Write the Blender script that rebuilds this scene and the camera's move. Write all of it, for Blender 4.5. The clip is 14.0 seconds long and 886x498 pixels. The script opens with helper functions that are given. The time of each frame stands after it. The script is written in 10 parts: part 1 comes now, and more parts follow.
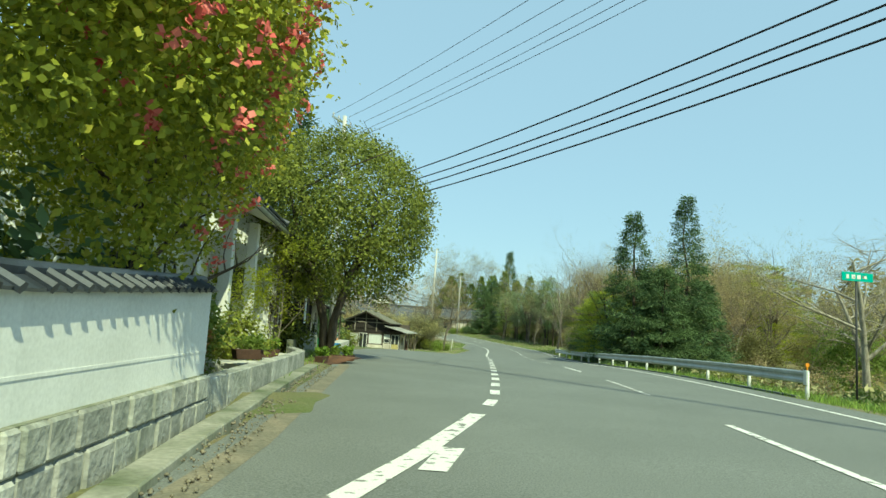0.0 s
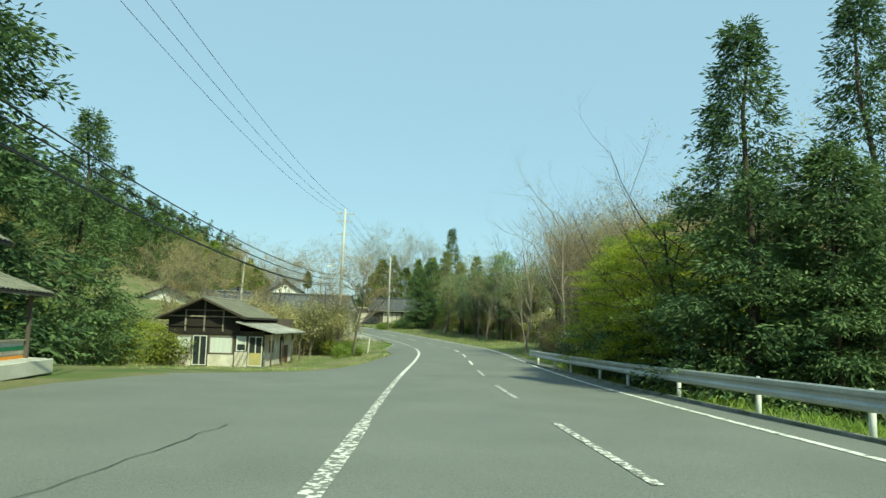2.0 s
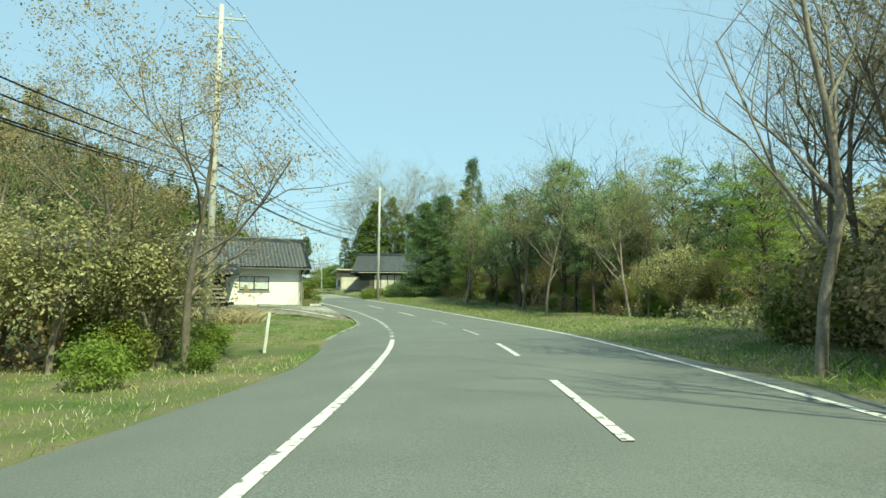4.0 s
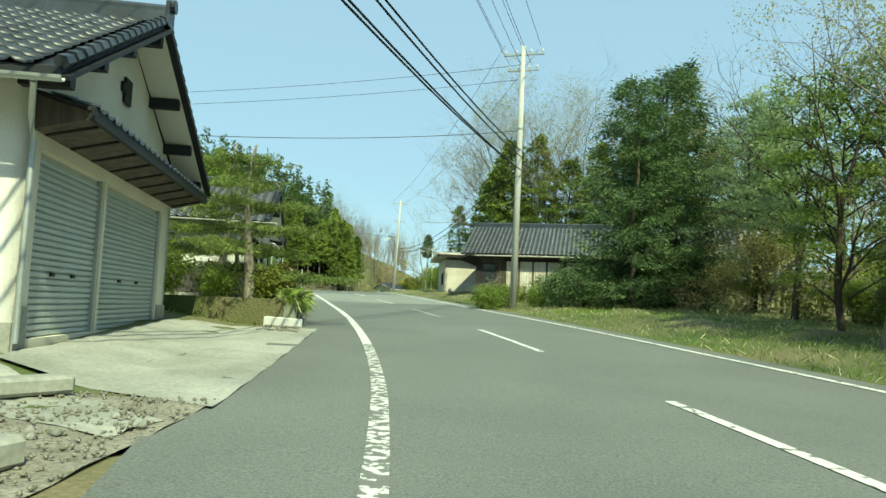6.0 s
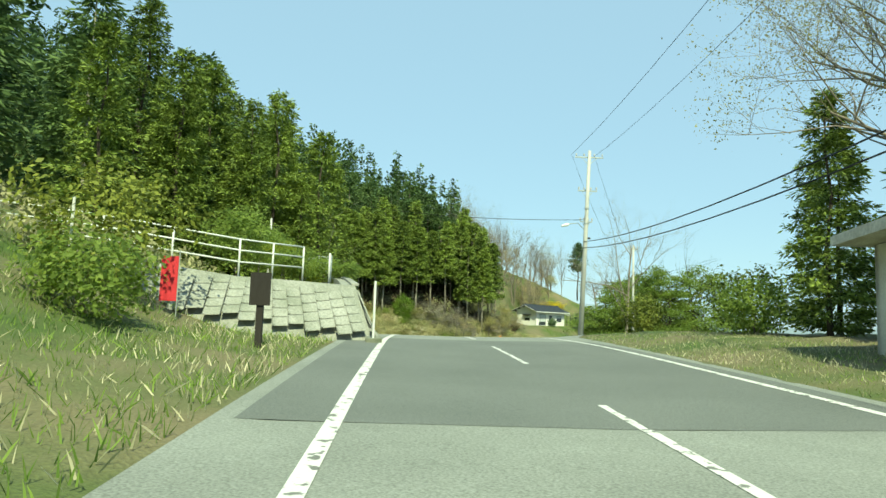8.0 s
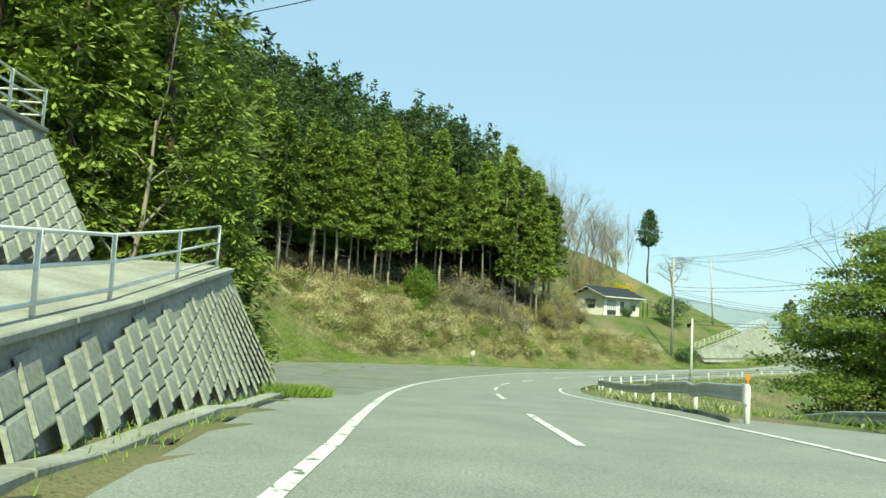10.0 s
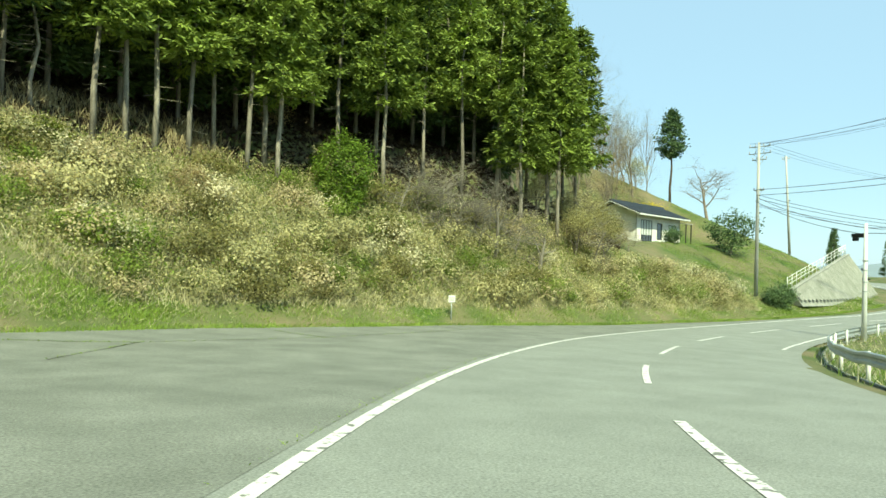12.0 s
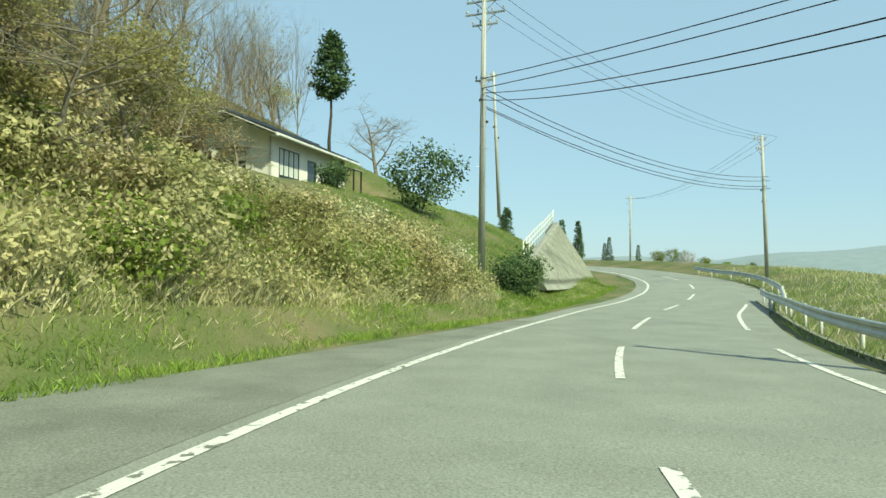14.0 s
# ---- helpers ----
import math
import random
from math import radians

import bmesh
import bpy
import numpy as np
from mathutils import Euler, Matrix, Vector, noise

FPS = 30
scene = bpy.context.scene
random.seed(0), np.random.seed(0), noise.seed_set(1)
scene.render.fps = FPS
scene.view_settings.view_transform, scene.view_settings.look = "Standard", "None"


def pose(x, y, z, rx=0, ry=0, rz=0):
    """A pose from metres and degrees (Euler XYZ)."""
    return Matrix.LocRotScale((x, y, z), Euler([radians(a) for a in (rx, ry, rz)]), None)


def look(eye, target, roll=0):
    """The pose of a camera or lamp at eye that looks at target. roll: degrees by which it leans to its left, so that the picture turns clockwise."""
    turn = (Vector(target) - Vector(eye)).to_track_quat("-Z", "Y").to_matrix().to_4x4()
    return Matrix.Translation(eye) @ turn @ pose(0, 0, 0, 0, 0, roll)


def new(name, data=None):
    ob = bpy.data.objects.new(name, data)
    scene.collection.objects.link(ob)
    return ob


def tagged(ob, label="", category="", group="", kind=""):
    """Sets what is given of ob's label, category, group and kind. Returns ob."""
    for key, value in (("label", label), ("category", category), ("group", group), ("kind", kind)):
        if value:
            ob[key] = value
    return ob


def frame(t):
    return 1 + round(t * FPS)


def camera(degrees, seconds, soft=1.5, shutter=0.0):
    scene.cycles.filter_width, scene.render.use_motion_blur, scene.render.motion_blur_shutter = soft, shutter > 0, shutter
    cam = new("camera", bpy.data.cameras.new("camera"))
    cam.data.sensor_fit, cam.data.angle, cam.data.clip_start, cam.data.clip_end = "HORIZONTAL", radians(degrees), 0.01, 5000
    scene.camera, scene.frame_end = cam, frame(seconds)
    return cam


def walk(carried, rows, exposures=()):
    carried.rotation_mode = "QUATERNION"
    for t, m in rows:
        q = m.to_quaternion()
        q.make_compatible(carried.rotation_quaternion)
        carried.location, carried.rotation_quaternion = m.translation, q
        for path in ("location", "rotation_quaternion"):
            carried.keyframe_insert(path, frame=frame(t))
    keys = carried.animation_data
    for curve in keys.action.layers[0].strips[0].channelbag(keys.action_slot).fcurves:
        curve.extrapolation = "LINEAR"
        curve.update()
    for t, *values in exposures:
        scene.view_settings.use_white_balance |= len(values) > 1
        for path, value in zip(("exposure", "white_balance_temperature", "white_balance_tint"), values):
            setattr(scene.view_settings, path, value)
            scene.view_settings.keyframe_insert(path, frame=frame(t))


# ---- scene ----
cam = camera(66.0, 14.0, soft=1.5)
PATH = [
    (0, (-0.55, 7.592, -0.214), (-0.467, 9.577, 0.02), 3.6),
    (0.5, (0.628, 14.091, -0.213), (0.856, 16.063, 0.03), 3.0),
    (1, (1.839, 21.226, -0.19), (2.085, 23.195, 0.054), 2.1),
    (1.5, (2.959, 28.744, -0.134), (3.205, 30.714, 0.103), 1.3),
    (2, (4.015, 36.773, -0.186), (4.263, 38.745, 0.039), 1.4),
    (2.5, (5.159, 45.87, -0.423), (5.407, 47.846, -0.234), 1.4),
    (2.7, (5.627, 49.418, -0.543), (5.876, 51.395, -0.364), 1.2),
    (4.8, (10.653, 93.339, -0.927), (10.792, 95.329, -0.788), 0.4),
    (5, (10.794, 97.277, -0.951), (10.911, 99.269, -0.812), 0.5),
    (5.5, (10.524, 108.712, -1.018), (10.512, 110.706, -0.87), 0.3),
    (6, (9.16, 119.914, -1.01), (8.969, 121.898, -0.84), 2.4),
    (6.5, (7.386, 129.241, -0.628), (7.035, 131.199, -0.422), 2.1),
    (7, (4.71, 139.745, -0.147), (4.261, 141.681, 0.072), 1.2),
    (7.2, (3.548, 143.778, -0.013), (3.066, 145.706, 0.205), 1.1),
    (9.3, (-8.603, 181.854, 1.411), (-9.226, 183.744, 1.611), 3.3),
    (9.5, (-9.798, 185.693, 1.275), (-10.427, 187.581, 1.47), 3.3),
    (10, (-12.955, 195.248, 0.794), (-13.586, 197.139, 0.954), 3.1),
    (10.5, (-16.277, 204.557, 0.221), (-16.909, 206.452, 0.318), 3.7),
    (11, (-19.258, 213.285, -0.513), (-19.881, 215.185, -0.464), 4.0),
    (11.5, (-21.689, 221.588, -1.302), (-22.303, 223.491, -1.284), 3.2),
    (12, (-23.237, 229.774, -2.086), (-23.762, 231.704, -2.054), 1.7),
    (12.5, (-24.27, 237.828, -2.73), (-24.588, 239.802, -2.697), 1.1),
    (13, (-24.276, 246.386, -3.309), (-24.357, 248.384, -3.27), 0.2),
    (13.5, (-23.3, 255.148, -3.752), (-23.13, 257.14, -3.708), 0.7),
    (14, (-21.222, 263.452, -4.147), (-20.788, 265.404, -4.094), 0.7),
]
walk(cam, [(t, look(eye, target, roll)) for t, eye, target, roll in PATH], [(0.0, 0.64, 8050, -25), (1.5, 0.60, 8050, -25), (2.5, 0.62, 8100, -25), (5.0, 0.80, 8200, -25), (5.8, 0.68, 8200, -24), (7.0, 0.72, 8250, -23), (9.5, 0.72, 8000, -22), (11.0, 0.94, 8150, -21), (12.2, 0.86, 8200, -20), (13.0, 0.70, 8200, -20), (14.0, 0.56, 8200, -20)])

# ---------------------------------------------------------------- daylight
world = bpy.data.worlds.new("sky")
scene.world = world
world.use_nodes = True
wn = world.node_tree.nodes
sky = wn.new("ShaderNodeTexSky")
sky.sky_type = "NISHITA"
sky.sun_disc = False
sky.sun_elevation = radians(48)
sky.sun_rotation = math.atan2(0.44, -0.90)
sky.air_density, sky.dust_density, sky.ozone_density = 1.0, 0.4, 4.0
wn["Background"].inputs["Strength"].default_value = 0.15
haze = wn.new("ShaderNodeMixRGB")
haze.inputs["Fac"].default_value = 0.8
haze.inputs["Color2"].default_value = (1.92, 2.75, 4.6, 1)
world.node_tree.links.new(sky.outputs["Color"], haze.inputs["Color1"])
world.node_tree.links.new(haze.outputs["Color"], wn["Background"].inputs["Color"])
sun = new("sun", bpy.data.lights.new("sun", "SUN"))
sun.data.energy, sun.data.angle, sun.data.color = 4.0, radians(0.6), (1.0, 0.955, 0.86)
sun.matrix_world = look((0.44 * 40, -0.90 * 40, 40 * math.tan(radians(48))), (0, 0, 0))

# ---------------------------------------------------------------- materials


def material(name, colour, rough=0.8, noise_scale=3.0, vary=0.25, fine=40.0, bump=0.15, metal=0.0, spec=0.3, second=None, mix=0.5, bump_dist=0.01, hues=0.0, stretch=(1, 1, 1), coords="Object"):
    """A surface with stains at one scale and grain at another, both in metres."""
    m = bpy.data.materials.new(name)
    m.use_nodes = True
    t, n = m.node_tree, m.node_tree.nodes
    b = n["Principled BSDF"]
    link = t.links.new
    b.inputs["Roughness"].default_value = rough
    b.inputs["Metallic"].default_value = metal
    b.inputs["Specular IOR Level"].default_value = spec
    geo = n.new("ShaderNodeTexCoord")
    mapping = n.new("ShaderNodeMapping")
    mapping.inputs["Scale"].default_value = stretch
    link(geo.outputs[coords], mapping.inputs["Vector"])
    big = n.new("ShaderNodeTexNoise")
    big.inputs["Scale"].default_value = noise_scale
    big.inputs["Detail"].default_value = 5
    link(mapping.outputs[0], big.inputs["Vector"])
    small = n.new("ShaderNodeTexNoise")
    small.inputs["Scale"].default_value = fine
    small.inputs["Detail"].default_value = 3
    link(mapping.outputs[0], small.inputs["Vector"])
    ramp = n.new("ShaderNodeValToRGB")
    two = second or tuple(c * (1 - vary) for c in colour)
    ramp.color_ramp.elements[0].color = (*two, 1)
    ramp.color_ramp.elements[1].color = (*colour, 1)
    ramp.color_ramp.elements[0].position = 0.5 - 0.18
    ramp.color_ramp.elements[1].position = 0.5 + 0.18 * (1.5 - mix)
    link(big.outputs["Fac"], ramp.inputs["Fac"])
    grain = n.new("ShaderNodeMix")
    grain.data_type, grain.blend_type = "RGBA", "MULTIPLY"
    grain.inputs["Factor"].default_value = 1.0
    gr = n.new("ShaderNodeMapRange")
    gr.inputs["From Min"].default_value, gr.inputs["From Max"].default_value = 0.25, 0.75
    gr.inputs["To Min"].default_value, gr.inputs["To Max"].default_value = 1 - vary, 1 + vary * 0.4
    link(small.outputs["Fac"], gr.inputs["Value"])
    link(ramp.outputs["Color"], grain.inputs["A"])
    link(gr.outputs[0], grain.inputs["B"])
    out = grain.outputs["Result"]
    if hues:
        info = n.new("ShaderNodeObjectInfo")
        hr = n.new("ShaderNodeMapRange")
        hr.inputs["To Min"].default_value, hr.inputs["To Max"].default_value = 1 - hues, 1 + hues
        link(info.outputs["Random"], hr.inputs["Value"])
        hm = n.new("ShaderNodeMix")
        hm.data_type, hm.blend_type = "RGBA", "MULTIPLY"
        hm.inputs["Factor"].default_value = 1.0
        link(out, hm.inputs["A"])
        link(hr.outputs[0], hm.inputs["B"])
        out = hm.outputs["Result"]
    link(out, b.inputs["Base Color"])
    if bump:
        bp = n.new("ShaderNodeBump")
        bp.inputs["Strength"].default_value = bump
        bp.inputs["Distance"].default_value = bump_dist
        link(small.outputs["Fac"], bp.inputs["Height"])
        link(bp.outputs[0], b.inputs["Normal"])
    return m


def leaf_material(name, dark, light, translucent=0.35, patch=0.0, third=None):
    """Leaves that differ one by one; patch: metres of the larger light and dark clumps."""
    m = bpy.data.materials.new(name)
    m.use_nodes = True
    t, n = m.node_tree, m.node_tree.nodes
    link = t.links.new
    b = n["Principled BSDF"]
    b.inputs["Roughness"].default_value = 0.62
    b.inputs["Specular IOR Level"].default_value = 0.25
    geo = n.new("ShaderNodeNewGeometry")
    info = n.new("ShaderNodeObjectInfo")
    add = n.new("ShaderNodeMath")
    add.operation = "MULTIPLY_ADD"
    add.inputs[1].default_value = 0.55
    link(geo.outputs["Random Per Island"], add.inputs[0])
    tex = n.new("ShaderNodeTexNoise")
    tex.inputs["Scale"].default_value = 1.0 / patch if patch else 0.6
    tex.inputs["Detail"].default_value = 3
    link(geo.outputs["Position"], tex.inputs["Vector"])
    add2 = n.new("ShaderNodeMath")
    add2.operation = "MULTIPLY_ADD"
    add2.inputs[1].default_value = 0.25
    link(info.outputs["Random"], add2.inputs[0])
    pm = n.new("ShaderNodeMapRange")
    pm.inputs["From Min"].default_value, pm.inputs["From Max"].default_value = 0.3, 0.7
    pm.inputs["To Max"].default_value = 0.4
    link(tex.outputs["Fac"], pm.inputs["Value"])
    link(pm.outputs[0], add2.inputs[2])
    link(add2.outputs[0], add.inputs[2])
    ramp = n.new("ShaderNodeValToRGB")
    ramp.color_ramp.elements[0].color = (*dark, 1)
    ramp.color_ramp.elements[1].color = (*light, 1)
    ramp.color_ramp.elements[0].position = 0.15
    ramp.color_ramp.elements[1].position = 0.85
    if third:
        e = ramp.color_ramp.elements.new(0.95)
        e.color = (*third, 1)
    link(add.outputs[0], ramp.inputs["Fac"])
    link(ramp.outputs["Color"], b.inputs["Base Color"])
    tr = n.new("ShaderNodeBsdfTranslucent")
    link(ramp.outputs["Color"], tr.inputs["Color"])
    mx = n.new("ShaderNodeMixShader")
    mx.inputs[0].default_value = translucent
    link(b.outputs[0], mx.inputs[1])
    link(tr.outputs[0], mx.inputs[2])
    link(mx.outputs[0], n["Material Output"].inputs["Surface"])
    return m


def ground_material():
    """Earth, dry straw and grass in patches."""
    m = material("ground_soil", (0.20, 0.17, 0.10), 0.95, 0.35, 0.3, 22, 0.6, bump_dist=0.05, second=(0.075, 0.12, 0.03))
    return m


ASPHALT = material("asphalt", (0.180, 0.194, 0.180), 0.86, 0.45, 0.5, 55, 1.0, spec=0.35, second=(0.150, 0.163, 0.151), bump_dist=0.007)
ASPHALT_PALE = material("asphalt_pale", (0.288, 0.306, 0.276), 0.88, 0.7, 0.45, 42, 1.0, spec=0.3, second=(0.236, 0.252, 0.226), bump_dist=0.008)
ASPHALT_APRON = material("asphalt_apron", (0.255, 0.268, 0.236), 0.9, 0.7, 0.5, 40, 1.0, spec=0.3, second=(0.175, 0.187, 0.162), bump_dist=0.008)
ASPHALT_DARK = material("asphalt_seal", (0.045, 0.048, 0.044), 0.8, 3, 0.3, 30, 0.2)


def worn_paint(name, wear, scale=7.0):
    """Road paint rubbed through to the asphalt in flakes."""
    m = material(name, (0.66, 0.66, 0.63), 0.72, scale, 0.18, 60, 0.4, second=(0.17, 0.175, 0.16), bump_dist=0.004)
    ramp = [n for n in m.node_tree.nodes if n.bl_idname == "ShaderNodeValToRGB"][0]
    ramp.color_ramp.elements[0].position = wear
    ramp.color_ramp.elements[1].position = wear + 0.05
    return m


PAINT = worn_paint("road_paint", 0.38)
PAINT_WORN = worn_paint("road_paint_worn", 0.50, 11.0)
SOIL = ground_material()
CONCRETE = material("concrete", (0.40, 0.40, 0.36), 0.9, 0.9, 0.25, 18, 0.35, second=(0.25, 0.255, 0.22))
CONCRETE_PALE = material("concrete_pale", (0.55, 0.54, 0.49), 0.9, 0.7, 0.2, 18, 0.3, second=(0.42, 0.42, 0.37))
CONCRETE_MOSS = material("concrete_moss", (0.30, 0.30, 0.25), 0.92, 1.3, 0.3, 16, 0.5, second=(0.10, 0.125, 0.07), mix=0.7)
BLOCK = material("wall_block_concrete", (0.37, 0.375, 0.335), 0.92, 1.2, 0.3, 16, 0.5, second=(0.25, 0.265, 0.22), hues=0.10)
STONE = material("stone", (0.43, 0.43, 0.39), 0.9, 2.5, 0.35, 14, 0.7, second=(0.23, 0.245, 0.21), bump_dist=0.03, hues=0.15)
EARTH_PALE = material("bare_pale_earth", (0.46, 0.41, 0.31), 0.95, 2.5, 0.35, 26, 0.6, second=(0.33, 0.29, 0.21), bump_dist=0.03)
SAND = material("sandy_silt", (0.24, 0.21, 0.155), 0.95, 2.5, 0.35, 26, 0.6, second=(0.15, 0.145, 0.11), bump_dist=0.02)
PLASTER = material("white_plaster", (0.72, 0.73, 0.70), 0.85, 0.8, 0.12, 30, 0.12, second=(0.60, 0.61, 0.575))
# lifted above PLASTER so walls in full sun carry the glare in their colour
PLASTER_WHITE = material("bright_white_plaster", (0.83, 0.82, 0.77), 0.85, 0.8, 0.1, 30, 0.12, second=(0.74, 0.73, 0.68))
PLASTER_CREAM = material("cream_plaster", (0.74, 0.70, 0.58), 0.88, 0.8, 0.12, 30, 0.15, second=(0.62, 0.585, 0.48))
TILE = material("black_roof_tile", (0.044, 0.056, 0.074), 0.40, 1.5, 0.3, 25, 0.1, spec=0.5, second=(0.026, 0.032, 0.038), hues=0.3)
TILE_OLD = material("grey_roof_tile", (0.27, 0.265, 0.215), 0.8, 1.2, 0.3, 18, 0.3, second=(0.16, 0.165, 0.13), hues=0.2)
WOOD_OLD = material("weathered_wood", (0.125, 0.105, 0.085), 0.85, 1.2, 0.4, 14, 0.4, stretch=(6, 6, 0.6), second=(0.06, 0.052, 0.045), hues=0.25)
WOOD_DARK = material("dark_wood", (0.035, 0.030, 0.026), 0.7, 1.5, 0.3, 16, 0.3, stretch=(5, 5, 0.6))
WOOD_PALE = material("grey_plank", (0.34, 0.31, 0.26), 0.85, 1.2, 0.35, 14, 0.4, stretch=(5, 5, 0.6), second=(0.2, 0.18, 0.15), hues=0.2)
STEEL = material("galvanised_steel", (0.50, 0.54, 0.53), 0.45, 1.5, 0.15, 18, 0.1, metal=0.55, spec=0.5, second=(0.38, 0.41, 0.40))
WHITE_STEEL = material("white_painted_steel", (0.74, 0.76, 0.74), 0.5, 2.0, 0.12, 25, 0.08, second=(0.60, 0.62, 0.59))
DARK_STEEL = material("dark_steel", (0.045, 0.047, 0.048), 0.5, 2.0, 0.2, 25, 0.08)
SHUTTER = material("steel_shutter", (0.52, 0.57, 0.56), 0.45, 0.8, 0.12, 20, 0.05, metal=0.2, spec=0.5, second=(0.44, 0.49, 0.48))
POLE = material("concrete_pole", (0.53, 0.53, 0.50), 0.85, 1.2, 0.2, 30, 0.25, second=(0.40, 0.40, 0.37), stretch=(1, 1, 0.3))
WIRE = material("cable", (0.018, 0.02, 0.022), 0.6, 1, 0.1, 10, 0)
INSULATOR = material("insulator", (0.5, 0.5, 0.48), 0.3, 2, 0.1, 10, 0)
RUBBER_GREEN = material("green_mat", (0.02, 0.17, 0.07), 0.9, 3, 0.3, 90, 0.4)
OCHRE_PANEL = material("faded_yellow_board", (0.50, 0.43, 0.18), 0.8, 2, 0.2, 30, 0.1, second=(0.38, 0.34, 0.17))
YELLOW = material("yellow_plastic", (0.72, 0.55, 0.05), 0.5, 2, 0.15, 30, 0.05)
ORANGE = material("orange_plastic", (0.75, 0.28, 0.03), 0.45, 2, 0.15, 30, 0.05)
RED = material("red_cloth", (0.62, 0.04, 0.06), 0.8, 2, 0.2, 30, 0.1)
BLUE = material("blue_plastic", (0.05, 0.25, 0.50), 0.5, 2, 0.2, 30, 0.05)
GREEN_SIGN = material("green_sign_face", (0.01, 0.36, 0.28), 0.4, 3, 0.1, 30, 0)
RUST = material("rusty_sheet", (0.17, 0.085, 0.05), 0.8, 2.0, 0.4, 20, 0.3, second=(0.07, 0.04, 0.03))
POT = material("brown_planter", (0.09, 0.05, 0.035), 0.6, 2.0, 0.3, 20, 0.1)
TIN = material("corrugated_tin", (0.50, 0.51, 0.49), 0.5, 0.9, 0.25, 14, 0.1, metal=0.25, second=(0.33, 0.33, 0.30))
TIN_RUST = material("stained_sheet", (0.70, 0.68, 0.60), 0.7, 1.1, 0.25, 14, 0.2, second=(0.42, 0.37, 0.29))
HAZE_HILL = material("haze_painted_hill", (0.235, 0.29, 0.315), 1.0, 0.004, 0.12, 0.05, 0, second=(0.21, 0.26, 0.285))
GRAVEL = material("gravel", (0.33, 0.31, 0.26), 0.95, 2.2, 0.5, 26, 0.9, second=(0.20, 0.19, 0.15), bump_dist=0.03)
BARK = material("bark", (0.12, 0.095, 0.07), 0.92, 1.5, 0.4, 12, 0.7, stretch=(6, 6, 1), second=(0.06, 0.05, 0.04), bump_dist=0.03, hues=0.2)
BARK_PALE = material("pale_bark", (0.36, 0.33, 0.27), 0.9, 1.5, 0.4, 12, 0.5, stretch=(5, 5, 1), second=(0.17, 0.155, 0.125), bump_dist=0.02, hues=0.25)
TWIG = material("grey_twig", (0.29, 0.25, 0.20), 0.9, 1.5, 0.3, 12, 0.2, second=(0.17, 0.145, 0.115), hues=0.2)
GLASS = material("window_glass", (0.035, 0.042, 0.045), 0.06, 1, 0.05, 4, 0, spec=0.7)
CURTAIN = material("pale_curtain", (0.62, 0.66, 0.64), 0.9, 3, 0.15, 30, 0.2, stretch=(8, 8, 0.5))
BLACK = material("black_paint", (0.022, 0.024, 0.026), 0.55, 2, 0.2, 30, 0.05)
WAINSCOT = material("dark_wainscot", (0.085, 0.082, 0.075), 0.8, 1.2, 0.25, 24, 0.2, second=(0.06, 0.06, 0.055))
SOFFIT = material("white_soffit", (0.68, 0.67, 0.62), 0.8, 1.5, 0.08, 30, 0.05)
PALE_SHED = material("stained_white_wall", (0.66, 0.63, 0.54), 0.9, 0.9, 0.15, 20, 0.2, second=(0.48, 0.45, 0.37))

LEAF_CEDAR = leaf_material("cedar_foliage", (0.012, 0.032, 0.009), (0.36, 0.46, 0.105), 0.15, 0.9)
LEAF_FAR = leaf_material("hill_conifer_foliage", (0.028, 0.060, 0.026), (0.135, 0.205, 0.065), 0.2, 3.0)
LEAF_HINOKI = leaf_material("hinoki_foliage", (0.018, 0.044, 0.013), (0.26, 0.34, 0.070), 0.18, 1.0)
LEAF_DARK = leaf_material("dark_fir_foliage", (0.030, 0.068, 0.034), (0.15, 0.225, 0.09), 0.3, 1.2)
LEAF_PINE = leaf_material("pine_needles", (0.07, 0.11, 0.035), (0.31, 0.38, 0.11), 0.45, 1.0)
LEAF_ROUND = leaf_material("olive_foliage", (0.050, 0.078, 0.016), (0.27, 0.30, 0.060), 0.35, 1.0)
LEAF_CAMELLIA = leaf_material("camellia_leaves", (0.034, 0.070, 0.015), (0.40, 0.43, 0.06), 0.4, 1.1, third=(0.46, 0.44, 0.08))
LEAF_SPRING = leaf_material("spring_leaves", (0.15, 0.205, 0.028), (0.48, 0.51, 0.075), 0.75, 1.0)
LEAF_FRESH = leaf_material("fresh_leaves", (0.060, 0.120, 0.018), (0.240, 0.348, 0.054), 0.4, 1.2)
LEAF_BUD = leaf_material("budding_leaves", (0.20, 0.185, 0.075), (0.50, 0.47, 0.22), 0.5, 1.5)
LEAF_RUSSET = leaf_material("russet_leaves", (0.20, 0.155, 0.075), (0.52, 0.42, 0.24), 0.5, 1.5)
LEAF_RED = leaf_material("reddish_leaves", (0.040, 0.070, 0.020), (0.240, 0.130, 0.040), 0.4, 0.5)
LEAF_BLUE_PINE = leaf_material("blue_green_needles", (0.085, 0.145, 0.075), (0.36, 0.45, 0.23), 0.6, 1.0)
LEAF_OLIVE_DRY = leaf_material("olive_brown_brush", (0.090, 0.090, 0.036), (0.31, 0.29, 0.115), 0.55, 1.0)
LEAF_FIELD = leaf_material("field_grass_blades", (0.06, 0.12, 0.03), (0.21, 0.33, 0.085), 0.35, 1.2)
LEAF_SHRUB = leaf_material("shrub_leaves", (0.080, 0.135, 0.032), (0.31, 0.40, 0.095), 0.6, 0.8)
GRASS = leaf_material("grass_blades", (0.085, 0.16, 0.03), (0.33, 0.45, 0.10), 0.45, 2.2)
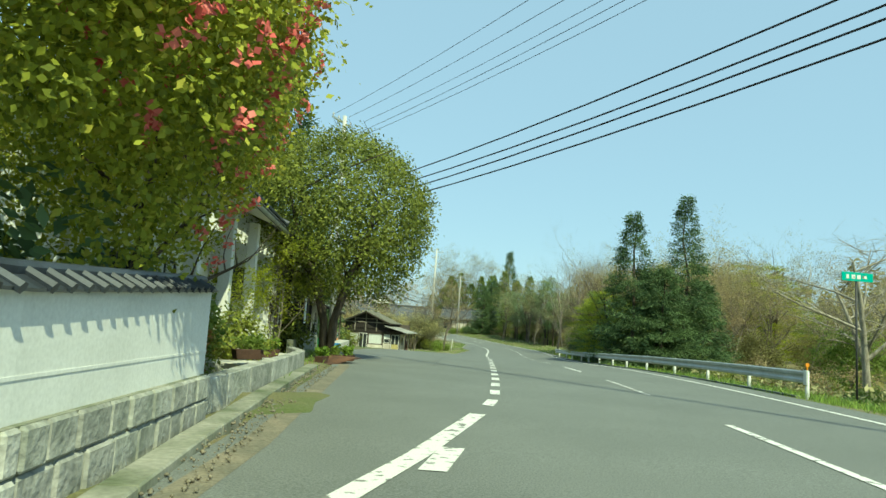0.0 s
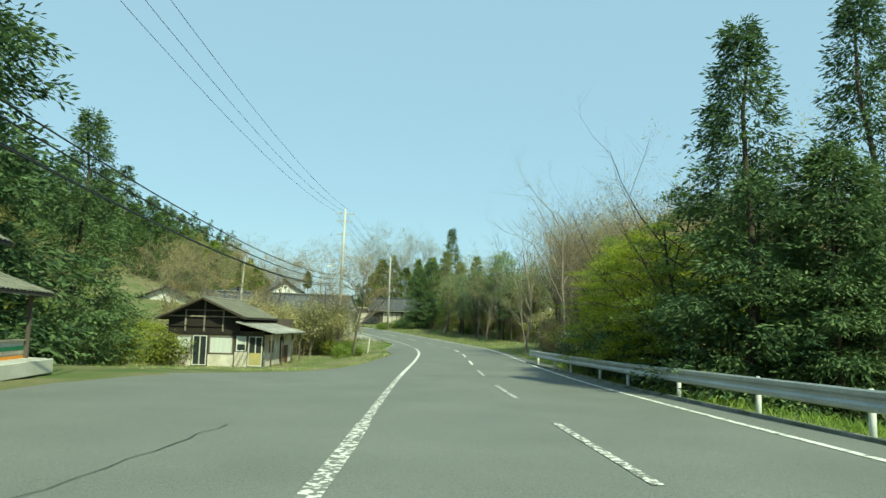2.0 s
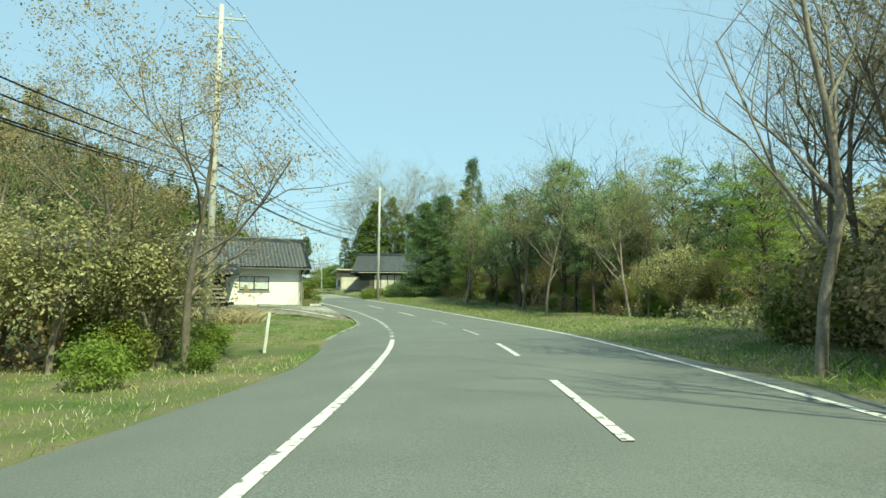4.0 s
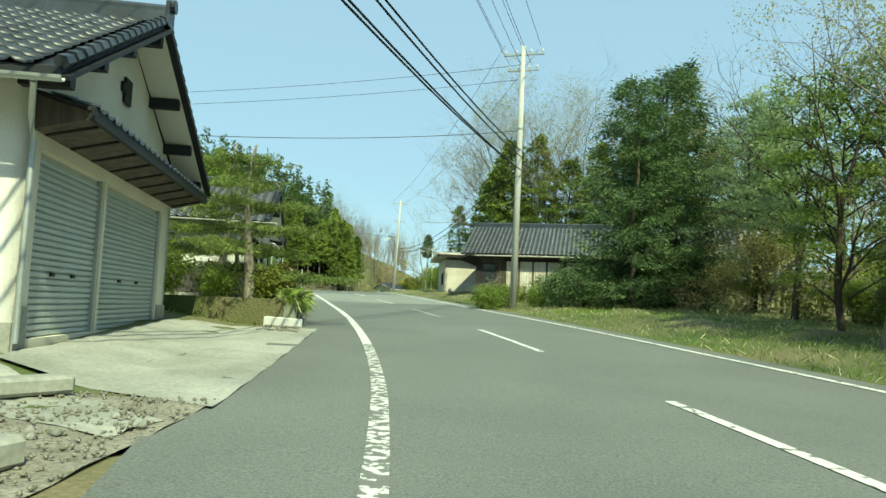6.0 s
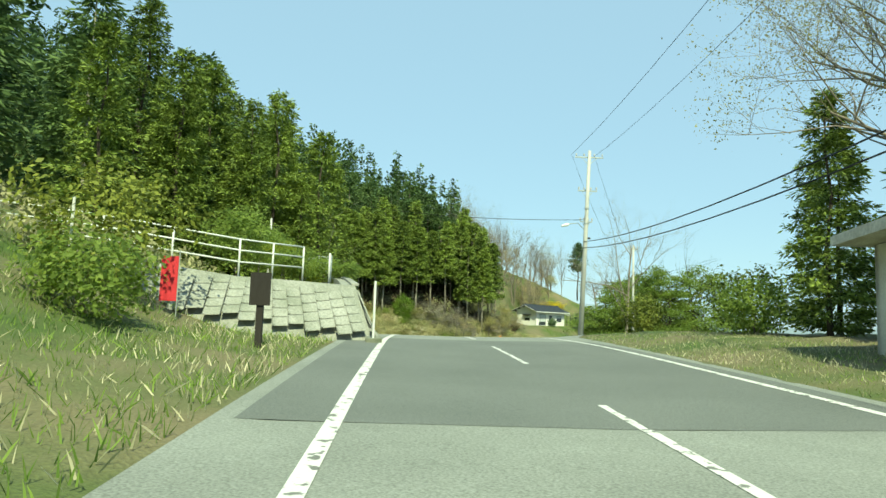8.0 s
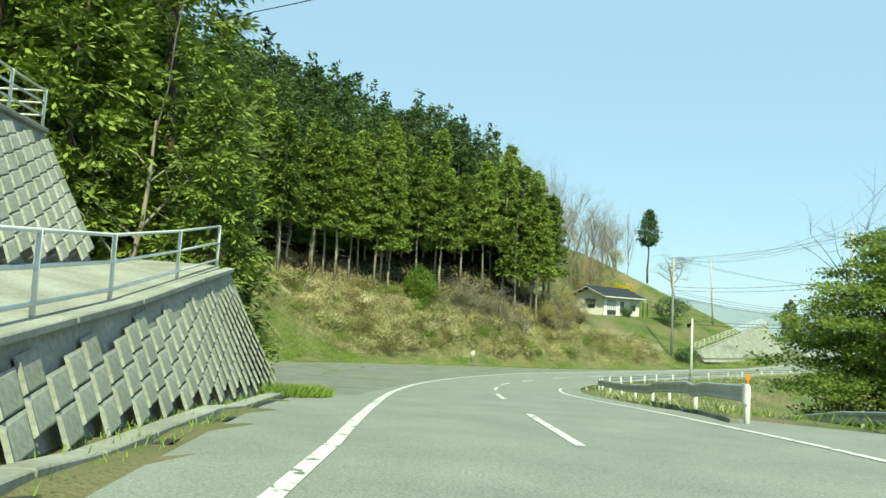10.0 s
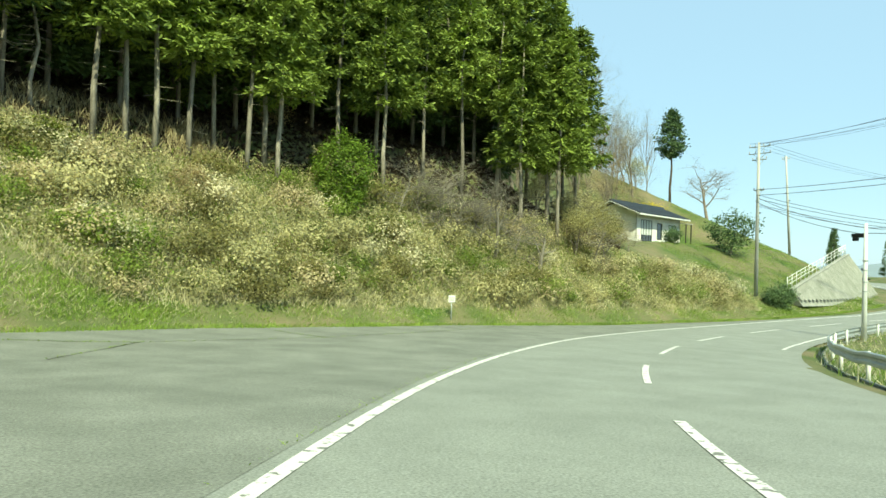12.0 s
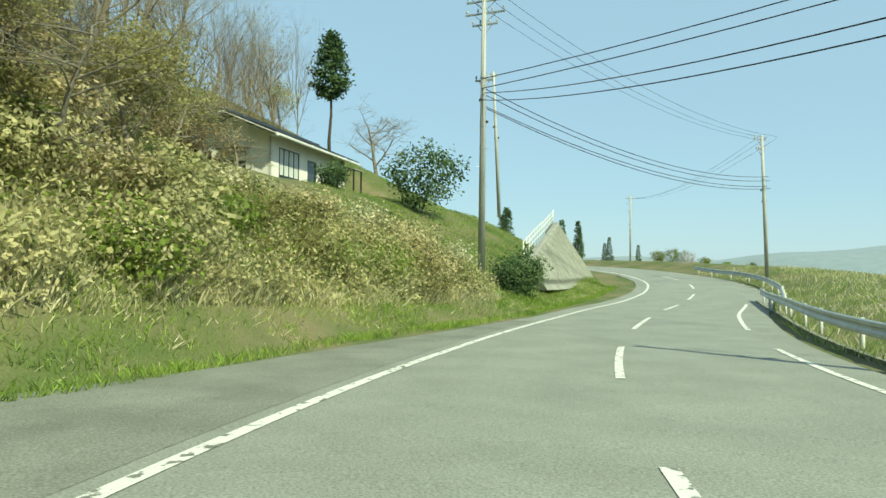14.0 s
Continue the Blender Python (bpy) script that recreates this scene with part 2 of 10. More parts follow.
GRASS_DRY = leaf_material("dry_grass", (0.15, 0.18, 0.07), (0.82, 0.75, 0.52), 0.4, 1.8)
BRUSH = leaf_material("slope_brush", (0.080, 0.110, 0.035), (0.62, 0.57, 0.31), 0.4, 2.4)
LITTER_SHADED = leaf_material("needle_litter_shaded", (0.030, 0.022, 0.014), (0.085, 0.062, 0.038), 0.1, 1.5)
STRAW = leaf_material("straw", (0.280, 0.230, 0.120), (0.600, 0.520, 0.320), 0.35, 1.0)
LEAF_YELLOW = leaf_material("yellow_blossom", (0.36, 0.30, 0.03), (0.72, 0.56, 0.05), 0.4, 1.0)
PETAL = leaf_material("pink_petals", (0.550, 0.050, 0.060), (0.800, 0.250, 0.220), 0.3, 0.3)

# ---------------------------------------------------------------- mesh helpers


class Build:
    """Gathers points and faces for one mesh."""

    def __init__(self):
        self.v, self.f = [], []

    def add(self, pts, faces):
        k = len(self.v)
        self.v += [tuple(p) for p in pts]
        self.f += [tuple(k + i for i in f) for f in faces]
        return self

    def box(self, lo, hi, m=None):
        (a, b, c), (d, e, f) = lo, hi
        p = [(a, b, c), (d, b, c), (d, e, c), (a, e, c), (a, b, f), (d, b, f), (d, e, f), (a, e, f)]
        if m is not None:
            p = [m @ Vector(q) for q in p]
        return self.add(p, [(0, 3, 2, 1), (4, 5, 6, 7), (0, 1, 5, 4), (1, 2, 6, 5), (2, 3, 7, 6), (3, 0, 4, 7)])

    def beam(self, a, b, w, h, up=(0, 0, 1)):
        """A bar of section w x h from a to b."""
        a, b = Vector(a), Vector(b)
        d = (b - a).normalized()
        s = d.cross(Vector(up))
        if s.length < 1e-4:
            s = d.cross(Vector((1, 0, 0)))
        s.normalize()
        u = s.cross(d)
        p = [e + s * x * w / 2 + u * y * h / 2 for e in (a, b) for x, y in ((-1, -1), (1, -1), (1, 1), (-1, 1))]
        return self.add(p, [(3, 2, 1, 0), (4, 5, 6, 7), (0, 1, 5, 4), (1, 2, 6, 5), (2, 3, 7, 6), (3, 0, 4, 7)])

    def tube(self, pts, radii, n=8, cap=True):
        pts = [Vector(p) for p in pts]
        k = len(self.v)
        for i, p in enumerate(pts):
            d = (pts[min(i + 1, len(pts) - 1)] - pts[max(i - 1, 0)]).normalized()
            s = d.cross(Vector((0.13, 0.21, 1)) if abs(d.z) < 0.9 else Vector((1, 0, 0))).normalized()
            u = s.cross(d)
            r = radii[i] if hasattr(radii, "__len__") else radii
            self.v += [tuple(p + (s * math.cos(q) + u * math.sin(q)) * r) for q in [2 * math.pi * j / n for j in range(n)]]
        for i in range(len(pts) - 1):
            for j in range(n):
                a, b = k + i * n + j, k + i * n + (j + 1) % n
                self.f.append((a, b, b + n, a + n))
        if cap:
            self.f.append(tuple(k + j for j in range(n))[::-1])
            self.f.append(tuple(k + (len(pts) - 1) * n + j for j in range(n)))
        return self

    def prism(self, poly, a, b, axis="x"):
        """A polygon in the two other axes, run from a to b along axis."""
        put = {"x": lambda t, p: (t, *p), "y": lambda t, p: (p[0], t, p[1]), "z": lambda t, p: (*p, t)}[axis]
        n = len(poly)
        pts = [put(t, p) for t in (a, b) for p in poly]
        faces = [tuple(range(n))[::-1], tuple(range(n, 2 * n))] + [(i, (i + 1) % n, n + (i + 1) % n, n + i) for i in range(n)]
        return self.add(pts, faces)

    def mesh(self, name, mat, smooth=False):
        me = bpy.data.meshes.new(name)
        me.from_pydata(self.v, [], self.f)
        me.materials.append(mat)
        if smooth:
            me.shade_smooth()
        me.update()
        return me


def tidy(me, bevel=0.0):
    bm = bmesh.new()
    bm.from_mesh(me)
    bmesh.ops.recalc_face_normals(bm, faces=bm.faces)
    if bevel:
        bmesh.ops.bevel(bm, geom=[e for e in bm.edges if len(e.link_faces) == 2 and e.calc_face_angle(0) > 0.6], offset=bevel, segments=1, affect="EDGES")
    bm.to_mesh(me)
    bm.free()
    return me


def part(name, build, mat, parent=None, label="", bevel=0.0, smooth=False, m=None):
    """One mesh object; under parent where there is one."""
    me = build.mesh(name, mat, smooth) if isinstance(build, Build) else build
    if isinstance(build, Build):
        tidy(me, bevel)
        if smooth:
            me.shade_smooth()
    ob = new(name, me)
    if parent is not None:
        ob.parent = parent
    if m is not None:
        ob.matrix_basis = m
    if label:
        ob["label"] = label
    return ob


def thing(name, m, label, category, group="", kind=""):
    ob = new(name)
    ob.matrix_basis = m
    ob.empty_display_size = 0.2
    return tagged(ob, label, category, group, kind)


def raw_mesh(name, v, f, mat):
    """A mesh straight from arrays; all faces have the same count of corners."""
    me = bpy.data.meshes.new(name)
    f = np.asarray(f)
    me.vertices.add(len(v))
    me.vertices.foreach_set("co", np.asarray(v, np.float32).ravel())
    me.loops.add(f.size)
    me.loops.foreach_set("vertex_index", f.ravel().astype(np.int32))
    me.polygons.add(len(f))
    me.polygons.foreach_set("loop_start", np.arange(0, f.size, f.shape[1], dtype=np.int32))
    me.polygons.foreach_set("loop_total", np.full(len(f), f.shape[1], np.int32))
    me.materials.append(mat)
    me.update(calc_edges=True)
    return me


# ---------------------------------------------------------------- the road's line
# x and z of the centre line every 10 m of y, and then its way round the far bend
LINE = [(-4.09, -1.42), (-2.99, -1.42), (-1.89, -1.42), (-0.79, -1.42), (0.31, -1.42), (1.47, -1.42), (2.60, -1.42), (3.69, -1.47), (4.74, -1.41), (5.73, -1.44), (6.68, -1.57), (7.66, -1.80), (8.75, -2.02), (9.97, -2.16), (11.26, -2.22), (12.40, -2.25), (13.13, -2.28), (13.18, -2.28), (12.34, -2.15), (10.51, -1.85), (7.85, -1.45), (4.63, -1.05), (1.17, -0.63), (-2.35, -0.23), (-5.83, 0.03), (-9.26, -0.06), (-12.64, -0.56), (-15.89, -1.39), (-18.83, -2.37), (-21.16, -3.32), (-22.50, -4.14), (-22.50, -4.80), (-20.93, -5.33), (-17.65, -5.74), (-12.59, -5.97)]
LINE_Y0 = -60.0
BEND = [(-5.9, 290.0, -6.02), (0.4, 298.0, -5.95), (6.2, 306.0, -5.6), (10.8, 315.0, -5.1), (13.2, 326.0, -4.5), (12.6, 340.0, -3.9), (8.0, 356.0, -3.6), (-2.0, 372.0, -3.4), (-18.0, 386.0, -3.2)]


def spline(p, step):
    """A Catmull-Rom line through the points, at about one point per step."""
    p = np.asarray(p, float)
    q = np.vstack([2 * p[0] - p[1], p, 2 * p[-1] - p[-2]])
    out = []
    for i in range(1, len(q) - 2):
        n = max(1, int(np.linalg.norm(q[i + 1] - q[i]) / step))
        for t in np.arange(n) / n:
            out.append(0.5 * (2 * q[i] + (q[i + 1] - q[i - 1]) * t + (2 * q[i - 1] - 5 * q[i] + 4 * q[i + 1] - q[i + 2]) * t**2 + (3 * q[i] - q[i - 1] - 3 * q[i + 1] + q[i + 2]) * t**3))
    out.append(q[-2])
    return np.array(out)


CL = spline([(x, LINE_Y0 + 10 * i, z) for i, (x, z) in enumerate(LINE)] + BEND, 1.0)
CT = np.gradient(CL[:, :2], axis=0)
CT /= np.linalg.norm(CT, axis=1)[:, None]
CN = np.stack([CT[:, 1], -CT[:, 0]], 1)
CS = np.r_[0, np.cumsum(np.linalg.norm(np.diff(CL[:, :2], axis=0), axis=1))]
# a station is named by the centre line's y up to the far bend, and by metres further on from there
K290 = int(np.argmin(abs(CL[:, 1] - 290) + 1e3 * (np.arange(len(CL)) > len(CL) - 60)))
ST = np.where(np.arange(len(CL)) <= K290, CL[:, 1], 290 + CS - CS[K290])


def near_station(x, y):
    """Station, lateral (right is plus) and road height next to points."""
    x, y = np.asarray(x, float).ravel(), np.asarray(y, float).ravel()
    i = np.empty(len(x), int)
    for a in range(0, len(x), 4000):
        d = (x[a : a + 4000, None] - CL[None, :, 0]) ** 2 + (y[a : a + 4000, None] - CL[None, :, 1]) ** 2
        i[a : a + 4000] = d.argmin(1)
    lat = (x - CL[i, 0]) * CN[i, 0] + (y - CL[i, 1]) * CN[i, 1]
    return ST[i], lat, CL[i, 2]


def smooth_step(a, b, v):
    t = np.clip((np.asarray(v, float) - a) / (b - a), 0, 1)
    return t * t * (3 - 2 * t)


# how far the ground to the left lies over the road, by station and metres out
LEFT_OUT = (0.0, -4.0, -6.0, -8.0, -12.0, -20.0, -40.0)
LEFT_UP = {
    -60: (0, 0, 0, 0.05, 0.1, 0.2, 0.5), 60: (0, 0, 0, 0.02, 0.05, 0.2, 0.5), 78: (0, -0.1, -0.35, -0.6, -0.75, -0.8, 0.0),
    100: (0, -0.1, -0.45, -0.6, -0.7, -0.5, 0.0), 112: (0, 0, -0.1, -0.1, 0.0, 0.0, 0.3), 121: (0, 0, 0.05, 0.35, 0.45, 0.5, 0.6),
    134: (0, 0, 0.0, 0.3, 0.4, 0.5, 0.7), 150: (0, 0, 0.1, 0.2, 0.3, 0.6, 1.5), 168: (0, 0, 0.1, 0.5, 2.2, 4.6, 6.5),
    184: (0, 0, 0.1, 0.3, 3.0, 5.0, 9.0), 206: (0, 0, 0.05, 0.3, 0.8, 3.0, 5.0), 214: (0, 0, 0, 0, 0, 0.1, 0.2), 420: (0, 0, 0, 0, 0, 0, 0),
}
RIGHT_OUT = (0.0, 4.3, 6.0, 9.0, 14.0, 25.0, 60.0, 140.0)
RIGHT_UP = {
    -60: (0, 0, -0.1, -0.7, -1.6, -2.0, -1.0, 3.0), 74: (0, 0, -0.15, -0.8, -1.5, -1.5, -0.5, 3.0), 90: (0, 0, 0.15, 0.3, 0.4, 0.5, 1.0, 4.0),
    140: (0, 0.05, 0.2, 0.4, 0.6, 0.9, 2.0, 5.0), 160: (0, 0.1, 0.4, 0.6, 0.8, 1.2, 2.0, 4.0), 190: (0, 0.1, 0.3, 0.5, 0.6, 0.0, -3.0, -8.0),
    210: (0, 0.03, 0.08, -0.05, -0.7, -4.5, -12.0, -16.0), 224: (0, 0, -0.1, -0.7, -2.2, -5.2, -12.0, -16.0), 262: (0, 0, -0.2, -0.8, -1.8, -4.5, -12.0, -18.0), 284: (0, 0, 0.1, 0.8, 1.0, 0.5, -6.0, -16.0), 420: (0, 0, 0.3, 0.8, 0.5, -1.0, -6.0, -16.0),
}


def beside(table, out, s, lat):
    keys = sorted(table)
    rows = np.array([table[k] for k in keys], float)
    f = np.interp(s, keys, np.arange(len(keys)))
    a = np.clip(f.astype(int), 0, len(keys) - 2)
    f = f - a
    lo = np.array(out) * np.sign(out[-1])
    d = np.abs(lat)
    j = np.clip(np.searchsorted(lo, d, side="right") - 1, 0, len(lo) - 2)
    g = np.clip((d - lo[j]) / (lo[j + 1] - lo[j]), 0, 1)
    return (rows[a, j] * (1 - g) + rows[a, j + 1] * g) * (1 - f) + (rows[a + 1, j] * (1 - g) + rows[a + 1, j + 1] * g) * f


# the foot of the wooded hill; the hill lies to the left of this line
FOOT = [(-190, 40), (-110, 110), (-62, 160), (-37, 186), (-33, 206), (-38, 222), (-43.5, 232), (-41.5, 240), (-38.3, 251), (-32.6, 262.5), (-28.8, 267.5), (-24.2, 273.4), (-20.4, 280), (-13, 289), (-5.4, 300), (1.5, 310), (5.0, 318.5), (5.5, 330), (1, 344), (-12, 362), (-40, 384), (-120, 420)]


def foot_distance(x, y):
    """Metres behind the foot of the hill (minus: in front of it)."""
    p = np.array(FOOT, float)
    x, y = np.asarray(x, float).ravel(), np.asarray(y, float).ravel()
    best, side = np.full(len(x), 1e9), np.zeros(len(x))
    for a, b in zip(p[:-1], p[1:]):
        d = b - a
        t = np.clip(((x - a[0]) * d[0] + (y - a[1]) * d[1]) / (d @ d), 0, 1)
        ex, ey = x - a[0] - t * d[0], y - a[1] - t * d[1]
        r = np.hypot(ex, ey)
        c = d[0] * ey - d[1] * ex
        near = r < best - 1e-9
        best, side = np.where(near, r, best), np.where(near, c, side)
    return np.where(side > 0, best, -best)


def crest(y):
    """How far up from its foot the bank meets the cedar stand."""
    return np.interp(y, (232, 250, 262, 270, 277, 290), (10.5, 8.5, 8.2, 7.4, 6.2, 6.2))


def hill_height(d, y):
    """Steep bank, then a long wooded slope."""
    d = np.maximum(d, 0)
    steep = np.interp(y, (225, 232, 245, 262, 268, 278, 286, 296), (0.62, 0.85, 0.85, 0.86, 0.98, 1.0, 0.66, 0.5))
    bank = steep * np.minimum(d, 11)
    return bank + 0.50 * np.clip(d - 11, 0, 90) + 0.2 * np.clip(d - 101, 0, 200)


def land(x, y):
    """Height of the ground."""
    x, y = np.broadcast_arrays(np.asarray(x, float), np.asarray(y, float))
    shape = x.shape
    s, lat, z = near_station(x, y)
    h = z + np.where(lat < 0, beside(LEFT_UP, LEFT_OUT, s, lat), beside(RIGHT_UP, RIGHT_OUT, s, lat))
    d = foot_distance(x, y)
    h = h + hill_height(d, y.ravel())
    # level ground round the house on the slope
    flat = smooth_step(-31, -28.5, x.ravel()) * smooth_step(330, 319, y.ravel()) * smooth_step(294, 300, y.ravel())
    h = h * (1 - flat) + np.minimum(h, 0.3) * flat
    return h.reshape(shape)


def land1(x, y):
    return float(land(np.array([x]), np.array([y]))[0])


def at_road(s, lat, up=0.0):
    """A point beside the road."""
    i = int(np.argmin(abs(ST - s)))
    p = CL[i, :2] + CN[i] * lat
    return (p[0], p[1], land1(*p) + up)


# ---------------------------------------------------------------- ground sheet
def paved_left(s):
    return np.interp(s, (-60, 10, 14, 26, 34, 41, 54, 60, 66, 70, 93, 104, 107, 112, 124, 126, 150, 154, 190, 200, 211, 214, 222, 229, 236, 241, 250, 260, 272, 280, 286, 420), (-6.2, -6.2, -6.5, -8.0, -9.6, -10.4, -11.6, -10.9, -8.6, -7.6, -5.5, -6.1, -5.7, -4.8, -4.7, -4.95, -4.95, -4.45, -4.4, -4.0, -5.2, -7.5, -13.0, -19.0, -20.5, -18.4, -15.2, -11.3, -6.4, -4.9, -4.1, -4.1))


def paved_right(s):
    return np.interp(s, (-60, 20, 76, 90, 150, 178, 186, 196, 203, 207, 212, 420), (4.2, 4.3, 4.2, 3.9, 3.8, 3.9, 4.6, 8.0, 9.5, 6.0, 4.4, 4.3))


def grid_lines(lo, a, b, hi, fine, grow=1.35):
    mid = list(np.arange(a, b + fine / 2, fine))
    left, right, w = [], [], fine
    p = a
    while p > lo:
        w *= grow
        p -= w
        left.append(max(p, lo))
    p, w = b, fine
    while p < hi:
        w *= grow
        p += w
        right.append(min(p, hi))
    return np.array(left[::-1] + mid + right)


gx, gy = grid_lines(-3000, -70, 60, 3000, 1.0), grid_lines(-2000, -20, 345, 4000, 1.0)
X, Y = np.meshgrid(gx, gy)
Z = land(X, Y)
s_, lat_, _ = near_station(X, Y)
s_, lat_ = s_.reshape(X.shape), lat_.reshape(X.shape)
under = (lat_ > paved_left(s_) + 0.4) & (lat_ < paved_right(s_) - 0.4) & (np.abs(lat_) < 25)
rough = np.random.RandomState(4).normal(0, 0.05, Z.shape) * (np.abs(lat_) < 60) * (1 - ((X > -9) & (X < 9) & (Y > 119) & (Y < 156)))
far = np.hypot(X, Y - 150)
Z = np.where(under, Z - 0.18, Z + np.where(np.abs(lat_) > 6, rough, 0) - 0.015)
Z = Z * (1 - smooth_step(500, 1400, far)) + (-25) * smooth_step(500, 1400, far)
n, k = X.shape[1], X.shape[0]
idx = np.arange(n * k).reshape(k, n)
quads = np.stack([idx[:-1, :-1], idx[:-1, 1:], idx[1:, 1:], idx[1:, :-1]], -1).reshape(-1, 4)
ground_me = raw_mesh("ground", np.stack([X, Y, Z], -1).reshape(-1, 3), quads, SOIL)
ground_me.shade_smooth()
tagged(new("ground", ground_me), "grassy and earthy ground rising into a wooded hill", "ground", kind="structure")
# far hills all round, hiding the bright horizon, with haze put into their colour
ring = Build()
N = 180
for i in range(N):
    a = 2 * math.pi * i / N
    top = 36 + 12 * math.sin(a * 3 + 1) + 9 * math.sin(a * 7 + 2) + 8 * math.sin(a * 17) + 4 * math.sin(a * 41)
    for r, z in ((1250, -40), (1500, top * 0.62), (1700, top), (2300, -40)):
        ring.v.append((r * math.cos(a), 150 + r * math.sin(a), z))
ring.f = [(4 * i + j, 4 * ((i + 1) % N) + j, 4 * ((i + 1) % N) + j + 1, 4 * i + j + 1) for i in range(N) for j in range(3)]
tagged(part("backdrop", ring, HAZE_HILL, smooth=True), "far hills on the horizon, haze painted in pale blue", "hills", kind="structure")


def road_strip(name, stations, left, right, up, mat, divisions=8, follow=True):
    """A strip that follows the road between two lateral lines."""
    b = Build()
    i0, i1 = (int(np.argmin(abs(ST - s))) for s in stations)
    ids = np.arange(i0, i1 + 1)
    l = left(ST[ids]) if callable(left) else np.full(len(ids), float(left))
    r = right(ST[ids]) if callable(right) else np.full(len(ids), float(right))
    f = np.linspace(0, 1, divisions + 1)
    lat = l[:, None] * (1 - f) + r[:, None] * f
    px = CL[ids, 0, None] + CN[ids, 0, None] * lat
    py = CL[ids, 1, None] + CN[ids, 1, None] * lat
    s = np.repeat(ST[ids], divisions + 1)
    pz = np.repeat(CL[ids, 2], divisions + 1) + np.where(lat.ravel() < 0, beside(LEFT_UP, LEFT_OUT, s, lat.ravel()), beside(RIGHT_UP, RIGHT_OUT, s, lat.ravel())) + up
    v = np.stack([px.ravel(), py.ravel(), pz], 1)
    k, n = len(ids), divisions + 1
    idx = np.arange(k * n).reshape(k, n)
    q = np.stack([idx[:-1, :-1], idx[:-1, 1:], idx[1:, 1:], idx[1:, :-1]], -1).reshape(-1, 4)
    me = raw_mesh(name, v, q, mat)
    me.shade_smooth()
    return new(name, me)


def lat_between(points):
    """A lateral line from pairs of station and metres."""
    s, l = zip(*points)
    return lambda v: np.interp(v, s, l)


tagged(road_strip("road", (-60, 153), paved_left, paved_right, 0.0, ASPHALT, 12), "weathered grey asphalt country road", "road", kind="structure")
tagged(road_strip("road_crest", (153, 420), paved_left, paved_right, 0.0, ASPHALT_PALE, 14), "paler newer asphalt on the crest and the bend", "road", kind="structure")
tagged(road_strip("apron", (212, 284), paved_left, lat_between(((212, -3.9), (222, -3.85), (232, -4.0), (241, -4.2), (250, -4.25), (258, -4.3), (268, -4.05), (276, -3.75), (284, -3.6))), 0.004, ASPHALT_APRON, 8), "older cracked asphalt apron beside the bend", "road", kind="structure")
tagged(road_strip("road_patch", (166, 181), -4.2, 3.6, 0.004, ASPHALT, 6), "darker asphalt patch across the road", "road", kind="structure")


# ---------------------------------------------------------------- painted lines
def stripe(s0, s1, lat, width, mat=None, up=0.009):
    """A painted line from station to station."""
    b = Build()
    ss = np.arange(s0, s1, 1.0).tolist() + [s1]
    rows = []
    for s in ss:
        f = np.interp(s, ST, np.arange(len(ST)))
        i = min(int(f), len(CL) - 2)
        f -= i
        c, nrm = CL[i] * (1 - f) + CL[i + 1] * f, CN[i] * (1 - f) + CN[i + 1] * f
        l = lat(s) if callable(lat) else lat
        for o in (l - width / 2, l + width / 2):
            p = c[:2] + nrm * o
            u = beside(LEFT_UP, LEFT_OUT, np.array([s]), np.array([o]))[0] if o < 0 else beside(RIGHT_UP, RIGHT_OUT, np.array([s]), np.array([o]))[0]
            rows.append((p[0], p[1], c[2] + u + up))
    b.add(rows, [(2 * i, 2 * i + 1, 2 * i + 3, 2 * i + 2) for i in range(len(ss) - 1)])
    return b


def paint(s0, s1, lat, width=0.15, worn=False, name="edge_line"):
    ob = part(name, stripe(s0, s1, lat, width), PAINT_WORN if worn else PAINT)
    return tagged(ob, "worn white painted road line" if worn else "white painted road line", "road marking", kind="structure")


# centre dashes, 5 m long with 5 m between
for i in range(-4, 27):
    a = 23.2 + 9.95 * i
    if a < 186:
        paint(a, a + 4.95, -0.06, 0.135, i in (0, 2, 3, 4, 8, 9, 12), "centre_dash")
for a in (194.0, 203.9):
    paint(a, a + 4.8, 0, 0.14, False, "centre_dash")
for i in range(12):
    a = 214.8 + 9.72 * i
    paint(a, a + 4.85, -0.12 if 232 < a < 250 else 0, 0.15, False, "centre_dash")
# left edge line: solid, then short blocks, then solid again
left_line = lat_between(((-60, -6.4), (5, -6.2), (10, -5.35), (12.25, -4.89), (14, -4.52), (18, -3.85), (20, -3.65), (25, -3.5), (45, -3.2), (90, -3.35), (110, -3.45), (128, -3.2), (150, -3.3), (180, -3.15), (190, -2.88), (203, -2.88), (215, -3.3), (232, -3.75), (241, -3.95), (250, -4.0), (258, -4.05), (268, -3.75), (276, -3.45), (286, -3.2), (420, -3.2)))
paint(-60, 17.4, left_line, 0.24, False)
paint(13.3, 14.5, lat_between(((13.3, -4.33), (14.5, -4.2))), 0.26, False, "paint_patch")
for i in range(10):
    paint(18.6 + 2.05 * i, 19.6 + 2.05 * i, left_line, 0.20, False, "edge_block")
paint(39.5, 47.5, left_line, 0.22, True)
paint(47.5, 62, left_line, 0.16, True)
paint(62, 101, left_line, 0.16, False)
for a in (102.3, 104.6, 106.9):
    paint(a, a + 1.2, left_line, 0.17, True, "edge_block")
paint(109.3, 133, left_line, 0.17, True)
paint(133, 420, left_line, 0.17, False)
right_line = lat_between(((-60, 3.3), (90, 3.3), (106, 3.6), (130, 3.3), (150, 3.1), (185, 3.2), (205, 3.6), (225, 3.1), (250, 3.5), (268, 3.7), (290, 3.2), (420, 3.2)))
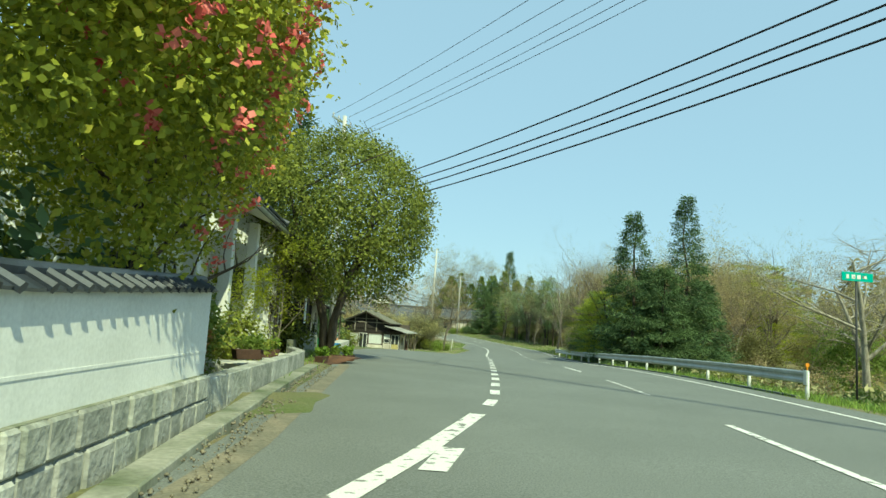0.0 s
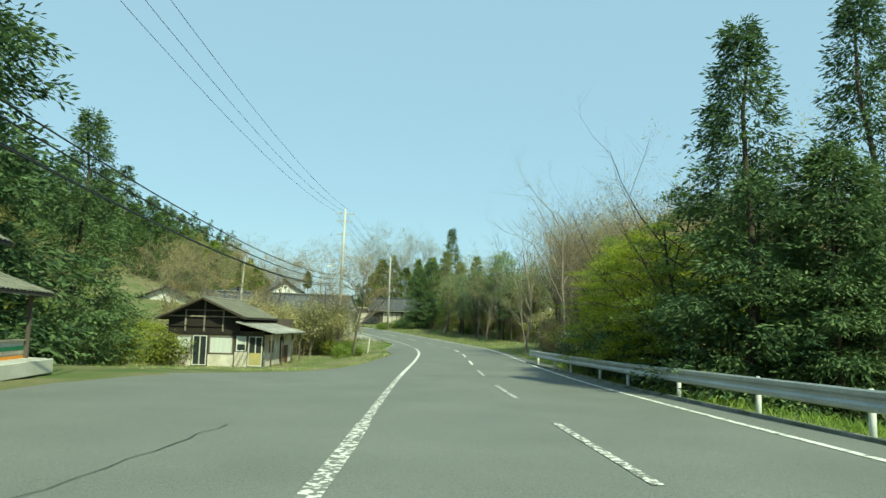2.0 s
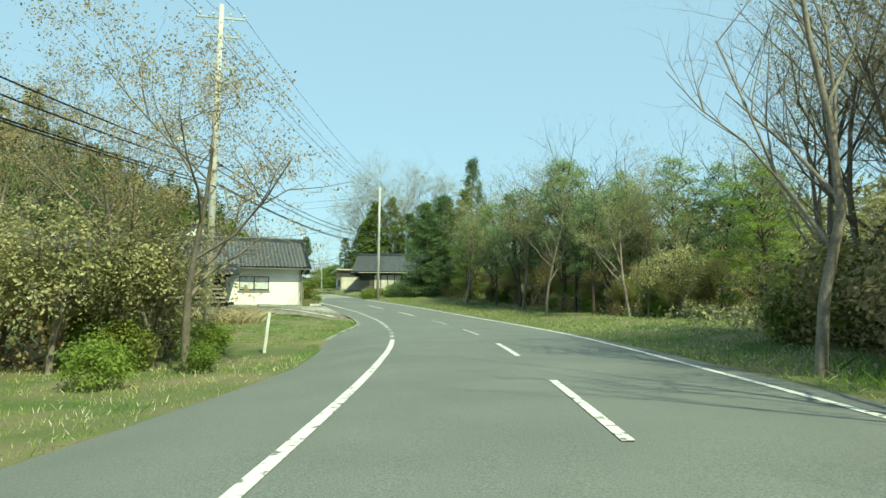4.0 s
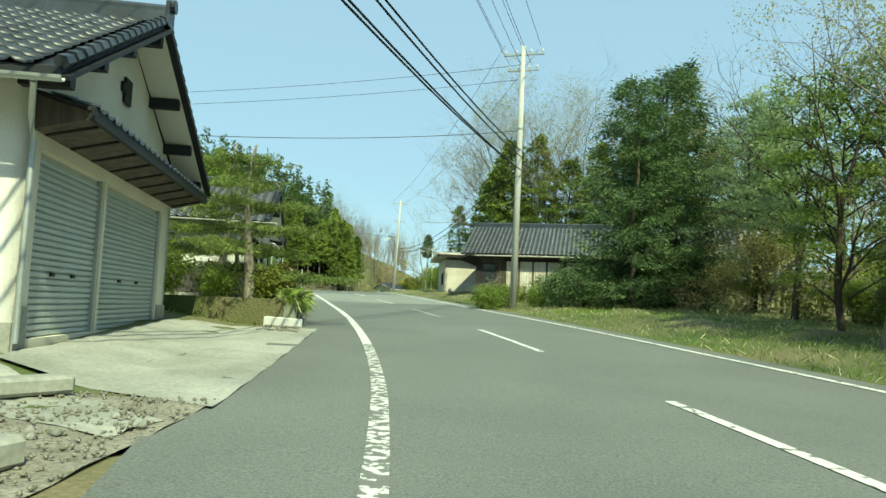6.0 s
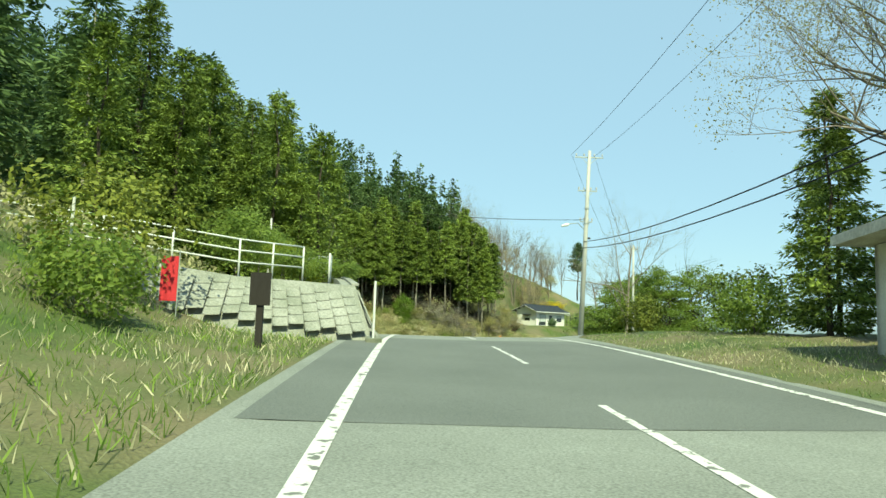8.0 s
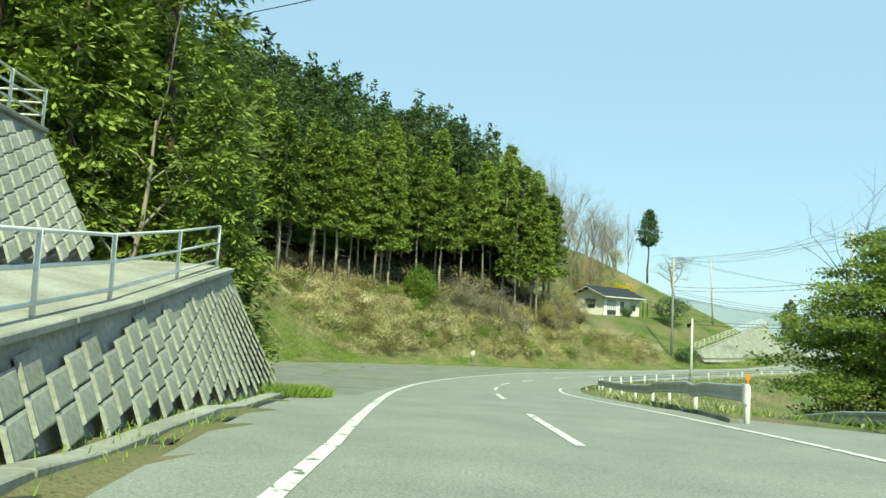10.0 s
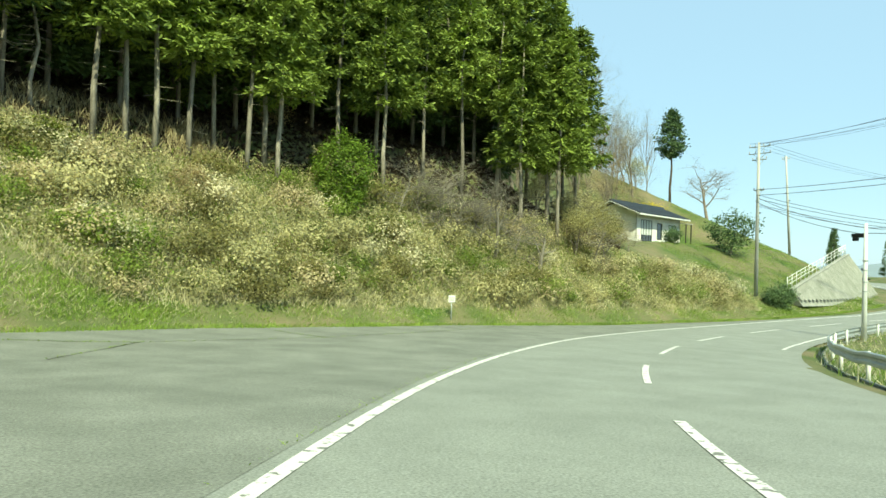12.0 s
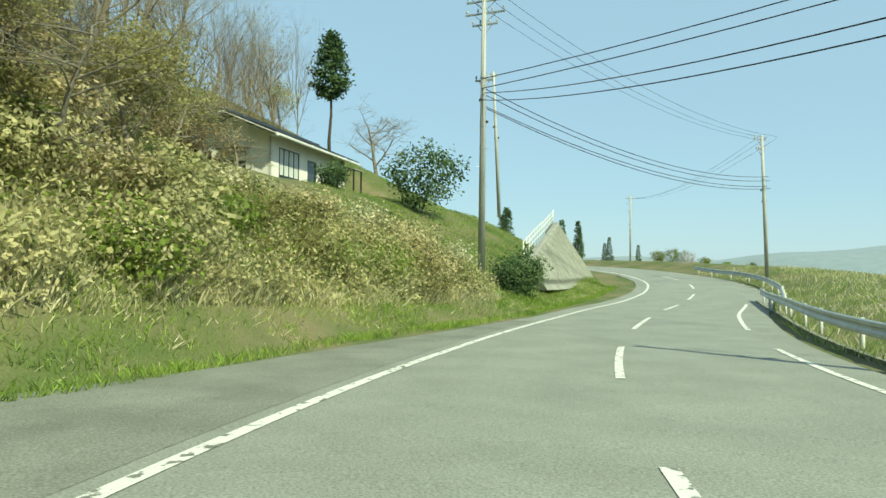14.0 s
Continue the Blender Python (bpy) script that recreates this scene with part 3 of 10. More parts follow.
paint(-60, 182, right_line, 0.15, False)
paint(182, 237, right_line, 0.15, False)
paint(262, 279, right_line, 0.15, False)
paint(284, 300, right_line, 0.15, False)

# ---------------------------------------------------------------- guard rails
def rail_profile(top=0.76, h=0.35):
    """The two-fold wave of a guard rail beam: metres out and up."""
    return [(0.0, top), (0.045, top - 0.03), (0.045, top - 0.10), (0.0, top - 0.15), (0.0, top - 0.20), (0.045, top - 0.25), (0.045, top - h + 0.03), (0.0, top - h)]


def guard_rail(points, label, post_gap=4.0, side=1.0, white=True, kerb=True, reflector=True):
    """A guard rail along points (x, y); side: which way the wave faces."""
    pts = spline([(x, y, 0) for x, y in points], 1.0)[:, :2]
    z = land(pts[:, 0], pts[:, 1])
    d = np.gradient(pts, axis=0)
    d /= np.linalg.norm(d, axis=1)[:, None]
    nrm = np.stack([-d[:, 1], d[:, 0]], 1) * side
    base = thing("guard_rail", pose(pts[0, 0], pts[0, 1], z[0]), label, "guard rail")
    o = np.array([pts[0, 0], pts[0, 1], z[0]])
    b = Build()
    prof = rail_profile()
    prof = prof + [(a - 0.012, u) for a, u in prof[::-1]]
    n = len(prof)
    rows = [(pts[i, 0] + nrm[i, 0] * (0.07 + a) - o[0], pts[i, 1] + nrm[i, 1] * (0.07 + a) - o[1], z[i] + u - o[2]) for i in range(len(pts)) for a, u in prof]
    faces = [(i * n + j, i * n + (j + 1) % n, (i + 1) * n + (j + 1) % n, (i + 1) * n + j) for i in range(len(pts) - 1) for j in range(n)]
    faces += [tuple(range(n)), tuple((len(pts) - 1) * n + j for j in range(n))]
    b.add(rows, faces)
    part("beam", b, STEEL, base, "galvanised wave-shaped steel beam")
    post = Build().tube([(0, 0, -0.3), (0, 0, 0.74)], 0.057, 10).tube([(0, 0, 0.74), (0, 0, 0.77)], [0.06, 0.03], 10)
    pm = tidy(post.mesh("post", WHITE_STEEL if white else STEEL, True))
    run = np.r_[0, np.cumsum(np.linalg.norm(np.diff(pts, axis=0), axis=1))]
    for r in np.arange(0.25, run[-1], post_gap):
        i = int(np.argmin(abs(run - r)))
        q = part("post", pm, None, base)
        q.location = (pts[i, 0] - o[0], pts[i, 1] - o[1], z[i] - o[2])
    for e in (0, len(pts) - 1):
        s = 1 if e == 0 else -1
        c = Build()
        a = [Vector((pts[e, 0] + nrm[e, 0] * (0.05 + 0.06 * math.cos(q)) - d[e, 0] * s * 0.13 * math.sin(q) - o[0], pts[e, 1] + nrm[e, 1] * (0.05 + 0.06 * math.cos(q)) - d[e, 1] * s * 0.13 * math.sin(q) - o[1], 0)) for q in np.linspace(0, math.pi, 7)]
        m = len(a)
        c.add([(p.x, p.y, z[e] - o[2] + u) for u in (0.39, 0.78) for p in a], [(j, j + 1, m + j + 1, m + j) for j in range(m - 1)] + [tuple(range(m)), tuple(range(m, 2 * m))])
        part("end_cap", c, WHITE_STEEL, base, "rounded white end cap")
    if reflector:
        i = min(3, len(pts) - 1)
        r = part("reflector", Build().tube([(0, 0, 0.74), (0, 0, 0.9)], 0.02, 6).tube([(0, -0.02, 0.92), (0, 0.02, 0.92)], 0.055, 12), ORANGE, base, "round orange reflector")
        r.location = (pts[0, 0] - o[0], pts[0, 1] - o[1], 0)
    if kerb:
        kb = Build()
        w = [(0.02, -0.2), (0.02, 0.07), (0.17, 0.07), (0.19, -0.2)]
        rows = [(pts[i, 0] + nrm[i, 0] * (0.15 + a), pts[i, 1] + nrm[i, 1] * (0.15 + a), z[i] + u) for i in range(len(pts)) for a, u in w]
        kb.add(rows, [(i * 4 + j, i * 4 + (j + 1) % 4, i * 4 + 4 + (j + 1) % 4, i * 4 + 4 + j) for i in range(len(pts) - 1) for j in range(4)] + [(0, 1, 2, 3), tuple(4 * (len(pts) - 1) + j for j in (3, 2, 1, 0))])
        tagged(part("kerb", kb, CONCRETE_MOSS), "low mossy concrete kerb under the guard rail", "kerb", kind="structure")
    return base


guard_rail([(10.5, 26.2), (11.4, 36.2), (12.0, 46.6), (12.5, 54), (13.3, 62), (14.4, 76.4)], "long galvanised guard rail on white posts beside the road")
guard_rail([(-11.4, 210.4), (-12.2, 215), (-13.6, 223), (-15.2, 231), (-16.6, 238), (-17.3, 244), (-17.1, 250), (-16.1, 256.8), (-14.2, 264.3), (-11.0, 271.9), (-6.8, 279.5), (-0.3, 289.3), (5.0, 297.5)], "galvanised guard rail curving round the inside of the bend", side=1.0)
guard_rail([(-5.6, 209.2), (-6.5, 213.5), (-7.9, 219), (-9.1, 226)], "galvanised guard rail along the side road", kerb=False)
wl = [(r[0], r[1]) for r in (at_road(s, 5.0) for s in (292, 300, 308, 318, 330))]
guard_rail(wl, "white guard rail beyond the bend", kerb=False, reflector=False)


# ---------------------------------------------------------------- utility poles and cables
def utility_pole(x, y, z, h, lean=(0, 0), arms=((0.35, 1.8, 0),), label="grey concrete utility pole with crossarms", transformer=False, turn=0.0, radius=0.17, lamp=False, mat=None):
    """arms: metres under the top, length, turn."""
    p = thing("utility_pole", pose(x, y, z, lean[0], lean[1], turn), label, "utility pole")
    part("shaft", Build().tube([(0, 0, -0.5), (0, 0, h * 0.5), (0, 0, h)], [radius, radius * 0.8, radius * 0.58], 14), mat or POLE, p, smooth=True)
    for down, long, yaw in arms:
        a = thing_part(p, "crossarm", Build().beam((-long / 2, 0.16, h - down), (long / 2, 0.16, h - down), 0.075, 0.075), STEEL, pose(0, 0, 0, 0, 0, yaw))
        part("brace", Build().beam((-long * 0.3, 0.16, h - down), (0, 0.13, h - down - 0.5), 0.03, 0.03).beam((long * 0.3, 0.16, h - down), (0, 0.13, h - down - 0.5), 0.03, 0.03), STEEL, a)
        for f in (-0.46, -0.18, 0.18, 0.46):
            part("insulator", Build().tube([(f * long, 0.16, h - down + 0.03), (f * long, 0.16, h - down + 0.10), (f * long, 0.16, h - down + 0.12), (f * long, 0.16, h - down + 0.24)], [0.02, 0.02, 0.055, 0.035], 8), INSULATOR, a)
    for u in (0.42, 0.5, 0.6, 0.68):
        part("band", Build().tube([(0, 0, h * u), (0, 0, h * u + 0.06)], radius * 0.86 + 0.012, 12), STEEL, p)
    part("cable_clamp", Build().box((-0.12, 0.1, h * 0.6), (0.12, 0.3, h * 0.6 + 0.12)), DARK_STEEL, p)
    part("cable_clamp", Build().box((-0.08, 0.1, h * 0.52), (0.3, 0.26, h * 0.52 + 0.1)), DARK_STEEL, p)
    for i in range(6):
        zz = 1.9 + i * 0.9
        if zz < h - 1.5:
            part("step_bolt", Build().tube([(0.1 * (-1) ** i, 0, zz), (0.3 * (-1) ** i, 0, zz)], 0.012, 5), STEEL, p)
    if transformer:
        t = part("transformer", Build().tube([(0.42, 0, h - 2.9), (0.42, 0, h - 2.1)], 0.26, 16).tube([(0.42, 0, h - 2.1), (0.42, 0, h - 2.0)], [0.27, 0.2], 16), STEEL, p, "grey drum transformer")
        part("bushing", Build().tube([(0.42, 0.1, h - 2.0), (0.42, 0.1, h - 1.75)], 0.04, 8).tube([(0.42, -0.1, h - 2.0), (0.42, -0.1, h - 1.75)], 0.04, 8), INSULATOR, t)
    if lamp:
        l = part("lamp_arm", Build().tube([(0, 0, h * 0.56), (-0.5, -0.3, h * 0.6), (-1.0, -0.6, h * 0.59)], 0.025, 6), STEEL, p)
        part("lamp_head", Build().tube([(-1.0, -0.6, h * 0.59), (-1.1, -0.66, h * 0.585), (-1.45, -0.86, h * 0.575)], [0.05, 0.11, 0.06], 8), WHITE_STEEL, l)
    return p


def thing_part(parent, name, build, mat, m, label=""):
    ob = part(name, build, mat, parent, label)
    ob.matrix_basis = m
    return ob


def cable(a, b, sag=0.6, r=0.012, label="black overhead power cable", n=16):
    """A hanging wire."""
    a, b = Vector(a), Vector(b)
    pts = [a.lerp(b, t) - Vector((0, 0, 4 * sag * t * (1 - t))) for t in np.linspace(0, 1, n)]
    o = pts[0]
    ob = part("overhead_cable", Build().tube([p - o for p in pts], r, 5, False), WIRE)
    ob.location = o
    return tagged(ob, label, "cable", "overhead cables")


def span(a, b, offsets, sag, r=0.011, label="thin black overhead power cable"):
    """Parallel wires between two pole tops; offsets across and up."""
    a, b = Vector(a), Vector(b)
    d = (b - a).normalized()
    s = Vector((d.y, -d.x, 0)).normalized()
    for out, up in offsets:
        cable(a + s * out + Vector((0, 0, up)), b + s * out + Vector((0, 0, up)), sag * random.uniform(0.92, 1.08), r, label)


THREE = [(-0.8, 0), (0.0, 0.05), (0.8, 0)]
LOW = [(0.1, 0), (0.2, -0.35), (0.0, -0.8), (0.25, -1.0)]
P0, P1, PA, PB, PC = (20.5, -9.0, 10.6), (-4.5, 43.0, 10.5), (2.4, 104.8, 11.0), (9.44, 150.8, 11.1), (-4.7, 202.5, 11.6)
PD, PG, PF = (-12.4, 294.7, 8.9), (16.8, 312.2, 6.8), (31.7, 363.4, 7.2)
utility_pole(*P0[:2], -1.5, 12.2)
utility_pole(P1[0], P1[1], -1.5, 12.2, arms=((0.3, 1.9, 65), (1.5, 1.2, 65)), lean=(0.0, -1.0), turn=0)
utility_pole(-6.1, 45.4, -1.5, 8.2, arms=(), label="thin leaning strut pole propping a utility pole", lean=(5.0, 9.0), radius=0.12)
utility_pole(PA[0], PA[1], -2.85, 14.1, arms=((0.5, 1.9, 5), (1.3, 1.5, 5), (2.6, 1.2, 5)), transformer=False, lamp=True, lean=(0, 1.0))
utility_pole(PB[0], PB[1], -1.1, 12.3, arms=((0.35, 1.9, -12), (1.1, 1.4, -12)), transformer=False, lamp=False, lean=(0, 0.5))
utility_pole(PC[0], PC[1], 0.0, 11.9, arms=((0.4, 1.8, 10), (2.6, 1.2, 10), (4.6, 0.8, 10)), lamp=True, lean=(0, 2.0))
utility_pole(PD[0], PD[1], -3.95, 13.0, arms=((0.35, 1.9, -35), (0.95, 2.0, -35), (1.5, 1.3, -35), (4.2, 0.9, -35)), transformer=False)
utility_pole(-6.2, 312.0, 0.1, 10.4, lean=(0, -3.0), arms=((0.3, 0.8, 0),), label="plain grey concrete pole on the grass slope", radius=0.14)
utility_pole(-10.5, 272.6, -5.95, 6.6, arms=(), label="pale steel pole with a black cable box beside the guard rail", radius=0.15, mat=WHITE_STEEL)
utility_pole(PG[0], PG[1], -4.4, 11.4, arms=((0.3, 1.6, 20), (1.1, 1.2, 20)), lean=(0, -2.5))
utility_pole(PF[0], PF[1], land1(PF[0], PF[1]), 7.6 - land1(PF[0], PF[1]), arms=((0.4, 1.9, 20), (1.3, 1.6, 20), (2.4, 1.2, 20)))
span(P0, P1, [(-0.9, 0.1), (0.0, 0.15), (0.9, 0.1), (0.5, -0.9), (-0.4, -1.2)], 1.1, 0.010)
span((P0[0], P0[1], 8.6), (P1[0], P1[1], 6.6), LOW, 1.2, 0.024, "thick black overhead telephone cable")
span(P1, PA, THREE, 1.3, 0.010)
span((P1[0], P1[1], 4.9), (PA[0], PA[1], 4.6), LOW, 1.3, 0.024, "thick black overhead telephone cable")
span(PA, PB, [(-0.9, 0.1), (0.0, 0.15), (0.9, 0.1), (-0.5, -0.8), (0.5, -0.8), (0.0, -0.75)], 0.8, 0.010)
span((PA[0], PA[1], 4.7), (PB[0], PB[1], 6.3), LOW, 0.9, 0.024, "thick black overhead telephone cable")
span(PB, PC, [(-0.8, 0), (0.8, 0)], 1.0, 0.010)
span((PB[0], PB[1], 5.7), (PC[0], PC[1], 6.0), [(0.1, 0), (0.1, -0.4)], 1.2, 0.022, "thick black overhead telephone cable")
PH = (-1.6, 246.0, 7.2)
utility_pole(PH[0], PH[1], -7.0, 14.0, arms=((0.4, 1.7, 5),), label="grey concrete utility pole below the bend")
span(PC, PH, [(-0.7, 0), (0.7, 0)], 1.2, 0.009)
span(PH, PD, THREE, 1.3, 0.009)
span(PD, PG, THREE, 1.3, 0.010)
span((PD[0], PD[1], 4.4), (PG[0], PG[1], 3.6), LOW, 1.2, 0.020, "thick black overhead telephone cable")
span(PG, PF, THREE, 1.4, 0.010)
span((PD[0], PD[1], 8.8), (8.0, 250.0, 9.6), [(-0.6, 0), (0.0, 0.1), (0.6, 0)], 1.0, 0.010)
span((PD[0], PD[1], 4.2), (-10.5, 272.6, 0.4), [(0.0, 0), (0.1, -0.35)], 0.35, 0.018, "thick black overhead telephone cable")
span((PD[0], PD[1], 4.9), (9.0, 252.0, 6.0), [(0.0, 0), (0.1, -0.5)], 0.9, 0.022, "thick black overhead telephone cable")
box = thing("cable_box", pose(-10.74, 273.0, -0.02, 0, 0, 121), "black splice box hanging on the telephone cable", "cable box")
part("case", Build().box((-0.42, -0.1, -0.12), (0.42, 0.1, 0.12)), BLACK, box, bevel=0.03)
part("drop_case", Build().box((0.05, -0.09, -0.3), (0.35, 0.09, -0.121)), BLACK, box, bevel=0.02)
span((-10.5, 272.6, 0.4), (6.0, 262.0, 1.4), [(0.0, 0), (0.0, -0.3)], 0.4, 0.018, "thick black overhead telephone cable")
# wires over the road to the houses on the hill side
cable((PB[0], PB[1], 7.2), (-3.4, 142.6, 4.7), 0.25, 0.014)
cable((PB[0], PB[1], 10.3), (-24.0, 150.0, 8.4), 0.7, 0.010)
cable((PB[0], PB[1], 9.6), (-24.0, 149.0, 7.6), 0.7, 0.010)
cable((PC[0], PC[1], 7.4), (-28.5, 217.0, 11.6), 0.5, 0.018)

# ---------------------------------------------------------------- foliage
def leaf_cloud(centres, per, spread, size, rng, flat=0.4, outward=None, long=1.7):
    """Small four-cornered leaves scattered round clump centres. Returns points and faces."""
    c = np.repeat(np.asarray(centres, float), per, axis=0)
    n = len(c)
    p = c + rng.normal(0, 1, (n, 3)) * np.asarray(spread)
    nrm = rng.normal(0, 1, (n, 3))
    nrm[:, 2] += flat * 2.0
    if outward is not None:
        o = p - np.asarray(outward)
        nrm += 1.2 * o / (np.linalg.norm(o, axis=1, keepdims=True) + 1e-6)
    nrm /= np.linalg.norm(nrm, axis=1, keepdims=True)
    a = np.cross(nrm, rng.normal(0, 1, (n, 3)))
    a /= np.linalg.norm(a, axis=1, keepdims=True) + 1e-9
    b = np.cross(nrm, a)
    s = size * rng.uniform(0.6, 1.35, (n, 1))
    v = np.stack([p - a * s * long / 2, p + b * s / 2 - a * s * 0.1, p + a * s * long / 2, p - b * s / 2 - a * s * 0.1], 1).reshape(-1, 3)
    return v, np.arange(4 * n).reshape(n, 4)


def fan_leaves(p, out, per, reach, size, rng, droop=0.25, rough=0.8, long=3.4):
    """Slender sprays fanning outward and a little down from branch points. Returns points and faces."""
    c, o = np.repeat(np.asarray(p, float), per, axis=0), np.repeat(np.asarray(out, float), per, axis=0)
    n = len(c)
    side = np.stack([-o[:, 1], o[:, 0], 0 * o[:, 0]], 1)
    q = rng.uniform(-1.25, 1.25, (n, 1))
    d = o * np.cos(q) + side * np.sin(q)
    d[:, 2] += rng.normal(-droop, 0.42, n)
    d /= np.linalg.norm(d, axis=1, keepdims=True)
    a = c + d * reach * rng.uniform(0, 1, (n, 1)) + rng.normal(0, 1, (n, 3)) * (reach * 0.3, reach * 0.3, reach * 0.26)
    up = np.array([0, 0, 1.0]) + rng.normal(0, rough, (n, 3))
    b = np.cross(up, d)
    b /= np.linalg.norm(b, axis=1, keepdims=True) + 1e-9
    s = size * rng.uniform(0.7, 1.35, (n, 1))
    v = np.stack([a, a + d * s * long * 0.5 + b * s / 2, a + d * s * long, a + d * s * long * 0.5 - b * s / 2], 1).reshape(-1, 3)
    return v, np.arange(4 * n).reshape(n, 4)


def crown_mesh(name, centres, per, spread, size, seed, mat, **kw):
    v, f = leaf_cloud(centres, per, spread, size, np.random.RandomState(seed), **kw)
    return raw_mesh(name, v, f, mat)


def cone_centres(rng, n, z0, z1, r, top_power=0.85, round_base=0.15, shell=0.55):
    """Clump centres of a conical crown, in uneven whorls."""
    t = rng.uniform(0, 1, n) ** 1.15
    wob = 0.8 + 0.35 * np.sin(t * 37 + 2 * np.sin(t * 11)) * 0.5 + rng.normal(0, 0.09, n)
    prof = np.minimum(1, (t + 0.02) / round_base) ** 0.6 * (1 - t) ** top_power
    a = rng.uniform(0, 2 * np.pi, n)
    rr = r * prof * wob * (shell + (1 - shell) * rng.uniform(0, 1, n) ** 0.5)
    z = z0 + (z1 - z0) * t - 0.16 * rr
    return np.stack([rr * np.cos(a), rr * np.sin(a), z], 1)


def ball_centres(rng, n, centre, radii, shell=0.6, lumps=0.18):
    d = rng.normal(0, 1, (n, 3))
    d /= np.linalg.norm(d, axis=1, keepdims=True)
    k = 1 + lumps * (np.sin(d[:, 0] * 5 + 1) + np.sin(d[:, 1] * 6 + 2) + np.sin(d[:, 2] * 5))[:, None] / 1.7
    r = (shell + (1 - shell) * rng.uniform(0, 1, (n, 1)) ** 0.5) * k
    return np.asarray(centre) + d * r * np.asarray(radii)


def branch_build(rng, h, r, levels=3, spread=0.55, first=0.35, kids=4, up=0.25, b=None, thin=3, droop=0.0, lean=(0, 0)):
    """A trunk that forks into limbs and twigs. Returns the mesh and the tips."""
    b = b or Build()
    tips = []

    def grow(p, d, length, rad, level):
        n = 5 if level == 0 else 3 if level < 3 else 2
        pts, rr, q, dd = [p], [rad], p, d
        for i in range(n):
            dd = (dd + Vector(rng.normal(0, 0.10 + 0.05 * level, 3)) + Vector((0, 0, up * 0.25 - droop * level * 0.1))).normalized()
            q = q + dd * length / n
            pts.append(q)
            rr.append(rad * (1 - (i + 1) / n * (0.72 if level < levels else 0.85)))
        b.tube(pts, rr, 7 if level == 0 else (5 if level == 1 else thin), False)
        if level >= levels:
            tips.append(pts[-1])
            return
        for k in range(kids + (2 if level == 0 else 0)):
            f = first + (1 - first) * (k + rng.uniform(0.1, 0.9)) / (kids + (2 if level == 0 else 0)) if level == 0 else rng.uniform(0.3, 1.0)
            i = min(int(f * n), n - 1)
            e = pts[i].lerp(pts[i + 1], f * n - i)
            az = rng.uniform(0, 2 * math.pi)
            side = Vector((math.cos(az), math.sin(az), rng.uniform(-0.2, 0.5)))
            nd = (dd * (1 - spread) + side * spread + Vector((0, 0, up * 0.4))).normalized()
            grow(e, nd, length * rng.uniform(0.42, 0.66), rr[i] * 0.55, level + 1)
        tips.append(pts[-1])

    grow(Vector((0, 0, -0.3)), Vector((lean[0], lean[1], 1)).normalized(), h, r, 0)
    return b, [tuple(t) for t in tips]


def straight_trunk(h, r, seed=0, stubs=0, z0=1.5):
    rng = np.random.RandomState(seed)
    b = Build()
    pts = [(rng.normal(0, 0.05) * i, rng.normal(0, 0.05) * i, -0.5 + (h + 0.5) * i / 5) for i in range(6)]
    b.tube(pts, [r * (1 - 0.16 * i) for i in range(6)], 9)
    for i in range(stubs):
        z = rng.uniform(z0, h * 0.7)
        a = rng.uniform(0, 6.28)
        l = rng.uniform(0.4, 1.3)
        b.tube([(0, 0, z), (math.cos(a) * l, math.sin(a) * l, z - 0.15 * l)], [0.025, 0.008], 3, False)
    return b


def plant(kind, x, y, meshes, label, category="tree", scale=1.0, turn=None, group="", sink=0.05, z=None, squash=1.0):
    """A tree or shrub of shared meshes: (part name, mesh) pairs under one thing."""
    e = new(kind)
    e.empty_display_size = 0.3
    q = random.uniform(0, 360) if turn is None else turn
    e.matrix_basis = Matrix.LocRotScale((x, y, (land1(x, y) if z is None else z) - sink), Euler((0, 0, radians(q))), (scale, scale, scale * squash))
    for nm, me in meshes:
        o = new(nm, me)
        o.parent = e
    return tagged(e, label, category, group)


def proto_conifer(seed, h, r, bare, mat, bark, n=420, per=9, size=0.30, trunk=0.16, stubs=14, spread=0.26, power=0.85, base=0.15):
    rng = np.random.RandomState(seed)
    c = cone_centres(rng, n, bare, h, r, power, base)
    cm = crown_mesh("crown", c, per, (spread, spread, spread * 0.7), size, seed, mat, outward=(0, 0, h * 0.45), flat=0.15, long=1.9)
    tm = tidy(straight_trunk(h * 0.96, trunk, seed, stubs).mesh("trunk", bark, True))
    return [("trunk", tm), ("crown", cm)]


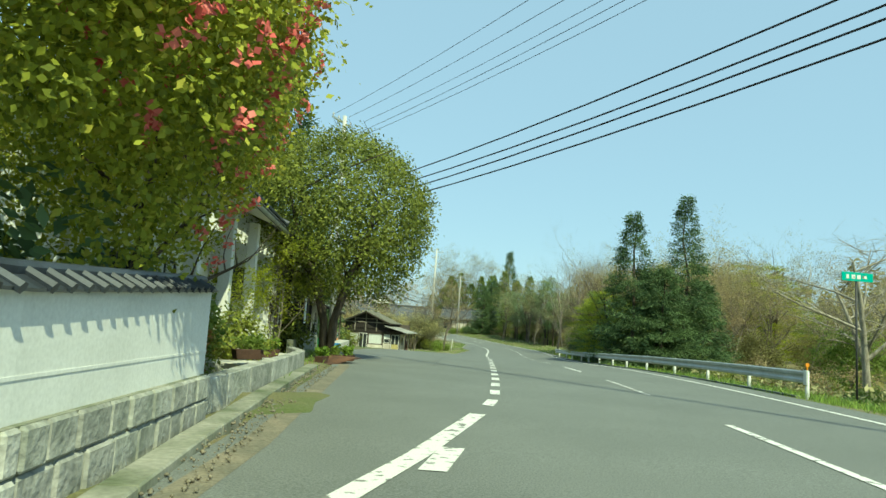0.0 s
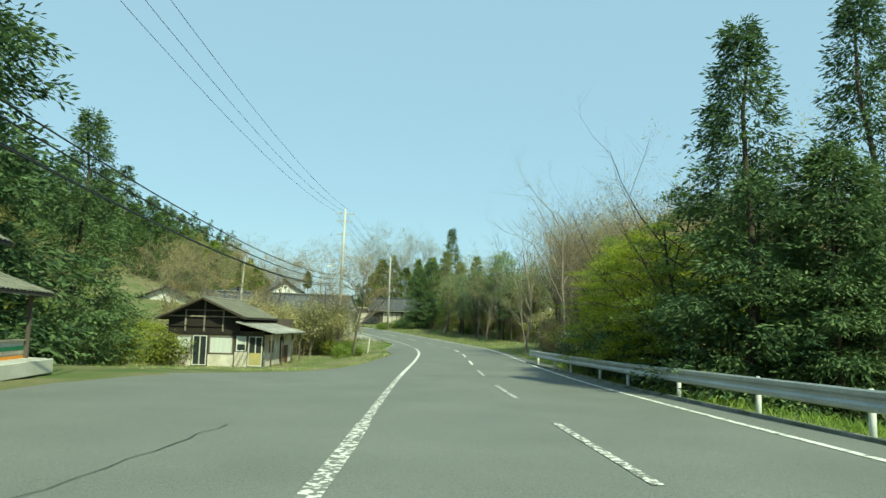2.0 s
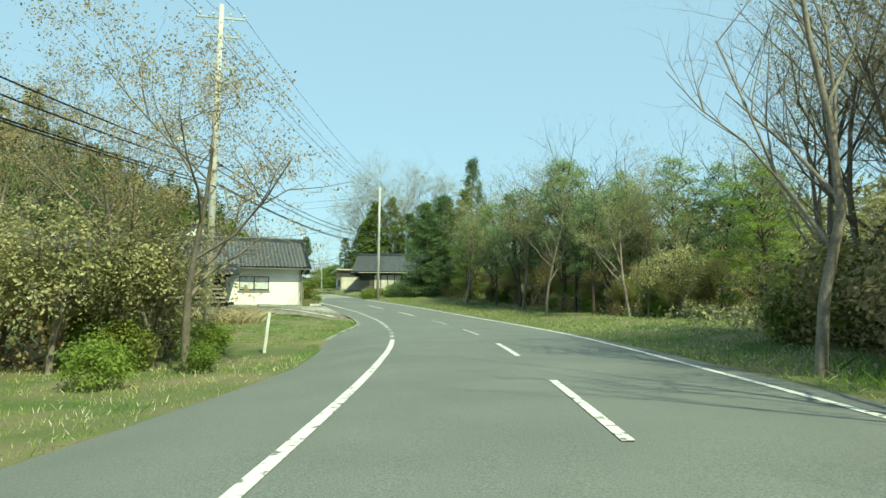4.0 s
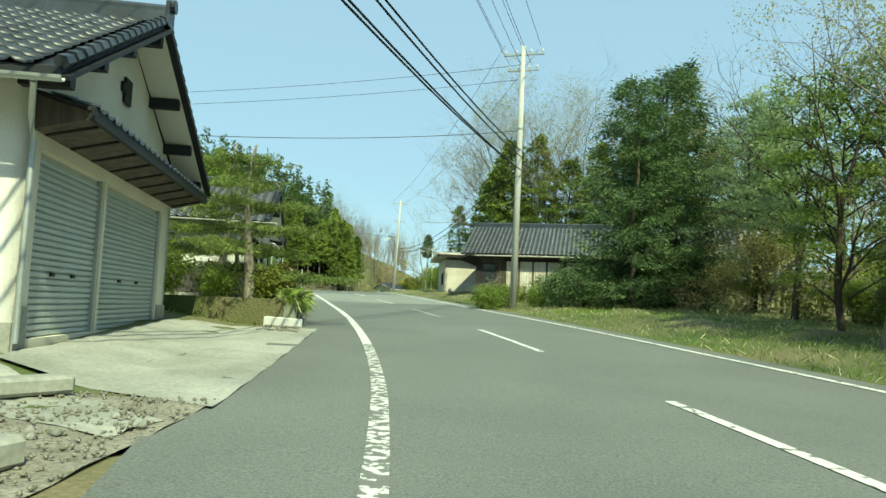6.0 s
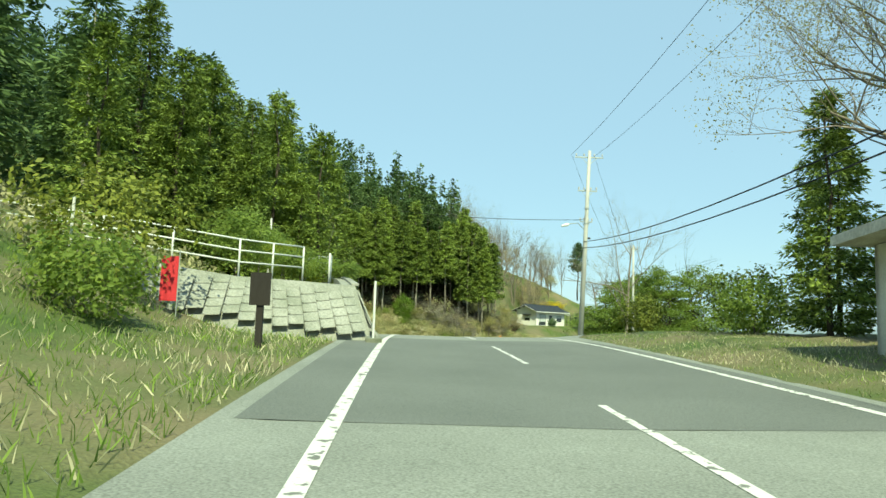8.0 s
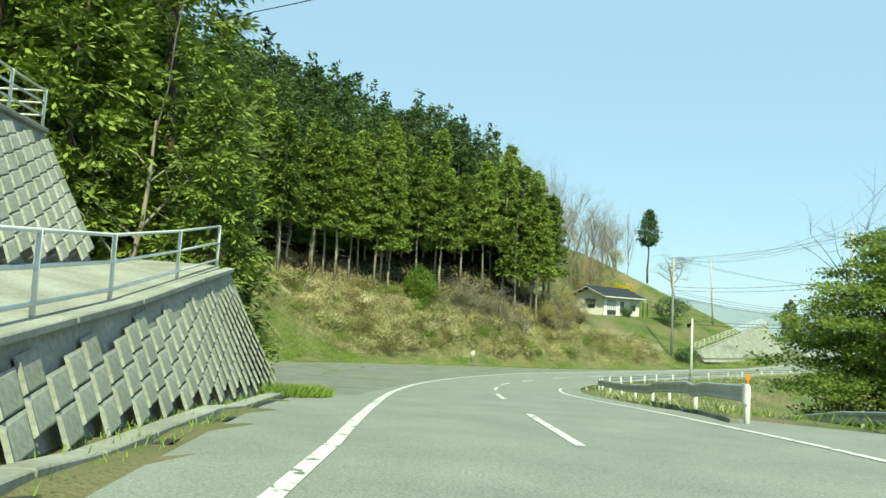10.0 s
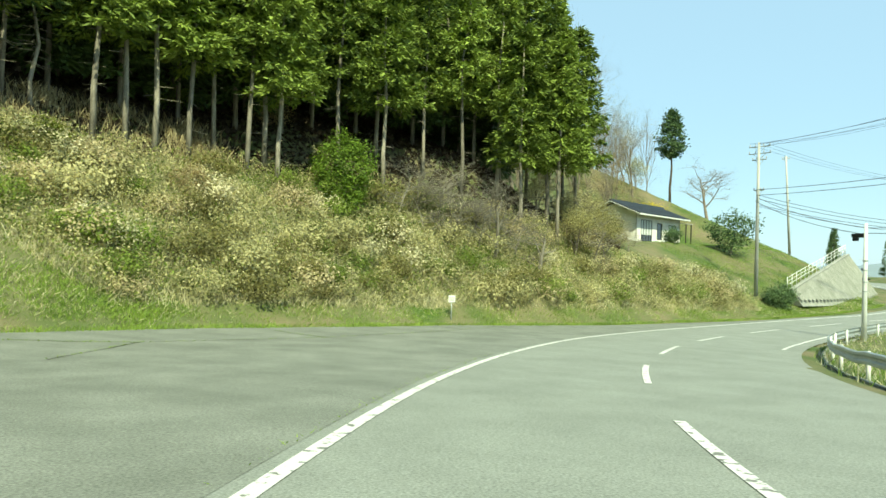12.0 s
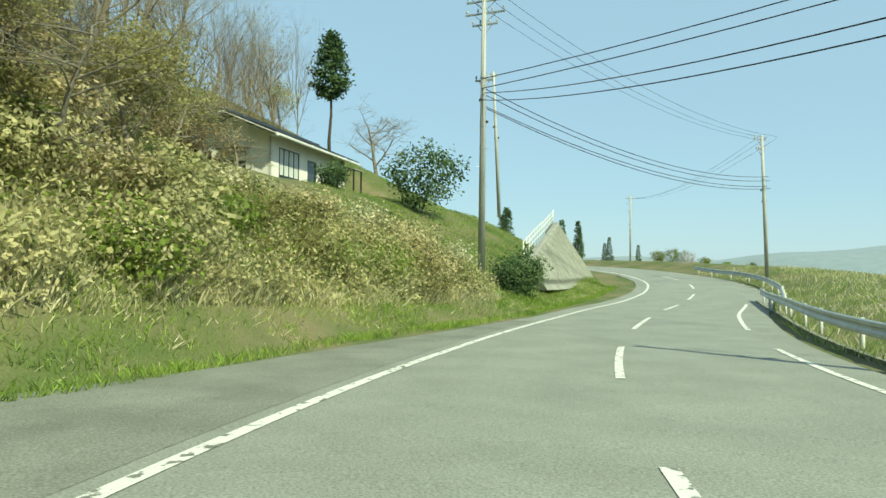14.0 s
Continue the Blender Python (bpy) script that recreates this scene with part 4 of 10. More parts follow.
def proto_whorl(seed, h, r, bare, mat, bark, branches=150, power=0.8, leaf=0.12, per=11, trunk=0.16, droop=0.12, stubs=0, reach=0.34, foot=0.10, close=2.4):
    """A conifer of uneven level branches round a straight trunk, each carrying flat drooping sprays."""
    rng = np.random.RandomState(seed)
    c, o = [], []
    for f in np.linspace(0.9, 1.0, 9):
        for a in rng.uniform(0, 6.28, 3):
            c.append((0.05 * math.cos(a), 0.05 * math.sin(a), h * f))
            o.append((math.cos(a), math.sin(a), 0))
    for i in range(branches):
        t = ((i + rng.uniform(0, 1)) / branches) ** 1.1
        length = r * min(1, (t + 0.03) / foot) ** 0.4 * (1 - t) ** power * rng.uniform(0.62, 1.1) + 0.14
        a = rng.uniform(0, 2 * np.pi)
        z = bare + (h - bare) * t
        n = 2 + int(length * close)
        for k in range(n):
            f = 0.3 + 0.7 * (k + rng.uniform(0.3, 1)) / n
            w = a + rng.normal(0, 0.13)
            c.append((math.cos(w) * length * f, math.sin(w) * length * f, z - droop * length * f + 0.12 * length * f * f))
            o.append((math.cos(w), math.sin(w), 0))
    v, q = fan_leaves(c, o, per, reach, leaf * 0.5, rng)
    return [("trunk", tidy(straight_trunk(h * 0.96, trunk, seed, stubs).mesh("trunk", bark, True))), ("crown", raw_mesh("crown", v, q, mat))]


def proto_layer(seed, h, r, mat, bark=None, tiers=34, per=54, size=0.062, low=0.2, thin=0.05, dome=0.55):
    """A broadleaved tree whose fine leaves lie in level shelves on thin ascending limbs, with gaps between."""
    rng = np.random.RandomState(seed)
    b, tips = branch_build(rng, h * 0.86, 0.016 * h, 3, 0.55, 0.15, 4, 0.3)
    c = []
    for i in range(tiers):
        t = (i + rng.uniform(0, 1)) / tiers
        z = h * (low + (1 - low) * t)
        reach = r * math.sin(math.pi * min(1, 0.22 + 0.78 * t) ** 1.15) ** dome * rng.uniform(0.45, 1.05) + 0.25
        a = i * 2.4 + rng.uniform(-0.5, 0.5)
        n = 4 + int(reach * 4)
        for k in range(n):
            f = reach * (0.35 + 0.65 * (k + rng.uniform(0, 1)) / n)
            w = a + rng.normal(0, 0.26)
            c.append((math.cos(w) * f, math.sin(w) * f, z - 0.10 * f + rng.normal(0, 0.06)))
        e = Vector((math.cos(a) * reach * 0.9, math.sin(a) * reach * 0.9, z - 0.1 * reach))
        m = Vector((0.1 * math.cos(a), 0.1 * math.sin(a), max(0.3, z - 0.5 * reach)))
        b.tube([m, m.lerp(e, 0.5) + Vector((0, 0, 0.1 * reach)), e], [0.035, 0.02, 0.007], 4, False)
    cm = crown_mesh("crown", c, per, (0.24, 0.24, thin), size, seed, mat, flat=0.9, long=1.6)
    return [("trunk", tidy(b.mesh("trunk", bark or BARK, True))), ("crown", cm)]


def proto_mass(seed, h, r, mat, low=0.22, lobes=8, clumps=36, per=7, size=0.13, bark=None, loose=0.45, flat_top=0.8):
    """A broad tree of several leafy lobes over forked twigs, with gaps between."""
    rng = np.random.RandomState(seed)
    c = []
    for i in range(lobes):
        a, q = i * 2.4 + rng.uniform(-0.4, 0.4), r * 0.62 * math.sqrt((i + 0.4) / lobes)
        z = h * (low + (flat_top - low) * (1 - 0.45 * (q / r)) * rng.uniform(0.55, 1.0)) + h * 0.05
        rr = r * rng.uniform(0.36, 0.56)
        c.append(ball_centres(rng, clumps, (q * math.cos(a), q * math.sin(a), z), (rr, rr, rr * 0.8), loose, 0.25))
    c = np.vstack(c)
    c[:, 2] = np.maximum(c[:, 2], h * low * 0.4)
    b, _ = branch_build(rng, h * 0.8, 0.02 * h, 3, 0.55, 0.15, 3, 0.3)
    cm = crown_mesh("crown", c, per, 0.17, size, seed, mat, outward=(0, 0, h * 0.35))
    return [("trunk", tidy(b.mesh("trunk", bark or TWIG, True))), ("crown", cm)]


def proto_bare(seed, h, r, levels=3, kids=5, bark=None, leaf=None, per=3, size=0.16, spread=0.5, sp=0.35, up=0.3):
    rng = np.random.RandomState(seed)
    b, tips = branch_build(rng, h, r, levels, spread, 0.3, kids, up)
    out = [("trunk", tidy(b.mesh("trunk", bark or TWIG, True)))]
    if leaf is not None:
        out.append(("crown", crown_mesh("crown", tips, per, sp, size, seed, leaf)))
    return out


def proto_bush(seed, r, h, mat, n=160, per=12, size=0.13, stem=True):
    rng = np.random.RandomState(seed)
    c = ball_centres(rng, n, (0, 0, h * 0.5), (r, r, h * 0.5), 0.5, 0.22)
    c[:, 2] = np.abs(c[:, 2])
    cm = crown_mesh("crown", c, per, 0.16, size, seed, mat, outward=(0, 0, h * 0.3))
    b, _ = branch_build(rng, h * 0.55, 0.04, 2, 0.6, 0.1, 3)
    return [("trunk", tidy(b.mesh("trunk", TWIG, True))), ("crown", cm)]


def patch_mesh(name, region, count, size, mat, seed, lift=0.1, lean=0.5, tall=2.2, blades=True, depth=0.0, clump=0.0):
    """Blades or tufts over the ground inside a test region(x, y) -> bool. region: bounds and test."""
    rng = np.random.RandomState(seed)
    (x0, x1, y0, y1), test = region
    xs, ys, got, tries = [], [], 0, 0
    k = max(8, count // 12)
    cx, cy = rng.uniform(x0, x1, k), rng.uniform(y0, y1, k)
    while got < count and tries < 24:
        tries += 1
        x, y = rng.uniform(x0, x1, count), rng.uniform(y0, y1, count)
        if clump:
            j = rng.randint(0, k, count)
            half = rng.uniform(0, 1, count) < 0.6
            x = np.where(half, cx[j] + rng.normal(0, clump, count), x)
            y = np.where(half, cy[j] + rng.normal(0, clump, count), y)
        ok = test(x, y)
        xs.append(x[ok])
        ys.append(y[ok])
        got += int(ok.sum())
    x, y = np.concatenate(xs)[:count], np.concatenate(ys)[:count]
    n = len(x)
    z = land(x, y) - 0.02
    p = np.stack([x, y, z], 1)
    s = size * rng.uniform(0.5, 1.5, (n, 1))
    if blades:
        a = rng.uniform(0, 2 * np.pi, n)
        w = np.stack([np.cos(a), np.sin(a), 0 * a], 1) * (0.006 + s * 0.03)
        tip = np.stack([rng.normal(0, lean, n), rng.normal(0, lean, n), np.ones(n)], 1) * s * tall / 2
        mid = tip * 0.55
        mid[:, 2] *= 1.15
        v = np.stack([p - w, p + w, p + mid + w * 0.7, p + tip], 1).reshape(-1, 3)
    else:
        p[:, 2] += rng.uniform(0.02, 1, n) ** 1.3 * depth
        nr = rng.normal(0, 1, (n, 3))
        nr[:, 2] += 0.5
        nr /= np.linalg.norm(nr, axis=1, keepdims=True)
        a = np.cross(nr, rng.normal(0, 1, (n, 3)))
        a /= np.linalg.norm(a, axis=1, keepdims=True)
        b = np.cross(nr, a)
        v = np.stack([p - a * s * 0.9, p + b * s * 0.4, p + a * s * 0.9, p - b * s * 0.4], 1).reshape(-1, 3)
    return raw_mesh(name, v, np.arange(4 * n).reshape(n, 4), mat)


def stuff(name, me, label, category):
    return tagged(new(name, me), label, category, kind="stuff")


# ---------------------------------------------------------------- woods on the hill
CEDARS = [proto_whorl(20 + i, h, r, bare, LEAF_CEDAR if i % 2 else LEAF_HINOKI, BARK_PALE, 180, 0.42, 0.22, 15, 0.15, 0.28, 14, 0.22, 0.06, 1.1) for i, (h, r, bare) in enumerate(((15, 2.1, 5.6), (16.5, 2.0, 6.4), (14, 2.2, 5.0), (17, 2.1, 7.0)))]
# back rows: low dark crowns added to keep the stand's interior dark
CEDARS_BACK = [proto_whorl(26 + i, h, 2.4, 1.6, LEAF_FAR, BARK_PALE, 120, 0.4, 0.28, 8, 0.15, 0.2, 0, 0.42, 0.06) for i, h in enumerate((15, 16.5))]
TALL_CYPRESS = [proto_whorl(130 + i, h, 3.0, 1.5, LEAF_HINOKI, BARK, 300, 0.42, 0.19, 13, 0.22, 0.26, 0, 0.24, 0.1, 1.4) for i, h in enumerate((17.0, 19.0))]
HINOKI_LOW = [proto_whorl(30 + i, h, r, 0.5, LEAF_HINOKI, BARK, 240, 0.5, 0.18, 13, droop=0.24, reach=0.24, close=1.4) for i, (h, r) in enumerate(((11, 2.6), (13, 2.4)))]
DARK_FIRS = [proto_whorl(34 + i, h, r, 0.6, LEAF_DARK, BARK, 230, p, 0.15, 13) for i, (h, r, p) in enumerate(((13, 2.3, 0.85), (11, 2.9, 0.6)))]
RIDGE = proto_whorl(38, 13, 2.2, 1.0, LEAF_DARK, BARK, 110, 0.8, 0.28, 9)
BARE_FINE = [proto_bare(46 + i, h, 0.13, 4, 5, TWIG, spread=0.55) for i, h in enumerate((8.0, 7.0))]
BARE = [proto_bare(40 + i, h, r, 3, 5) for i, (h, r) in enumerate(((9, 0.15), (8, 0.13), (10.5, 0.17)))]
BUDDING = [proto_bare(50 + i, h, 0.15, 4, 4, TWIG, leaf, 5, 0.05, 0.5, 0.12, 0.4) for i, (h, leaf) in enumerate(((8.5, LEAF_BUD), (7.5, LEAF_RUSSET), (9, LEAF_BUD)))]

wood_rng = random.Random(7)


def wood_spot(x, y, gap, taken):
    if any((x - a) ** 2 + (y - b) ** 2 < gap * gap for a, b in taken):
        return False
    taken.append((x, y))
    return True


# the planted stand above the bank: rows of straight trunks
taken = []
tries = 0
while len(taken) < 230 and tries < 12000:
    tries += 1
    x, y = wood_rng.uniform(-80, -26), wood_rng.uniform(228, 296)
    d = foot_distance([x], [y])[0]
    if not np.interp(y, (232, 250, 262, 268, 277), (10.5, 8.6, 8.4, 7.8, 5.0)) < d < 38 or (y > 280 and x > -31 - (y - 280) * 0.3) or d > 30 and wood_rng.random() < 0.5 or y < 238 and d < 16:
        continue
    if wood_spot(x, y, 2.35, taken):
        plant("cedar_tree", x, y, CEDARS[wood_rng.randrange(4)] if d < 11.5 else CEDARS_BACK[len(taken) % 2], "tall straight planted cedar with a bare lower trunk", "tree", wood_rng.uniform(0.85, 1.1), group="planted cedars on the bank")
for x, y in ((-46.4, 254.9), (-45.9, 256.3), (-44.2, 258.7), (-42.5, 261.2), (-41.3, 262.3), (-28.3, 282.6), (-27.9, 276.4), (-29.0, 279.2), (-30.2, 274.6), (-30.9, 281.4), (-32.4, 277.6)):
    plant("cedar_tree", x, y, CEDARS[int(y) % 4], "tall straight planted cedar with a bare lower trunk", "tree", 1.0, group="planted cedars on the bank")
DEAD_CEDAR = [[("trunk", tidy(straight_trunk(h, 0.13, 60 + i, 46, 2.0).mesh("trunk", BARK_PALE, True)))] for i, h in enumerate((8.5, 10.0))]
for i, (x, y) in enumerate(((-50.7, 248.2), (-51.0, 250.0), (-50.4, 250.7), (-48.4, 251.7), (-48.3, 253.4), (-52.6, 247.0), (-53.5, 249.5))):
    plant("dead_cedar", x, y, DEAD_CEDAR[i % 2], "dead grey cedar trunk with bare side twigs", "tree", 0.9 + 0.05 * (i % 4), group="dead cedars at the edge of the stand")
# trees behind the block wall
for x, y, k, sc in ((-30, 203, 0, 1.0), (-28.5, 209.5, 1, 0.9), (-33, 199, 2, 1.1), (-36, 206, 3, 1.1), (-39, 197, 0, 1.15), (-31, 214.5, 2, 0.95), (-42, 205, 1, 1.1), (-37.5, 215, 3, 1.0), (-35, 221, 0, 0.9), (-44, 216, 1, 1.1), (-46, 224, 2, 1.1), (-41, 227, 0, 0.8), (-33, 192, 1, 1.0), (-40, 188, 2, 1.1), (-48, 195, 3, 1.2), (-50, 208, 0, 1.2), (-47, 182, 1, 1.0)):
    plant("cypress_tree", x, y, HINOKI_LOW[k % 2] if x > -36 else CEDARS_BACK[k % 2], "dense dark green cypress on the slope behind the wall", "tree", sc * 1.15, group="cypresses behind the wall")
for x, y, k, sc in ((-28.4, 213.0, 0, 1.12), (-30.5, 208.5, 1, 1.1), (-33.5, 213.5, 0, 1.25), (-29.8, 203.8, 1, 0.9), (-34.5, 205.0, 0, 1.2), (-37.0, 200.0, 1, 1.1), (-32.0, 198.0, 0, 1.0), (-38.5, 214.0, 1, 1.15)):
    plant("cypress_tree", x, y, TALL_CYPRESS[k], "very tall leafy cypress on the slope behind the wall", "tree", sc, group="cypresses behind the wall")
plant("cypress_tree", -25.2, 211.2, HINOKI_LOW[0], "leafy yellow-green cypress beside the end of the ramp wall", "tree", 0.75)

# the far slopes as one mass of small conifers
def far_wood(name, spots, proto_seed, h, r, mat, label, n=42, per=3, size=0.9):
    vs, fs, k = [], [], 0
    for i, (x, y, z, sc) in enumerate(spots):
        rng = np.random.RandomState(proto_seed + i)
        c = cone_centres(rng, n, h * 0.12, h, r, 0.8, 0.15) * sc + (x, y, z)
        v, f = leaf_cloud(c, per, 0.38 * sc, size * sc, rng, 0.2, (x, y, z + h * 0.4), 2.2)
        vs.append(v)
        fs.append(f + k)
        k += len(v)
    stuff(name, raw_mesh(name, np.vstack(vs), np.vstack(fs), mat), label, "woods")


spots = []
t2 = list(taken)
tries = 0
while len(spots) < 1100 and tries < 26000:
    tries += 1
    x, y = wood_rng.uniform(-210, -20), wood_rng.uniform(60, 420)
    d = foot_distance([x], [y])[0]
    if d < 12 or y > 285 and x > -36 - (y - 285) * 0.25 or (d < 40 and 226 < y < 300) or d > 125 or (x > -52 and 180 < y < 230):
        continue
    if wood_spot(x, y, 4.2, t2):
        spots.append((x, y, land1(x, y) - 0.5, wood_rng.uniform(0.8, 1.15)))
far_wood("hill_woods", spots, 1000, 18.5, 3.2, LEAF_FAR, "dense dark green cedar woods covering the hill", 74, 4, 0.44)
for x, y, sc in ((-62, 342, 1.5), (-66, 352, 1.7), (-101, 384, 1.9), (-57.5, 314, 1.35)):
    plant("ridge_cedar", x, y, RIDGE, "tall pointed cedar standing over the ridge", "tree", sc, group="ridge cedars")
# leafless trees along the ridge and round the house on the slope
k = 0
for x, y in [(wood_rng.uniform(-48, -22), wood_rng.uniform(312, 352)) for _ in range(34)] + [(-36, 300), (-33, 306), (-38, 308), (-42, 298), (-31, 311), (-35, 316), (-30, 297), (-33.5, 292)]:
    if foot_distance([x], [y])[0] > 12 and (y > 318 or x < -28):
        plant("budding_tree", x, y, (BARE + BUDDING)[k % 6], "slender leafless tree with pale grey twigs", "tree", wood_rng.uniform(0.8, 1.15), group="leafless trees on the slope")
        k += 1

# ---------------------------------------------------------------- building helpers
def wall(parent, a, b, z0, z1, mat, holes=(), thick=0.16, name="wall", label=""):
    """A wall from a to b (the outer face on the right of the way), with openings (u0, u1, v0, v1)."""
    a, b = Vector((*a, 0)), Vector((*b, 0))
    d = (b - a).normalized()
    n = Vector((-d.y, d.x, 0))
    L = (b - a).length
    us = sorted({0.0, L, *[h[0] for h in holes], *[h[1] for h in holes]})
    vs = sorted({z0, z1, *[h[2] for h in holes], *[h[3] for h in holes]})
    w = Build()
    for u0, u1 in zip(us[:-1], us[1:]):
        for v0, v1 in zip(vs[:-1], vs[1:]):
            if any(h[0] - 1e-6 <= u0 and u1 <= h[1] + 1e-6 and h[2] - 1e-6 <= v0 and v1 <= h[3] + 1e-6 for h in holes):
                continue
            p = [a + d * u + n * t + Vector((0, 0, v)) for v in (v0, v1) for u, t in ((u0, 0), (u1, 0), (u1, thick), (u0, thick))]
            w.add(p, [(0, 3, 2, 1), (4, 5, 6, 7), (0, 1, 5, 4), (1, 2, 6, 5), (2, 3, 7, 6), (3, 0, 4, 7)])
    me = w.mesh(name, mat)
    bm = bmesh.new()
    bm.from_mesh(me)
    bmesh.ops.remove_doubles(bm, verts=bm.verts, dist=1e-4)
    bm.to_mesh(me)
    bm.free()
    return part(name, me, None, parent, label)


def gable_wall(parent, a, b, z0, z1, zr, mat, thick=0.16, name="gable", label="", holes=()):
    """The triangle over a wall from a to b."""
    a, b = Vector((*a, 0)), Vector((*b, 0))
    n = Vector((-(b - a).y, (b - a).x, 0)).normalized() * thick
    m = (a + b) / 2
    p = [q + o + Vector((0, 0, z)) for o in (Vector(), n) for q, z in ((a, z1), (b, z1), (m, zr))]
    return part(name, Build().add(p, [(0, 1, 2), (5, 4, 3), (0, 3, 4, 1), (1, 4, 5, 2), (2, 5, 3, 0)]), mat, parent, label)


def window(parent, a, b, u0, u1, v0, v1, frame=None, pane=None, bars=1, curtain=0.0, inset=0.07, name="window", label=""):
    """A framed sliding window set in a wall from a to b."""
    a, b = Vector((*a, 0)), Vector((*b, 0))
    d = (b - a).normalized()
    n = Vector((-d.y, d.x, 0))
    m = Matrix(((d.x, n.x, 0, a.x), (d.y, n.y, 0, a.y), (0, 0, 1, 0), (0, 0, 0, 1)))
    fb = Build()
    w = 0.05
    t0, t1 = -0.025, inset
    fb.box((u0, t0, v0), (u1, t1, v0 + w)).box((u0, t0, v1 - w), (u1, t1, v1)).box((u0, t0, v0 + w), (u0 + w, t1, v1 - w)).box((u1 - w, t0, v0 + w), (u1, t1, v1 - w))
    for i in range(bars):
        c = u0 + (u1 - u0) * (i + 1) / (bars + 1)
        fb.box((c - 0.025, 0.0, v0 + w), (c + 0.025, t1, v1 - w))
    fo = part(name, fb, frame or DARK_STEEL, parent, label)
    fo.matrix_basis = m
    for i in range(bars + 1):
        x0, x1 = u0 + (u1 - u0) * i / (bars + 1), u0 + (u1 - u0) * (i + 1) / (bars + 1)
        pn = part("pane", Build().box((x0 + 0.05, inset * 0.5, v0 + w), (x1 - 0.05, inset * 0.5 + 0.008, v1 - w)), pane or GLASS, fo)
        if curtain:
            part("curtain", Build().add(*curtain_sheet(x0 + 0.05, x1 - 0.05, v0 + w + (v1 - v0) * (1 - curtain), v1 - w, inset * 0.5 - 0.012)), CURTAIN, fo, "pale curtain behind the glass")
    return fo


def curtain_sheet(x0, x1, z0, z1, y):
    n = 14
    pts = [(x0 + (x1 - x0) * i / n, y + 0.006 * (i % 2), z) for z in (z0, z1) for i in range(n + 1)]
    return pts, [(i, i + 1, n + 2 + i, n + 1 + i) for i in range(n)]


TILE_W, TILE_L = 0.27, 0.26


def tile_shape():
    """One pantile: a roll, a pan and a thick lower edge; x across, y up the roof."""
    prof = [(0.0, 0.012), (0.045, 0.047), (0.09, 0.012), (0.18, -0.004), (0.27, 0.012)]
    v = [(x, -0.03, z + 0.024) for x, z in prof] + [(x, TILE_L, z + 0.004) for x, z in prof] + [(x, -0.03, z) for x, z in prof]
    f = [(i, i + 1, i + 6, i + 5) for i in range(4)] + [(10 + i, 11 + i, i + 1, i) for i in range(4)]
    return np.array(v), np.array(f)


def tile_mesh(name, cells, mat):
    v, f = tile_shape()
    k = len(v)
    vs = np.concatenate([v + (c * TILE_W, r * TILE_L, 0) for c, r in cells])
    fs = np.concatenate([f + k * i for i in range(len(cells))])
    return raw_mesh(name, vs, fs, mat)


def tile_slope(parent, corner, along, up, length, run, mat, singles=None):
    """Rows of pantiles over a slope from its lower corner. singles: test on column and row for tiles of their own."""
    a, u = Vector(along).normalized(), Vector(up).normalized()
    n = a.cross(u)
    m = Matrix(((a.x, u.x, n.x, corner[0]), (a.y, u.y, n.y, corner[1]), (a.z, u.z, n.z, corner[2]), (0, 0, 0, 1)))
    cols, rows = int(length / TILE_W), int(run / TILE_L)
    own = [(c, r) for c in range(cols) for r in range(rows) if singles and singles(c, r, cols, rows)][:300]
    rest = [(c, r) for c in range(cols) for r in range(rows) if (c, r) not in set(own)]
    if rest:
        o = part("tiles", tile_mesh("tiles", rest, mat), None, parent, "rows of pantiles")
        o.matrix_basis = m
        o["kind"] = "stuff"
    if own:
        me = tile_mesh("tile", [(0, 0)], mat)
        for c, r in own:
            o = part("tile", me, None, parent)
            o.matrix_basis = m @ Matrix.Translation((c * TILE_W, r * TILE_L, random.uniform(0, 0.006)))


